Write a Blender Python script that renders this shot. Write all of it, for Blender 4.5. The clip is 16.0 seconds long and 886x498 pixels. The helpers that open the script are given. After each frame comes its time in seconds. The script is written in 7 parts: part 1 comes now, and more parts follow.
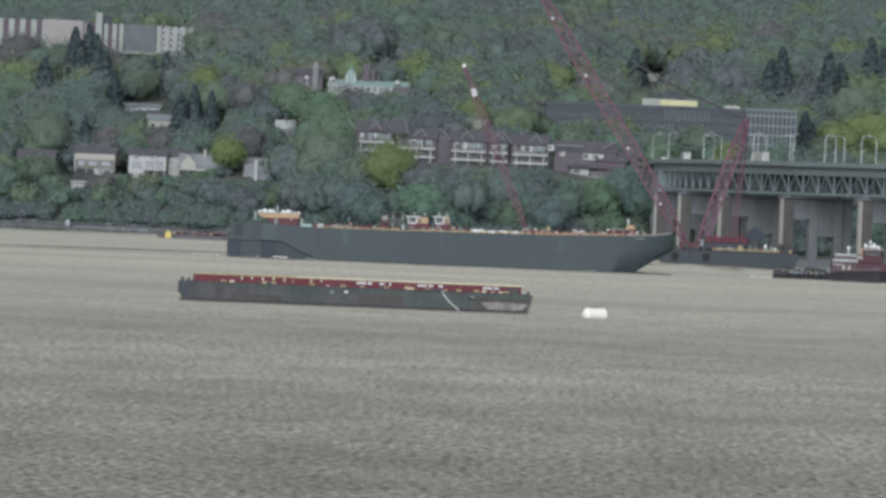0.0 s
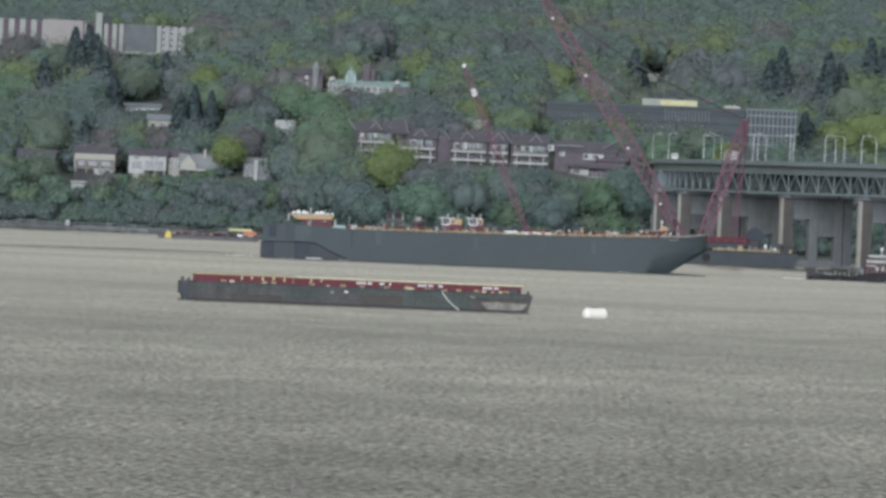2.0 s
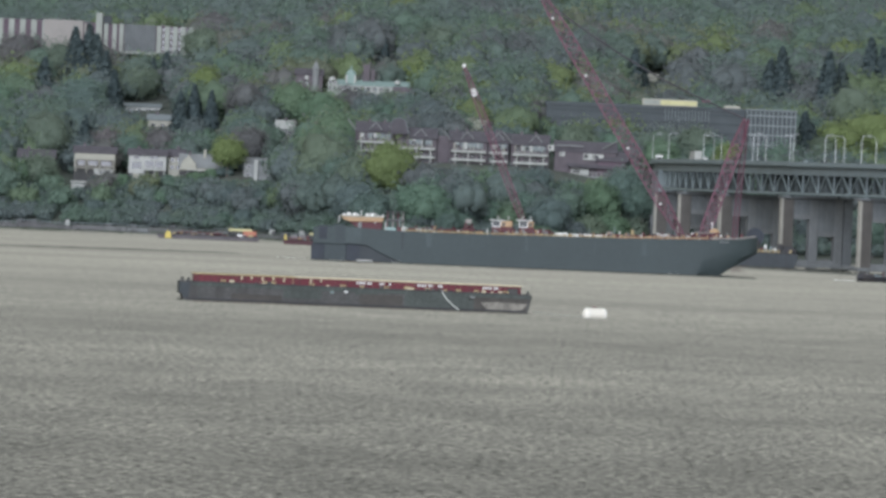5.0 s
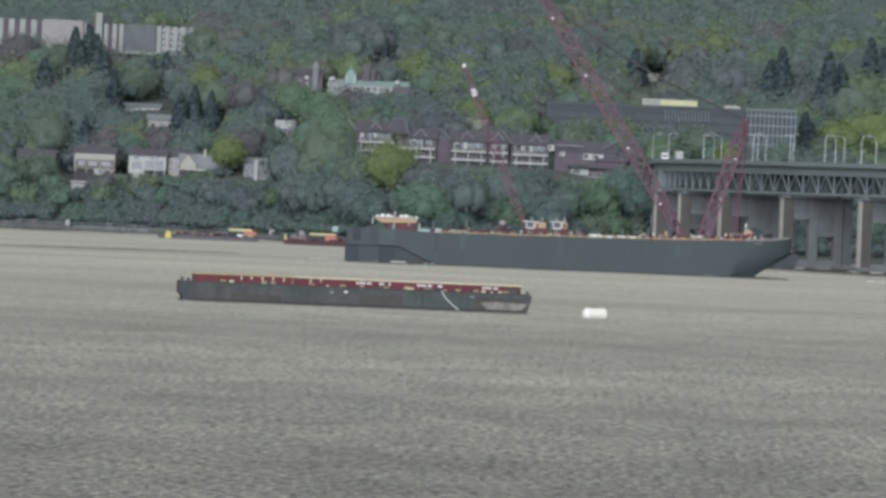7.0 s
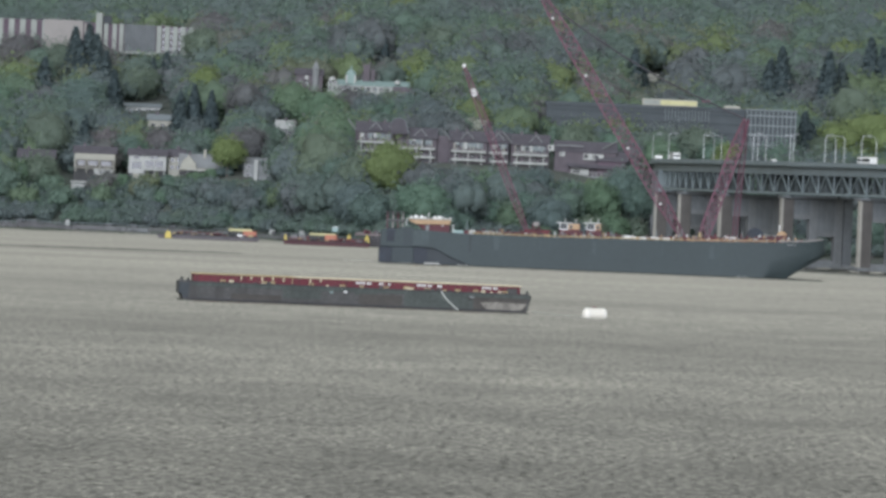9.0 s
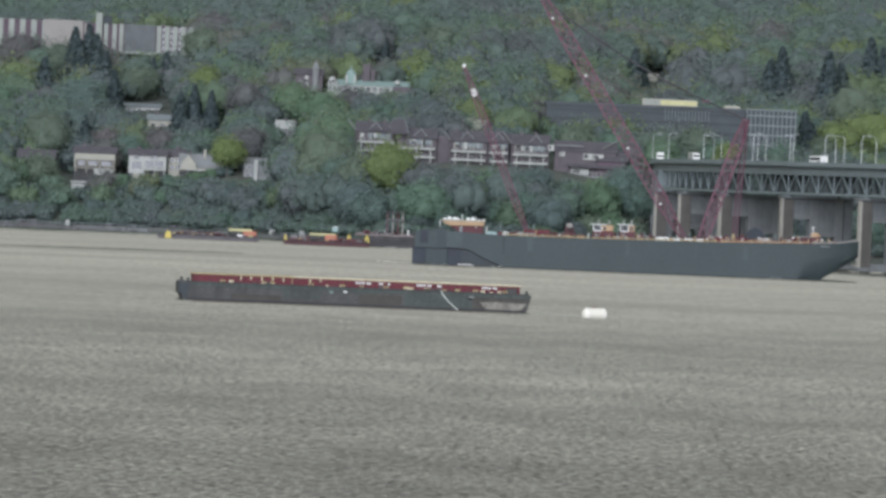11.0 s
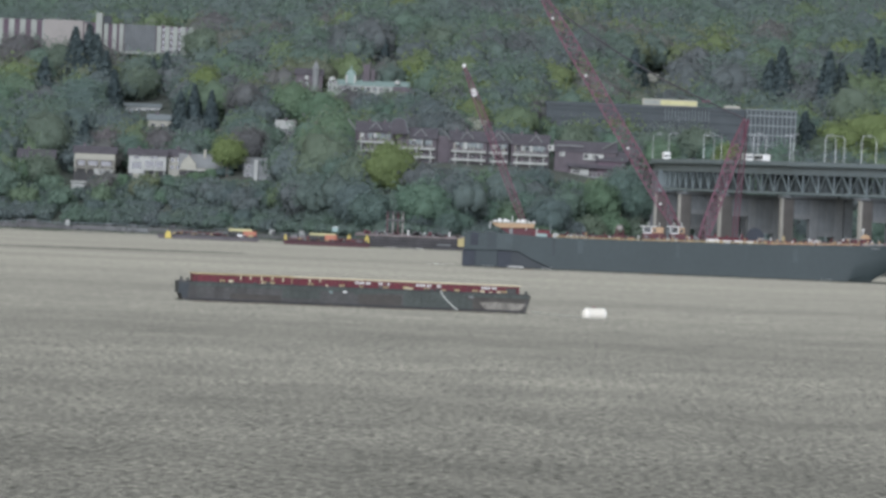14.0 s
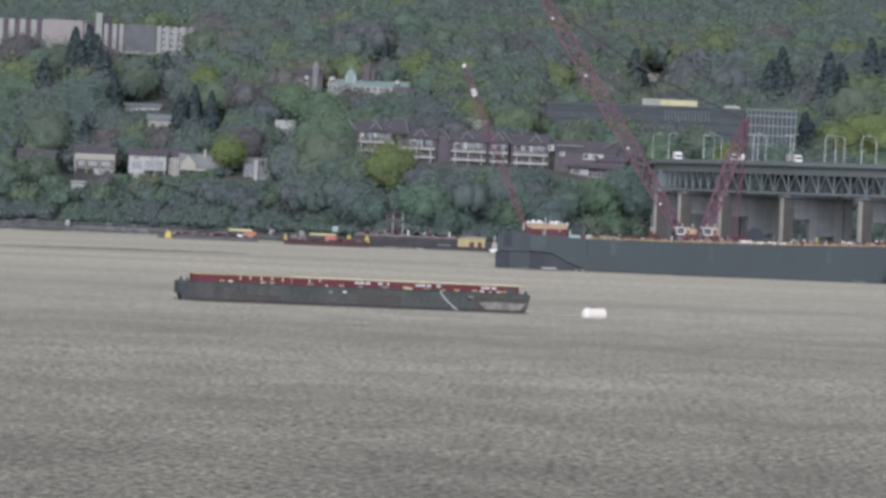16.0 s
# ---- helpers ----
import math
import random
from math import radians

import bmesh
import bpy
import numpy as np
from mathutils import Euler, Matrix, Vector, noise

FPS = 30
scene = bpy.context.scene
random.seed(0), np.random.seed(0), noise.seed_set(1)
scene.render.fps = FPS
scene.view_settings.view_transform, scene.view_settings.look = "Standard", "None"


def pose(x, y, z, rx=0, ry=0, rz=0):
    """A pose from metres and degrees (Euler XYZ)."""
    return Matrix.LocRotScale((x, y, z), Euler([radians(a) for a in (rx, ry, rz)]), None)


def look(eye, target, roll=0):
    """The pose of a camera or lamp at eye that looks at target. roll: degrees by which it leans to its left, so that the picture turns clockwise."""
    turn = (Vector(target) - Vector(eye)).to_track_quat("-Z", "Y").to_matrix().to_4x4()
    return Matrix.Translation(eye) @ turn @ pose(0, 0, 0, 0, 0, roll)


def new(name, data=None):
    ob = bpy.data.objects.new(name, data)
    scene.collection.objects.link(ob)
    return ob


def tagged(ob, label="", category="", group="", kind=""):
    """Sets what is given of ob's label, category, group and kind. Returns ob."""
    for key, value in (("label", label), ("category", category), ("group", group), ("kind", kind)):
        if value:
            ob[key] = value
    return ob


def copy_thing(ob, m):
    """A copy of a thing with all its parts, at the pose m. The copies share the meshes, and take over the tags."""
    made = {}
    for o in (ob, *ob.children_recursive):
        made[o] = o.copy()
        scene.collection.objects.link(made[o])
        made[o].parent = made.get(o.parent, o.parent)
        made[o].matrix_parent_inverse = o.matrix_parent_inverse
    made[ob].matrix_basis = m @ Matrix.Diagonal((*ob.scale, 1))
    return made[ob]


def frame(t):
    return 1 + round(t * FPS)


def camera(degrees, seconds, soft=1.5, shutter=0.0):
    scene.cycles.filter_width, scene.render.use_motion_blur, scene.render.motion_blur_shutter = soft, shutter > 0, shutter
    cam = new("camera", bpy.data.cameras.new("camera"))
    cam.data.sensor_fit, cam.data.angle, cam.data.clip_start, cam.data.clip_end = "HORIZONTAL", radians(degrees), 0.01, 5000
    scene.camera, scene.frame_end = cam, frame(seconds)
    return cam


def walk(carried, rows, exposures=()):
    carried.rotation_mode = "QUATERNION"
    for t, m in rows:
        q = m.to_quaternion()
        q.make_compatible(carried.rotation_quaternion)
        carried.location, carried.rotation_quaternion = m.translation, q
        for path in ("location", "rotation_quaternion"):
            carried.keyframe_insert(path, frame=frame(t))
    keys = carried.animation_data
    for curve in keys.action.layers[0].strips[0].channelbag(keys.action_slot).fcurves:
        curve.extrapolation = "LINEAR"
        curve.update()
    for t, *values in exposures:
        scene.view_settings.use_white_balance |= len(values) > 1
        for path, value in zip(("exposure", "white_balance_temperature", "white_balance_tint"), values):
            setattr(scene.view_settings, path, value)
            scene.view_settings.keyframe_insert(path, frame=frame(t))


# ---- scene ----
# ---- the camera: a long lens on the near bank, 21 m over the river ----
cam = camera(5.189, 16.0, soft=3.2)
EYE = (0, 0, 21)
VIEW = look(EYE, (0, 1000, 21 - 1000 * math.tan(radians(0.361))), 2.38)
walk(cam, [(0, VIEW), (16, VIEW)], [(0, 0.36, 6400, 10), (14, 0.36, 6400, 11), (15.2, 0.36, 6420, 17), (16, 0.36, 6420, 17)])

# ---- light: an overcast spring day ----
world = bpy.data.worlds.new("overcast_sky")
scene.world = world
world.use_nodes = True
wn, wl = world.node_tree.nodes, world.node_tree.links
wn.clear()
sky = wn.new("ShaderNodeTexSky")
sky.sky_type, sky.sun_disc = "NISHITA", False
sky.sun_elevation, sky.sun_rotation = radians(16.5), radians(191)
geo = wn.new("ShaderNodeTexCoord")
sep = wn.new("ShaderNodeSeparateXYZ")
wl.new(geo.outputs["Generated"], sep.inputs[0])
ramp = wn.new("ShaderNodeValToRGB")
ramp.color_ramp.elements[0].position, ramp.color_ramp.elements[0].color = 0.0, (5.6, 5.4, 4.5, 1)
ramp.color_ramp.elements[1].position, ramp.color_ramp.elements[1].color = 1.0, (3.8, 4.1, 4.7, 1)
wl.new(sep.outputs[2], ramp.inputs[0])
mixw = wn.new("ShaderNodeMix")
mixw.data_type = "RGBA"
mixw.inputs["Factor"].default_value = 0.94
wl.new(sky.outputs[0], mixw.inputs["A"])
wl.new(ramp.outputs[0], mixw.inputs["B"])
bg = wn.new("ShaderNodeBackground")
bg.inputs["Strength"].default_value = 0.10
wl.new(mixw.outputs["Result"], bg.inputs["Color"])
wo = wn.new("ShaderNodeOutputWorld")
wl.new(bg.outputs[0], wo.inputs[0])
sun = new("sun", bpy.data.lights.new("sun", "SUN"))
sun.data.energy, sun.data.angle, sun.data.color = 2.6, radians(38), (0.91, 0.96, 1.1)
sun.matrix_world = look((-200, -1000, 300), (0, 0, 0))


# ---- materials ----
def nodes_of(name):
    m = bpy.data.materials.new(name)
    m.use_nodes = True
    nt = m.node_tree
    return m, nt.nodes, nt.links, nt.nodes["Principled BSDF"]


def ramp_node(n, stops):
    r = n.new("ShaderNodeValToRGB")
    e = r.color_ramp.elements
    while len(e) < len(stops):
        e.new(0.5)
    for k, (p, c) in enumerate(stops):
        e[k].position, e[k].color = p, (*c, 1)
    return r


def surface(name, base, rough=0.7, metal=0.0, vary=0.25, big=4.0, fine=0.4, streak=0.0, stain=None, bump=0.3, spread=0.0):
    """Painted, worn or raw surface: large blotches, fine grain, optional downward streaks and stains, grain relief."""
    m, n, l, p = nodes_of(name)
    co = n.new("ShaderNodeTexCoord")
    a = n.new("ShaderNodeTexNoise")
    a.inputs["Scale"].default_value, a.inputs["Detail"].default_value = 1.0 / big, 4
    b = n.new("ShaderNodeTexNoise")
    b.inputs["Scale"].default_value, b.inputs["Detail"].default_value = 1.0 / fine, 5
    l.new(co.outputs["Object"], a.inputs["Vector"])
    l.new(co.outputs["Object"], b.inputs["Vector"])
    add = n.new("ShaderNodeMath")
    add.operation = "ADD"
    l.new(a.outputs["Fac"], add.inputs[0])
    l.new(b.outputs["Fac"], add.inputs[1])
    last = add.outputs[0]
    if spread:
        info = n.new("ShaderNodeObjectInfo")
        ma = n.new("ShaderNodeMath")
        ma.operation = "MULTIPLY_ADD"
        l.new(info.outputs["Random"], ma.inputs[0])
        ma.inputs[1].default_value = spread
        l.new(last, ma.inputs[2])
        last = ma.outputs[0]
    lo = tuple(c * (1 - vary) for c in base)
    hi = tuple(min(0.9, c * (1 + vary)) for c in base)
    r = n.new("ShaderNodeMapRange")
    r.inputs["From Min"].default_value, r.inputs["From Max"].default_value = 0.65, 1.35 + spread
    l.new(last, r.inputs["Value"])
    mx = n.new("ShaderNodeMix")
    mx.data_type = "RGBA"
    mx.inputs["A"].default_value, mx.inputs["B"].default_value = (*lo, 1), (*hi, 1)
    l.new(r.outputs[0], mx.inputs["Factor"])
    col = mx.outputs["Result"]
    if stain:
        st = n.new("ShaderNodeTexNoise")
        st.inputs["Scale"].default_value, st.inputs["Detail"].default_value = 1.0, 6
        mp = n.new("ShaderNodeMapping")
        k = 1.0 / (big * 0.35)
        mp.inputs["Scale"].default_value = (k, k, k * (0.12 if streak else 1))
        l.new(co.outputs["Object"], mp.inputs[0])
        l.new(mp.outputs[0], st.inputs["Vector"])
        rr = n.new("ShaderNodeMapRange")
        rr.inputs["From Min"].default_value, rr.inputs["From Max"].default_value = 0.52, 0.72
        rr.inputs["To Max"].default_value = streak or 0.6
        l.new(st.outputs["Fac"], rr.inputs["Value"])
        m2 = n.new("ShaderNodeMix")
        m2.data_type = "RGBA"
        l.new(rr.outputs[0], m2.inputs["Factor"])
        l.new(col, m2.inputs["A"])
        m2.inputs["B"].default_value = (*stain, 1)
        col = m2.outputs["Result"]
    l.new(col, p.inputs["Base Color"])
    p.inputs["Roughness"].default_value, p.inputs["Metallic"].default_value = rough, metal
    p.inputs["Specular IOR Level"].default_value = 0.35
    bp = n.new("ShaderNodeBump")
    bp.inputs["Strength"].default_value, bp.inputs["Distance"].default_value = bump, 0.03
    l.new(b.outputs["Fac"], bp.inputs["Height"])
    l.new(bp.outputs[0], p.inputs["Normal"])
    return m


def foliage(name, stops, from_mesh=False):
    m, n, l, p = nodes_of(name)
    if from_mesh:
        src = n.new("ShaderNodeAttribute")
        src.attribute_name = "kind_of_tree"
        val = src.outputs["Fac"]
    else:
        src = n.new("ShaderNodeObjectInfo")
        val = src.outputs["Random"]
    geo = n.new("ShaderNodeNewGeometry")
    r = ramp_node(n, stops)
    l.new(val, r.inputs[0])
    hsv = n.new("ShaderNodeHueSaturation")
    mr = n.new("ShaderNodeMapRange")
    mr.inputs["To Min"].default_value, mr.inputs["To Max"].default_value = 0.9, 1.1
    l.new(geo.outputs["Random Per Island"], mr.inputs["Value"])
    l.new(mr.outputs[0], hsv.inputs["Value"])
    l.new(r.outputs[0], hsv.inputs["Color"])
    l.new(hsv.outputs[0], p.inputs["Base Color"])
    p.inputs["Roughness"].default_value = 0.85
    p.inputs["Specular IOR Level"].default_value = 0.15
    tr = n.new("ShaderNodeBsdfTranslucent")
    l.new(hsv.outputs[0], tr.inputs["Color"])
    ms = n.new("ShaderNodeAddShader")
    l.new(p.outputs[0], ms.inputs[0])
    l.new(tr.outputs[0], ms.inputs[1])
    l.new(ms.outputs[0], n["Material Output"].inputs["Surface"])
    return m


# haze painted into the leaf colours: bank trees paler, all of them bluish
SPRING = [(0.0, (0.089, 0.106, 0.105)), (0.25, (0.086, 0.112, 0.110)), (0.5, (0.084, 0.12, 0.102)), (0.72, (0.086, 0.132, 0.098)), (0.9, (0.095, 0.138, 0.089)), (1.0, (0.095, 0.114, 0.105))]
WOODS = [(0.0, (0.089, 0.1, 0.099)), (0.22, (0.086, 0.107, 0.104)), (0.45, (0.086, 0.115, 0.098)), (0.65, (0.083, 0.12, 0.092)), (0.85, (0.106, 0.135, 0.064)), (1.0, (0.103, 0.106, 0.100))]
M_LEAF = foliage("hazed_spring_foliage", SPRING)
M_WOODS = foliage("hazed_spring_woods", WOODS, True)
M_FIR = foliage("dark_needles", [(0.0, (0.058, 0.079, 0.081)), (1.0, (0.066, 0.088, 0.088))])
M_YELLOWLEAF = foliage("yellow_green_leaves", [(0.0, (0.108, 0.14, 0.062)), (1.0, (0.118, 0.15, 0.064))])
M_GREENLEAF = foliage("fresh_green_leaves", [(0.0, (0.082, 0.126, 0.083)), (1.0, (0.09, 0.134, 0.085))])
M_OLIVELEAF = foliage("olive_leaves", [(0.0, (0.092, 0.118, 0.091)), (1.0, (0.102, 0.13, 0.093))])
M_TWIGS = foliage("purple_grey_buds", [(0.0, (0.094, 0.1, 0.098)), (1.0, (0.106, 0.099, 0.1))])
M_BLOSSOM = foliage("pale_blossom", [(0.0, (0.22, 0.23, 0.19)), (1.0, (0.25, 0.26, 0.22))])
M_BARK = surface("bark", (0.11, 0.095, 0.08), 0.9, big=1.5, fine=0.15)
M_SOIL = surface("grassy_soil", (0.085, 0.1, 0.08), 0.95, vary=0.45, big=25, fine=2.0, stain=(0.1, 0.1, 0.09))
M_ROCK = surface("shore_rock", (0.10, 0.10, 0.10), 0.9, vary=0.5, big=3, fine=0.6, spread=0.3)
M_SEAWALL = surface("grey_seawall_stone", (0.12, 0.125, 0.122), 0.9, vary=0.4, big=2.5, fine=0.5, stain=(0.08, 0.085, 0.08))
M_HULL = surface("grey_hull_paint", (0.038, 0.052, 0.053), 0.6, vary=0.12, big=14, fine=1.2, streak=0.25, stain=(0.032, 0.044, 0.045), bump=0.1)
M_HULLFADE = surface("faded_hull_paint", (0.049, 0.066, 0.067), 0.6, vary=0.2, big=4, fine=0.6)
M_NAVY = surface("navy_black_paint", (0.021, 0.027, 0.036), 0.6, vary=0.3, big=3, fine=0.5)
M_HULLDK = surface("dark_hull_paint", (0.03, 0.037, 0.041), 0.6, vary=0.25, big=6, fine=0.8, bump=0.1)
M_BLACK = surface("black_hull_paint", (0.022, 0.022, 0.025), 0.55, vary=0.4, big=5, fine=0.6, stain=(0.06, 0.045, 0.035), streak=0.5)
M_SCOW = surface("weathered_hull_steel", (0.067, 0.067, 0.064), 0.75, vary=0.4, big=7, fine=0.5, streak=0.7, stain=(0.035, 0.032, 0.03))
M_SCOWPALE = surface("chalky_hull_paint", (0.19, 0.18, 0.155), 0.85, vary=0.5, big=1.4, fine=0.25, stain=(0.06, 0.052, 0.042))
M_DECKBARGE = surface("purple_grey_hull_steel", (0.1, 0.092, 0.098), 0.8, vary=0.3, big=3, fine=0.4, streak=0.5, stain=(0.07, 0.055, 0.055))
M_OXIDE = surface("oxide_red_paint", (0.118, 0.024, 0.032), 0.7, vary=0.25, big=5, fine=0.4, streak=0.35, stain=(0.09, 0.03, 0.032))
M_MAROON = surface("maroon_paint", (0.085, 0.024, 0.03), 0.6, vary=0.2, big=3, fine=0.3)
M_TUGRED = surface("dark_maroon_paint", (0.055, 0.016, 0.021), 0.6, vary=0.25, big=3, fine=0.3)
# red muted in the base colour where haze would pale it
M_RED = surface("crane_red_paint", (0.125, 0.054, 0.074), 0.6, vary=0.2, big=5, fine=0.5, bump=0.1)
M_TAN = surface("tan_paint", (0.38, 0.26, 0.15), 0.6, vary=0.15, big=3, fine=0.3, streak=0.3, stain=(0.3, 0.17, 0.09))
M_YELLOW = surface("yellow_paint", (0.5, 0.4, 0.1), 0.6, vary=0.15, big=3, fine=0.3)
M_ORANGE = surface("orange_paint", (0.36, 0.14, 0.09), 0.6, vary=0.15, big=3, fine=0.3)
M_WHITE = surface("white_paint", (0.66, 0.67, 0.64), 0.6, vary=0.08, big=2, fine=0.3, streak=0.3, stain=(0.5, 0.47, 0.4), bump=0.1)
M_BUOY = surface("fresh_white_buoy_paint", (0.72, 0.69, 0.6), 0.5, vary=0.05, big=1.5, fine=0.2, streak=0.3, stain=(0.6, 0.55, 0.46))
# white and cream siding: base colours dulled for haze, besides the weathering
M_SIDING = surface("hazed_weathered_siding", (0.34, 0.35, 0.325), 0.7, vary=0.15, big=2, fine=0.25, streak=0.3, stain=(0.34, 0.34, 0.31))
M_CREAM = surface("cream_siding", (0.31, 0.305, 0.255), 0.7, vary=0.1, big=3, fine=0.3)
M_CONC = surface("weathered_concrete", (0.185, 0.195, 0.192), 0.85, vary=0.2, big=6, fine=0.5, streak=0.5, stain=(0.14, 0.14, 0.13))
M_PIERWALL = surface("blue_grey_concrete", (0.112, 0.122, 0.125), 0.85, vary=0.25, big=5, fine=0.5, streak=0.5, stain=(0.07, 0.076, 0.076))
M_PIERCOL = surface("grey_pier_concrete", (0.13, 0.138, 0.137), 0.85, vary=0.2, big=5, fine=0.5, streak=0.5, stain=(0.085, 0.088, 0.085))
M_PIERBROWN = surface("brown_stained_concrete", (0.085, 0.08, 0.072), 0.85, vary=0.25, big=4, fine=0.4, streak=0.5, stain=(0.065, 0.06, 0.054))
M_PIERLIT = surface("lit_edge_buff_concrete", (0.3, 0.29, 0.25), 0.85, vary=0.2, big=4, fine=0.4, streak=0.4, stain=(0.2, 0.19, 0.165))
# grey-green lightened in its base colour to stand in for haze
M_BRIDGE = surface("hazed_grey_green_paint", (0.16, 0.195, 0.198), 0.65, vary=0.15, big=8, fine=0.5, streak=0.35, stain=(0.14, 0.15, 0.14))
# inner truss steel coloured darker for the shade under the deck
M_INNERSTEEL = surface("shaded_truss_steel", (0.095, 0.115, 0.117), 0.7, vary=0.2, big=6, fine=0.5)
M_PALESTEEL = surface("pale_bridge_steel", (0.175, 0.215, 0.215), 0.6, vary=0.12, big=8, fine=0.4)
M_GALV = surface("galvanised_steel", (0.5, 0.52, 0.52), 0.45, 0.4, vary=0.1, big=2, fine=0.2)
M_ASPHALT = surface("asphalt", (0.05, 0.05, 0.05), 0.9, vary=0.2, big=6, fine=0.3)
M_BRICK = surface("brown_brick", (0.1, 0.087, 0.095), 0.85, vary=0.2, big=3, fine=0.25)
M_SLATE = surface("dark_shingle_roof", (0.076, 0.071, 0.079), 0.85, vary=0.25, big=3, fine=0.3)
M_GREENROOF = surface("green_copper_roof", (0.2, 0.275, 0.25), 0.7, vary=0.15, big=3, fine=0.3)
M_TIMBER = surface("dark_timber", (0.054, 0.055, 0.054), 0.9, vary=0.35, big=3, fine=0.3)
M_RUBBER = surface("black_rubber", (0.02, 0.02, 0.02), 0.85, vary=0.2, big=1, fine=0.1)
M_CABLE = surface("steel_cable", (0.06, 0.055, 0.06), 0.6, 0.3, vary=0.2)
M_ROPE = surface("pale_rope", (0.42, 0.44, 0.4), 0.9, vary=0.2, big=1, fine=0.1)
M_FOAM = surface("white_foam", (0.66, 0.66, 0.62), 0.9, vary=0.1, big=0.8, fine=0.2)
M_STRIP = surface("pale_facade_strip", (0.26, 0.28, 0.25), 0.8, vary=0.12, big=4, fine=0.4, streak=0.4, stain=(0.22, 0.215, 0.2))
M_PINKWALL = surface("pinkish_stucco", (0.255, 0.24, 0.222), 0.85, vary=0.1, big=5, fine=0.4)
M_QUAYDECK = surface("pinkish_grey_deck", (0.19, 0.165, 0.16), 0.85, vary=0.35, big=3, fine=0.4, stain=(0.12, 0.095, 0.09))
M_SHED = surface("faded_yellow_shed_paint", (0.36, 0.31, 0.15), 0.75, vary=0.25, big=2, fine=0.3, streak=0.4, stain=(0.27, 0.23, 0.13))
M_DIMBRICK = surface("dark_plum_brick", (0.10, 0.075, 0.09), 0.85, vary=0.2, big=3, fine=0.25)
M_TARP = surface("pale_yellow_tarp", (0.46, 0.44, 0.24), 0.8, vary=0.15, big=2, fine=0.3)
M_RUSTBAND = surface("brown_rusted_steel", (0.061, 0.057, 0.051), 0.85, vary=0.35, big=2.5, fine=0.3)
M_GLAZED = surface("smoked_facade_glass", (0.045, 0.056, 0.06), 0.6, vary=0.2, big=5, fine=0.8)
M_FIN = surface("grey_facade_fins", (0.18, 0.205, 0.205), 0.8, vary=0.12, big=4, fine=0.4)
M_LIP = surface("dull_cream_paint", (0.5, 0.45, 0.31), 0.7, vary=0.2, big=2.5, fine=0.25, streak=0.6, stain=(0.3, 0.2, 0.12))
M_BITT = surface("faded_ochre_paint", (0.33, 0.27, 0.15), 0.75, vary=0.25, big=1, fine=0.15)
M_HULLMID = surface("shaded_grey_paint", (0.034, 0.046, 0.049), 0.6, vary=0.15, big=6, fine=0.8)
M_BOTTLE = surface("dark_green_hull_patch", (0.055, 0.065, 0.058), 0.7, vary=0.35, big=3, fine=0.4, streak=0.6, stain=(0.03, 0.033, 0.03))
M_GREENPANEL = surface("green_panel", (0.26, 0.36, 0.34), 0.6, vary=0.2)
M_GLASS, _n, _l, _p = nodes_of("dark_window_glass")
_p.inputs["Base Color"].default_value = (0.02, 0.025, 0.03, 1)
_p.inputs["Roughness"].default_value = 0.08


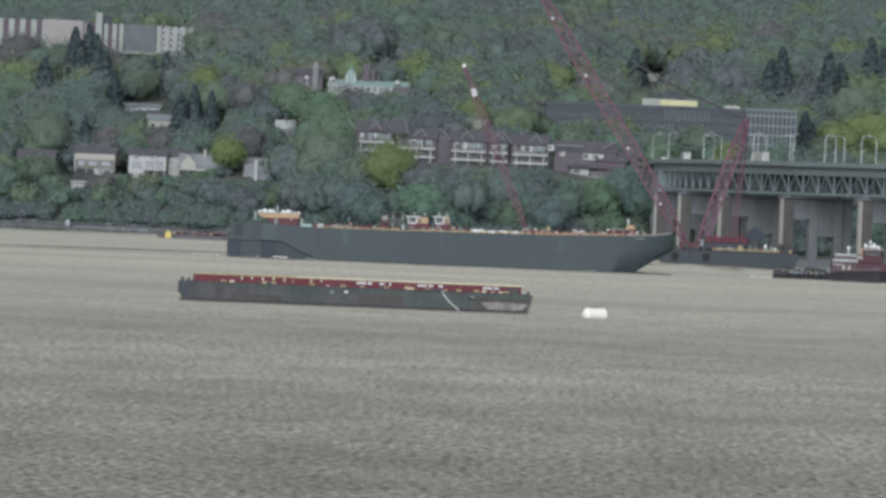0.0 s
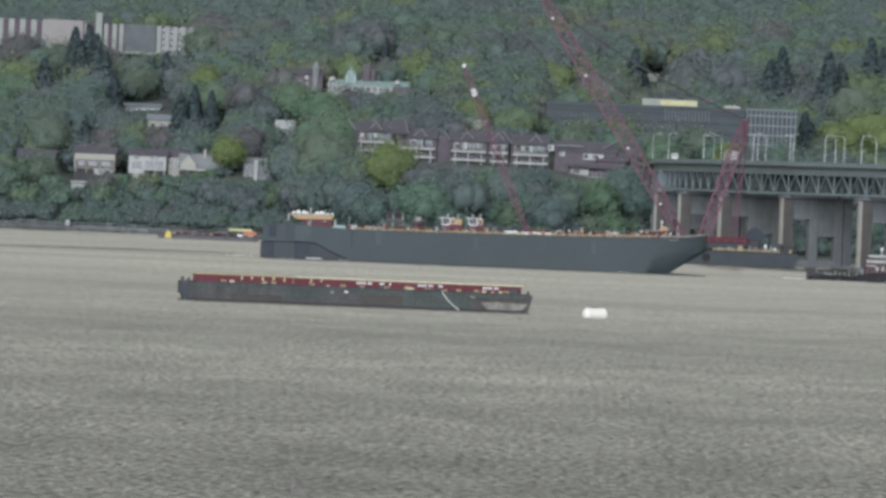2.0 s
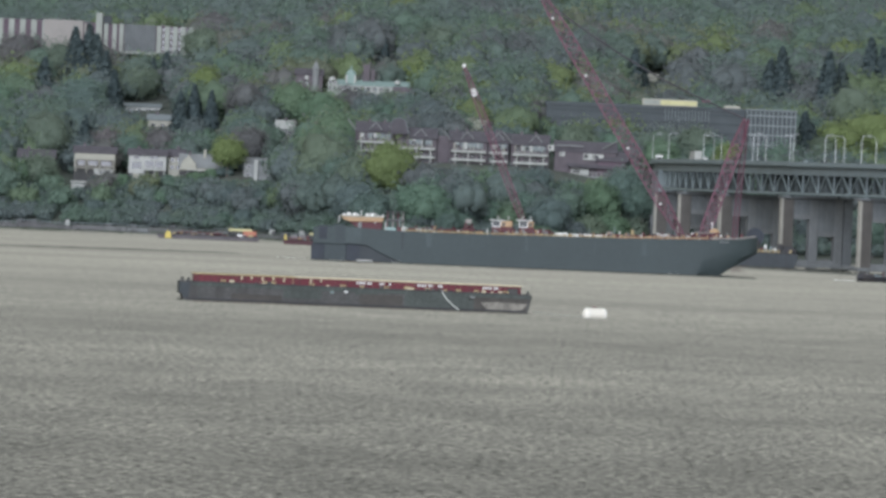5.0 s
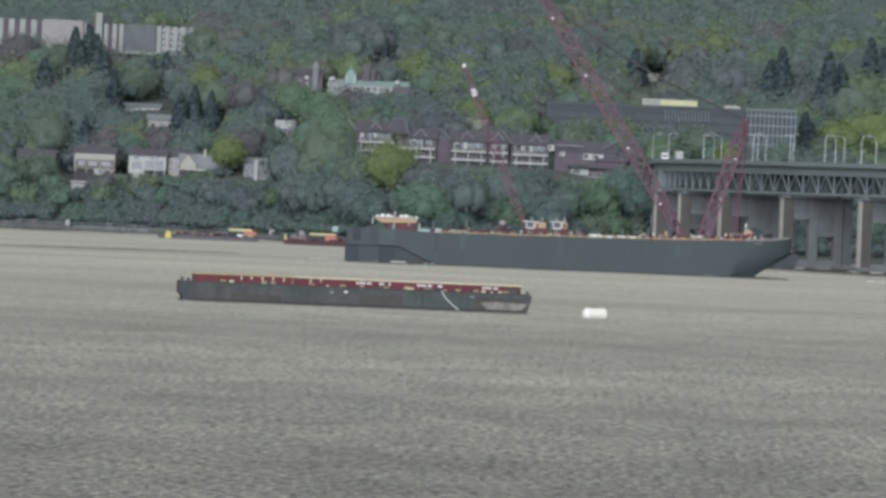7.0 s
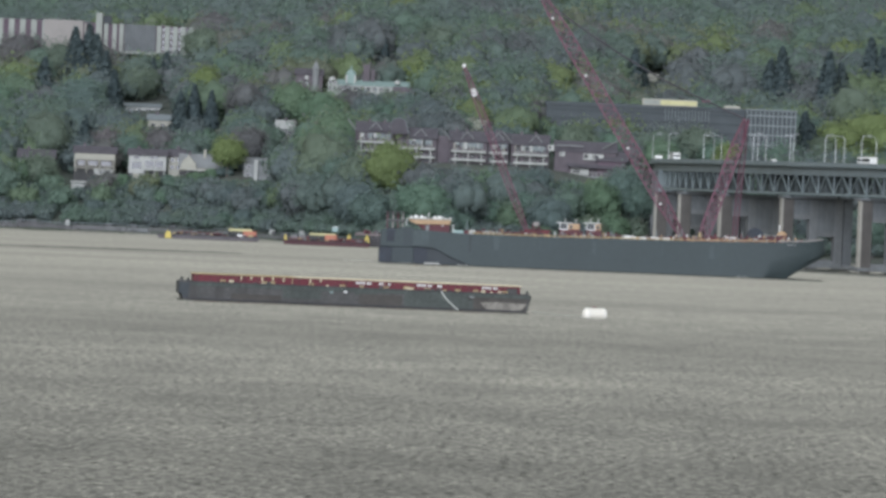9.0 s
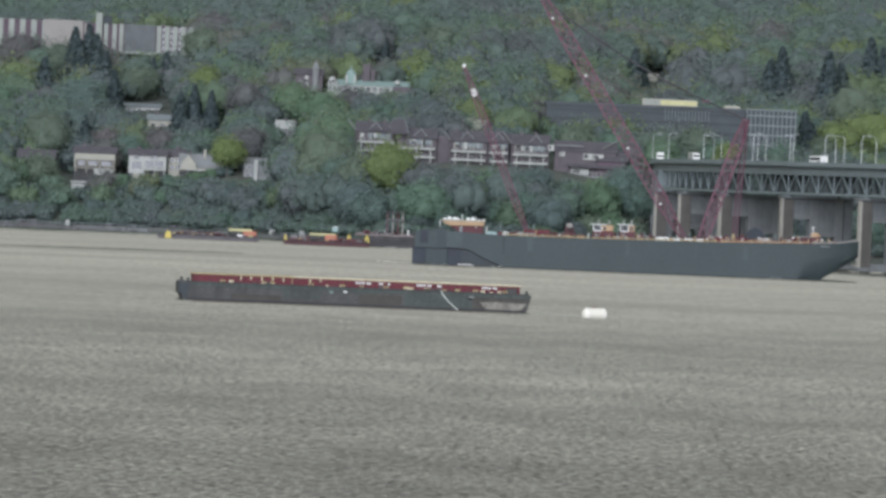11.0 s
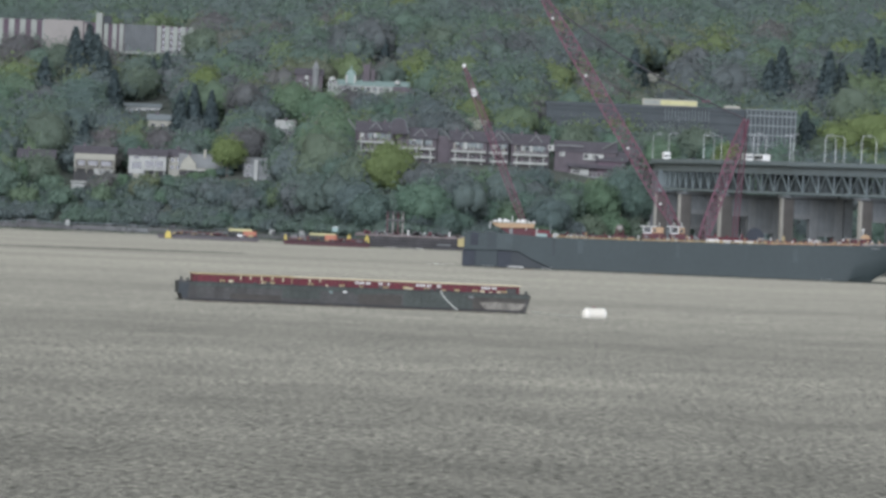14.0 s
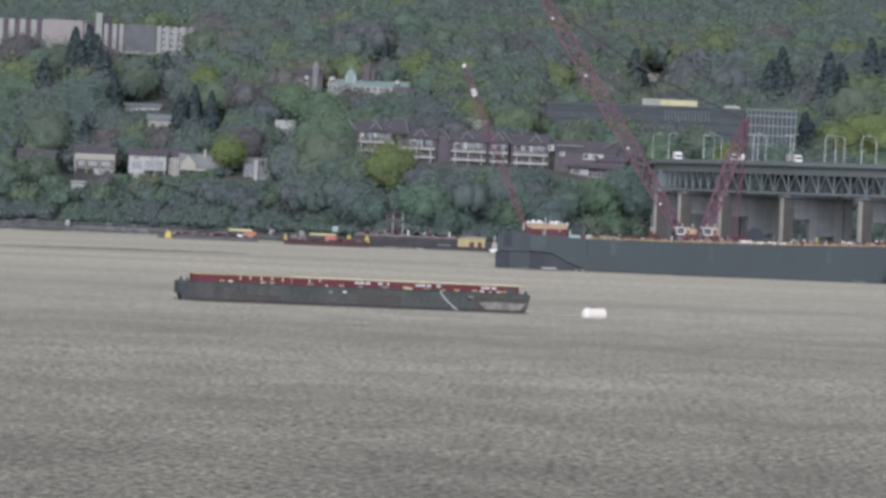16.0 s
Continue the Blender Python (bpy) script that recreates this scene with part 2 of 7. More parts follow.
def water_material():
    """Wind ripples: chop as relief, and groups of steeper wavelets that turn more of their face to the near bank."""
    m, n, l, p = nodes_of("river_water")
    co = n.new("ShaderNodeTexCoord")

    def noise_of(sx, sy, detail, rough):
        mp = n.new("ShaderNodeMapping")
        mp.inputs["Scale"].default_value = (sx, sy, sx)
        mp.inputs["Rotation"].default_value = (0, 0, 0.06)
        l.new(co.outputs["Object"], mp.inputs[0])
        t = n.new("ShaderNodeTexNoise")
        t.inputs["Scale"].default_value, t.inputs["Detail"].default_value, t.inputs["Roughness"].default_value = 1.0, detail, rough
        l.new(mp.outputs[0], t.inputs["Vector"])
        return t.outputs["Fac"]

    def ranged(value, a, b, c, d):
        r = n.new("ShaderNodeMapRange")
        for key, x in zip(("From Min", "From Max", "To Min", "To Max"), (a, b, c, d)):
            r.inputs[key].default_value = x
        l.new(value, r.inputs["Value"])
        return r.outputs[0]

    def add(a, b):
        q = n.new("ShaderNodeMath")
        l.new(a, q.inputs[0])
        l.new(b, q.inputs[1])
        return q.outputs[0]

    chop = noise_of(0.9, 0.35, 3, 0.6)
    faces = noise_of(1.1, 0.34, 2, 0.5)
    groups = noise_of(1.5, 0.24, 5, 0.7)
    wide = noise_of(0.07, 0.018, 4, 0.6)
    bands = noise_of(0.003, 0.005, 3, 0.5)
    bp = n.new("ShaderNodeBump")
    bp.inputs["Strength"].default_value, bp.inputs["Distance"].default_value = 1.0, 0.3
    l.new(chop, bp.inputs["Height"])
    xyz = n.new("ShaderNodeSeparateXYZ")
    l.new(co.outputs["Object"], xyz.inputs[0])
    l.new(ranged(xyz.outputs[1], 650, 2400, 0.8, 0.1), bp.inputs["Strength"])
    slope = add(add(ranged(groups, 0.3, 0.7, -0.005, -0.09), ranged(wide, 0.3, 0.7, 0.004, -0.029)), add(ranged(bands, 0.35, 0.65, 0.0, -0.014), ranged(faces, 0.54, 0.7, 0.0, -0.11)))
    # lean grows towards the near bank, setting the foreground's darkening into the normals
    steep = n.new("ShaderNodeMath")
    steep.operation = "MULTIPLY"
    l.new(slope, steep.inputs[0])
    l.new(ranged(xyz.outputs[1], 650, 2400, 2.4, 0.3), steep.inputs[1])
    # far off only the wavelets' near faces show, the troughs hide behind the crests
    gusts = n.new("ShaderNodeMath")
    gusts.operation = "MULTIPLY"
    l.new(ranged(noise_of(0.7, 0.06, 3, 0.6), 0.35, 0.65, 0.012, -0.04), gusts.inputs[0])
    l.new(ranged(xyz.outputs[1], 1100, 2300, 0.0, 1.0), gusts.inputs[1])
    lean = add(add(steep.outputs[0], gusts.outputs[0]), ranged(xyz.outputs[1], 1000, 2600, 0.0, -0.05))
    vec = n.new("ShaderNodeCombineXYZ")
    l.new(lean, vec.inputs[1])
    tip = n.new("ShaderNodeVectorMath")
    l.new(bp.outputs[0], tip.inputs[0])
    l.new(vec.outputs[0], tip.inputs[1])
    unit = n.new("ShaderNodeVectorMath")
    unit.operation = "NORMALIZE"
    l.new(tip.outputs[0], unit.inputs[0])
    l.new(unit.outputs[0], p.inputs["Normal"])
    l.new(ranged(bands, 0.3, 0.7, 0.1, 0.2), p.inputs["Roughness"])
    p.inputs["Base Color"].default_value = (0.05, 0.05, 0.034, 1)
    p.inputs["IOR"].default_value = 1.33
    return m


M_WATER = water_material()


# ---- mesh helpers ----
def box(bm, cx, cy, cz, sx, sy, sz, rz=0.0):
    """A box from its centre and full sizes."""
    c, s = math.cos(radians(rz)), math.sin(radians(rz))
    vs = []
    for dz in (-0.5, 0.5):
        for dx, dy in ((-0.5, -0.5), (0.5, -0.5), (0.5, 0.5), (-0.5, 0.5)):
            x, y = dx * sx, dy * sy
            vs.append(bm.verts.new((cx + x * c - y * s, cy + x * s + y * c, cz + dz * sz)))
    for q in ((3, 2, 1, 0), (4, 5, 6, 7), (0, 1, 5, 4), (1, 2, 6, 5), (2, 3, 7, 6), (3, 0, 4, 7)):
        bm.faces.new([vs[i] for i in q])


def span(bm, x0, x1, y0, y1, z0, z1):
    """A box from its bounds."""
    box(bm, (x0 + x1) / 2, (y0 + y1) / 2, (z0 + z1) / 2, abs(x1 - x0), abs(y1 - y0), abs(z1 - z0))


def rod(bm, a, b, r0, r1=None, n=8):
    """A tapered round bar from a to b."""
    r1 = r0 if r1 is None else r1
    a, b = Vector(a), Vector(b)
    q = (b - a).to_track_quat("Z", "Y")
    lo, hi = [], []
    for k in range(n):
        d = q @ Vector((math.cos(2 * math.pi * k / n), math.sin(2 * math.pi * k / n), 0))
        lo.append(bm.verts.new(a + d * r0))
        hi.append(bm.verts.new(b + d * r1))
    for k in range(n):
        bm.faces.new((lo[k], lo[(k + 1) % n], hi[(k + 1) % n], hi[k]))
    bm.faces.new(lo[::-1])
    bm.faces.new(hi)


def beam(bm, a, b, w, h):
    """A square bar from a to b."""
    a, b = Vector(a), Vector(b)
    q = (b - a).to_track_quat("Z", "Y")
    lo = [bm.verts.new(a + q @ Vector((sx * w / 2, sy * h / 2, 0))) for sx, sy in ((-1, -1), (1, -1), (1, 1), (-1, 1))]
    hi = [bm.verts.new(b + q @ Vector((sx * w / 2, sy * h / 2, 0))) for sx, sy in ((-1, -1), (1, -1), (1, 1), (-1, 1))]
    for k in range(4):
        bm.faces.new((lo[k], lo[(k + 1) % 4], hi[(k + 1) % 4], hi[k]))
    bm.faces.new(lo[::-1])
    bm.faces.new(hi)


def prism(bm, outline, y0, y1):
    """An outline of (x, z) pushed from y0 to y1."""
    a = [bm.verts.new((x, y0, z)) for x, z in outline]
    b = [bm.verts.new((x, y1, z)) for x, z in outline]
    k = len(a)
    for i in range(k):
        bm.faces.new((a[i], b[i], b[(i + 1) % k], a[(i + 1) % k]))
    bm.faces.new(a)
    bm.faces.new(b[::-1])


def dome(bm, cx, cy, cz, r, squash=1.0, rings=5, n=10, lower=0.0):
    """A round cap or ball."""
    prev = None
    for k in range(rings + 1):
        t = -lower * math.pi / 2 + (math.pi / 2 + lower * math.pi / 2) * k / rings
        rr, z = r * math.cos(t), r * math.sin(t) * squash
        ring = [bm.verts.new((cx + rr * math.cos(2 * math.pi * i / n), cy + rr * math.sin(2 * math.pi * i / n), cz + z)) for i in range(n)] if k < rings else [bm.verts.new((cx, cy, cz + z))]
        if prev:
            for i in range(n):
                if k < rings:
                    bm.faces.new((prev[i], prev[(i + 1) % n], ring[(i + 1) % n], ring[i]))
                else:
                    bm.faces.new((prev[i], prev[(i + 1) % n], ring[0]))
        else:
            bm.faces.new(ring[::-1])
        prev = ring


def finish(bm, name, material, bevel=0.0):
    bmesh.ops.recalc_face_normals(bm, faces=bm.faces)
    if bevel:
        bmesh.ops.bevel(bm, geom=[e for e in bm.edges if e.calc_face_angle(0) > 0.6], offset=bevel, segments=1, affect="EDGES", clamp_overlap=True)
    me = bpy.data.meshes.new(name)
    bm.to_mesh(me)
    bm.free()
    me.materials.append(material)
    return me


def part(name, bm, material, parent, label="", bevel=0.0, kind=""):
    ob = new(name, finish(bm, name, material, bevel))
    ob.parent = parent
    return tagged(ob, label, kind=kind)


def thing(name, label, category, m=None, group="", kind=""):
    ob = new(name)
    ob.empty_display_size = 0.5
    ob.matrix_basis = m or Matrix()
    return tagged(ob, label, category, group, kind)


def lone(name, bm, material, label, category, m=None, group="", kind="", bevel=0.0):
    ob = new(name, finish(bm, name, material, bevel))
    ob.matrix_basis = m or Matrix()
    return tagged(ob, label, category, group, kind)


def boxes(rows):
    bm = bmesh.new()
    for r in rows:
        span(bm, *r)
    return bm


def lerp(table, x):
    if x <= table[0][0]:
        return table[0][1]
    for (a, va), (b, vb) in zip(table, table[1:]):
        if x <= b:
            return va + (vb - va) * (x - a) / (b - a)
    return table[-1][1]


# ---- ground: the far bank and its wooded hills ----
SHORE = ((-800, 3680), (-170, 3590), (-110, 3585), (-60, 3500), (-20, 3420), (40, 3430), (90, 3480), (160, 3520), (800, 3560))
RISE = ((-300, -25), (-30, -4), (0, -0.3), (5, 1.6), (30, 7.5), (60, 16), (80, 20.5), (120, 24), (200, 32), (330, 52), (450, 70), (700, 90), (1100, 118), (1600, 165), (2600, 190))


def smooth_rise(d):
    return sum(lerp(RISE, d + k) for k in (-12, -4, 4, 12)) / 4 if d > 14 else lerp(RISE, d)


# terraces for houses: extent, level, and where and how steeply the slope goes on behind
PADS = ((-64, 0, 3765, 3960, 53.5, 3815, 0.17), (-146, -100, 3930, 4030, 66.5, 3990, 0.6), (-134, -108, 3800, 3885, 44.0, 3845, 0.6), (-119, -102, 3770, 3838, 37.7, 3798, 0.6), (-69, -55, 3700, 3752, 37.7, 3712, 0.6), (-79, -54, 3560, 3660, 17.2, 3624, 0.6))


def ground_z(x, y):
    d = y - lerp(SHORE, x)
    z = smooth_rise(d)
    if d > 20:
        z += min(1, (d - 20) / 200) * 5 * noise.noise((x / 90, y / 130, 0.3))
    for x0, x1, y0, y1, zp, back, rise in PADS:
        if x0 < x < x1 and y0 < y < y1:
            z = min(z, zp + max(0.0, y - back) * rise)
    return z


def build_ground():
    xs = [-3000, -1800, -1200, -900, -700, -500, -350] + [-260 + 10 * k for k in range(53)] + [350, 500, 700, 900, 1200, 1800, 3000]
    ys = [3200, 3300, 3380] + [3400 + 8 * k for k in range(100)] + [4200 + 40 * k for k in range(30)]
    verts = [(x, y, ground_z(x, y)) for y in ys for x in xs]
    w = len(xs)
    faces = [(j * w + i, j * w + i + 1, (j + 1) * w + i + 1, (j + 1) * w + i) for j in range(len(ys) - 1) for i in range(w - 1)]
    me = bpy.data.meshes.new("ground")
    me.from_pydata(verts, [], faces)
    me.materials.append(M_SOIL)
    me.shade_smooth()
    tagged(new("ground", me), "grassy, wooded hillside rising from the river's far bank", "hillside", kind="structure")


build_ground()


def build_water():
    me = bpy.data.meshes.new("water")
    me.from_pydata([(-3000, -900, 0), (3000, -900, 0), (3000, 3750, 0), (-3000, 3750, 0)], [], [(0, 1, 2, 3)])
    me.materials.append(M_WATER)
    return tagged(new("water", me), "broad grey-brown river with small wind ripples", "river", kind="structure")


water = build_water()


# ---- bridge: a curved deck-truss approach that runs away towards the far bank ----
EDGE = ((2860, 222), (2940, 186), (3015, 156), (3090, 131.1), (3165, 108.7), (3240, 90.7), (3315, 79.2), (3390, 72.8), (3450, 71.8), (3510, 72.4), (3600, 74), (3700, 76))


def edge_x(y):
    return sum(lerp(EDGE, y + k) for k in (-24, -12, 0, 12, 24)) / 5


def on_deck(y, off, z):
    """A point off metres inside the near edge of the deck."""
    t = Vector((edge_x(y + 3) - edge_x(y - 3), 6, 0)).normalized()
    return Vector((edge_x(y), y, 0)) + Vector((t.y, -t.x, 0)) * off + Vector((0, 0, z))


def grade(y):
    """The road dips behind the bridge's end towards the bank."""
    return lerp(((3450, 0), (3500, -1.6), (3570, -5.0), (3700, -6.0)), y)


def heading(y):
    return math.degrees(math.atan2(6, edge_x(y + 3) - edge_x(y - 3)))


def ribbon(bm, ys, off0, off1, z0, z1, zlow=None):
    """A bar of constant section swept along the deck."""
    prev = None
    for y in ys:
        z = zlow(y) if zlow else 0
        ring = [bm.verts.new(on_deck(y, o, h + z)) for o, h in ((off0, z0), (off1, z0), (off1, z1), (off0, z1))]
        if prev:
            for k in range(4):
                bm.faces.new((prev[k], prev[(k + 1) % 4], ring[(k + 1) % 4], ring[k]))
        else:
            bm.faces.new(ring[::-1])
        prev = ring
    bm.faces.new(prev)


WIDE = 21.0
PIERS = (2940, 3015, 3090, 3165, 3240, 3315, 3390)


def chord_z(y):
    return lerp(((3090, 23.9), (3240, 23.6), (3390, 23.8)), y)


def build_bridge():
    br = thing("bridge", "long grey-green steel deck-truss road bridge on concrete piers", "bridge", kind="structure")
    far = [2870 + 15 * k for k in range(55)]
    near = [y for y in far if y <= 3395]
    bm = bmesh.new()
    ribbon(bm, far, 0.5, WIDE - 0.5, 32.8, 33.05, grade)
    part("roadway", bm, M_ASPHALT, br, "dark asphalt roadway")
    for o, g in ((0.0, 1.5), (WIDE - 0.5, WIDE - 2.0)):
        bm = bmesh.new()
        ribbon(bm, far, o, o + 0.5, 32.35, 33.35, grade)
        part("slab_edge", bm, M_PALESTEEL, br)
        bm = bmesh.new()
        ribbon(bm, far, o + 0.05, o + 0.35, 33.37, 34.0, grade)
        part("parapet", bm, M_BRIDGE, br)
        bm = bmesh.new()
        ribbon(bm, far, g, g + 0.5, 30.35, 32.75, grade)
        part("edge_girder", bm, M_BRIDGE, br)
        bm = bmesh.new()
        ribbon(bm, far, min(o, g), max(o, g) + 0.5, 32.4, 32.78, grade)
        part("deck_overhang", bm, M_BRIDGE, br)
    for o in (1.5, WIDE - 2.1):
        bm = bmesh.new()
        ribbon(bm, near, o, o + 0.6, -0.35, 0.35, chord_z)
        part("bottom_chord", bm, M_PALESTEEL, br, "pale steel bottom chord")
        bm = bmesh.new()
        ribbon(bm, near, o, o + 0.5, 29.75, 30.32)
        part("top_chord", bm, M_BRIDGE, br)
        for k in range(35):
            y = 2865 + 15 * k
            lo, hi1, hi2 = on_deck(y, o + 0.3, chord_z(y)), on_deck(y + 7.5, o + 0.3, 30.0), on_deck(y - 7.5, o + 0.3, 30.0)
            for hi in (hi1, hi2):
                bm = bmesh.new()
                beam(bm, lo, hi, 0.28, 0.34)
                part("diagonal", bm, M_PALESTEEL, br)
            bm = bmesh.new()
            beam(bm, lo, on_deck(y, o + 0.3, 30.0), 0.3, 0.35)
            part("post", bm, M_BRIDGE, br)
    for o in (4.2, 8.4, 12.6, 16.8):
        bm = bmesh.new()
        ribbon(bm, far, o - 0.2, o + 0.2, 30.6, 32.3, grade)
        part("stringer", bm, M_INNERSTEEL, br)
    for o in (7.0, 14.0):
        bm = bmesh.new()
        ribbon(bm, near, o - 0.3, o + 0.3, -0.3, 0.3, chord_z)
        part("inner_chord", bm, M_INNERSTEEL, br)
    for k in range(70):
        y = 2865 + 7.5 * k
        zl = chord_z(y)
        bm = bmesh.new()
        beam(bm, on_deck(y, 1.8, zl), on_deck(y, WIDE - 1.8, zl), 0.5, 0.6)
        for a in (7.0, 10.5, 14.0):
            beam(bm, on_deck(y, a, zl), on_deck(y, a, 30.4), 0.8, 0.8)
        beam(bm, on_deck(y, 1.8, 31.4), on_deck(y, WIDE - 1.8, 31.4), 0.5, 2.0)
        part("cross_frame", bm, M_INNERSTEEL, br)
    bm = bmesh.new()
    ribbon(bm, [3397, 3398.2], 0.8, WIDE - 0.8, 22.6, 30.3)
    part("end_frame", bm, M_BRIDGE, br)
    return br


bridge = build_bridge()


def build_pier(y, short=0.0):
    top = chord_z(y) - 0.9
    p = on_deck(y, 0, 0)
    pier = thing("bridge_pier", "tall weathered concrete bridge pier with squared openings", "bridge pier", Matrix.Translation(p) @ pose(0, 0, 0, 0, 0, heading(y) - 90), "bridge piers")
    W = WIDE
    # pale pilaster colours in the light on the pier's left edge
    part("pilaster", boxes([(-0.75, 0.05, -1.8, 0.6, -1, top - 0.82)]), M_PIERLIT, pier, "pale buff strip for the pier's lit edge", bevel=0.1)
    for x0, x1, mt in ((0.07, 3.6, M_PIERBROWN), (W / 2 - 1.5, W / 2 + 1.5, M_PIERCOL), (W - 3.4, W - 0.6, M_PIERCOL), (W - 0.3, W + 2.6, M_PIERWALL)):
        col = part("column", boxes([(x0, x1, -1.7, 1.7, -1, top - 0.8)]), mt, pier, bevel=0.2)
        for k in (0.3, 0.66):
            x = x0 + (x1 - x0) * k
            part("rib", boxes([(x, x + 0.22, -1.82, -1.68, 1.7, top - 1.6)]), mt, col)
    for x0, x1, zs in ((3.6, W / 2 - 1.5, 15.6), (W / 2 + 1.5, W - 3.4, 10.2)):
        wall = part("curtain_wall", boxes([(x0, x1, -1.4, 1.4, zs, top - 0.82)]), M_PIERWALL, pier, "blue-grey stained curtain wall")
        part("lintel", boxes([(x0, x1, -1.75, 1.5, zs - 0.1, zs + 1.5)]), M_PIERCOL, wall, "pale concrete lintel")
        for k in range(3):
            x = x0 + (x1 - x0) * (k + 0.5) / 3
            part("drain_streak", boxes([(x - 0.14, x + 0.14, -1.5, -1.38, zs + 1.6, top - 1.2)]), M_PIERCOL, wall)
        part("footing_wall", boxes([(x0, x1, -1.5, 1.5, -1, 2.4)]), M_PIERCOL, pier)
    part("cap", boxes([(-1.0, W + 2.8, -2.6, 2.6, top - 0.8, top)]), M_PIERCOL, pier, bevel=0.2)
    for x in (1.2, W - 2.2):
        part("bearing", boxes([(x, x + 1.0, -0.5, 0.5, top, top + 0.56)]), M_BRIDGE, pier)
    part("base", boxes([(-1.8, W + 3.6, -4.5, 4.5, -3, 1.1)]), M_PIERCOL, pier, "stained concrete base at the waterline", bevel=0.3)
    return pier


for _y in PIERS:
    build_pier(_y)


def build_bent(y):
    """A plain bent that carries the girder span behind the truss's end."""
    top = 30.3 + grade(y)
    bent = thing("bridge_bent", "plain concrete column bent below the bridge's landward end", "bridge pier", Matrix.Translation(on_deck(y, 0, 0)) @ pose(0, 0, 0, 0, 0, heading(y) - 90), "bridge bents")
    for x in (2.0, 7.5, 13.0, 18.0):
        part("column", boxes([(x - 0.9, x + 0.9, -0.9, 0.9, -1.5, top - 1.2)]), M_PIERCOL, bent, bevel=0.15)
    part("cap_beam", boxes([(0.4, WIDE - 0.4, -1.1, 1.1, top - 1.2, top)]), M_PIERCOL, bent, bevel=0.1)
    return bent


for _y in (3436, 3478, 3520):
    build_bent(_y)


def build_lamp_post():
    lp = thing("street_lamp", "pale galvanised street lamp with a curved arm on the bridge", "street lamp", group="bridge street lamps")
    bm = bmesh.new()
    rod(bm, (0, 0, 0), (0, 0, 8.6), 0.13, 0.08)
    part("pole", bm, M_GALV, lp)
    bm = bmesh.new()
    pts = [(0, 0, 8.4), (0.25, 0, 9.1), (0.9, 0, 9.45), (2.2, 0, 9.55)]
    for a, b in zip(pts, pts[1:]):
        rod(bm, a, b, 0.07)
    part("arm", bm, M_GALV, lp)
    part("lamp_head", boxes([(1.9, 3.0, -0.2, 0.2, 9.42, 9.62)]), M_GALV, lp, bevel=0.05)
    return lp


_first = None
for _y, _off, _turn in ((3440, 0.3, 0), (3356, 0.3, 0), (3273.5, 0.3, 0), (3202, 0.3, 0), (3160, 0.3, 0), (3125.5, 0.3, 0), (3092, 0.3, 0), (3052, 0.3, 0),
                        (3412, 20.6, 180), (3376, 20.6, 180), (3284, 20.6, 180), (3269, 20.6, 180), (3226, 20.6, 180), (3175.5, 20.6, 180), (3166, 20.6, 180), (3134, 20.6, 180)):
    _m = Matrix.Translation(on_deck(_y, _off, 33.36)) @ pose(0, 0, 0, 0, 0, heading(_y) - 90 + _turn)
    if _first is None:
        _first = build_lamp_post()
        _first.matrix_basis = _m
    else:
        copy_thing(_first, _m)


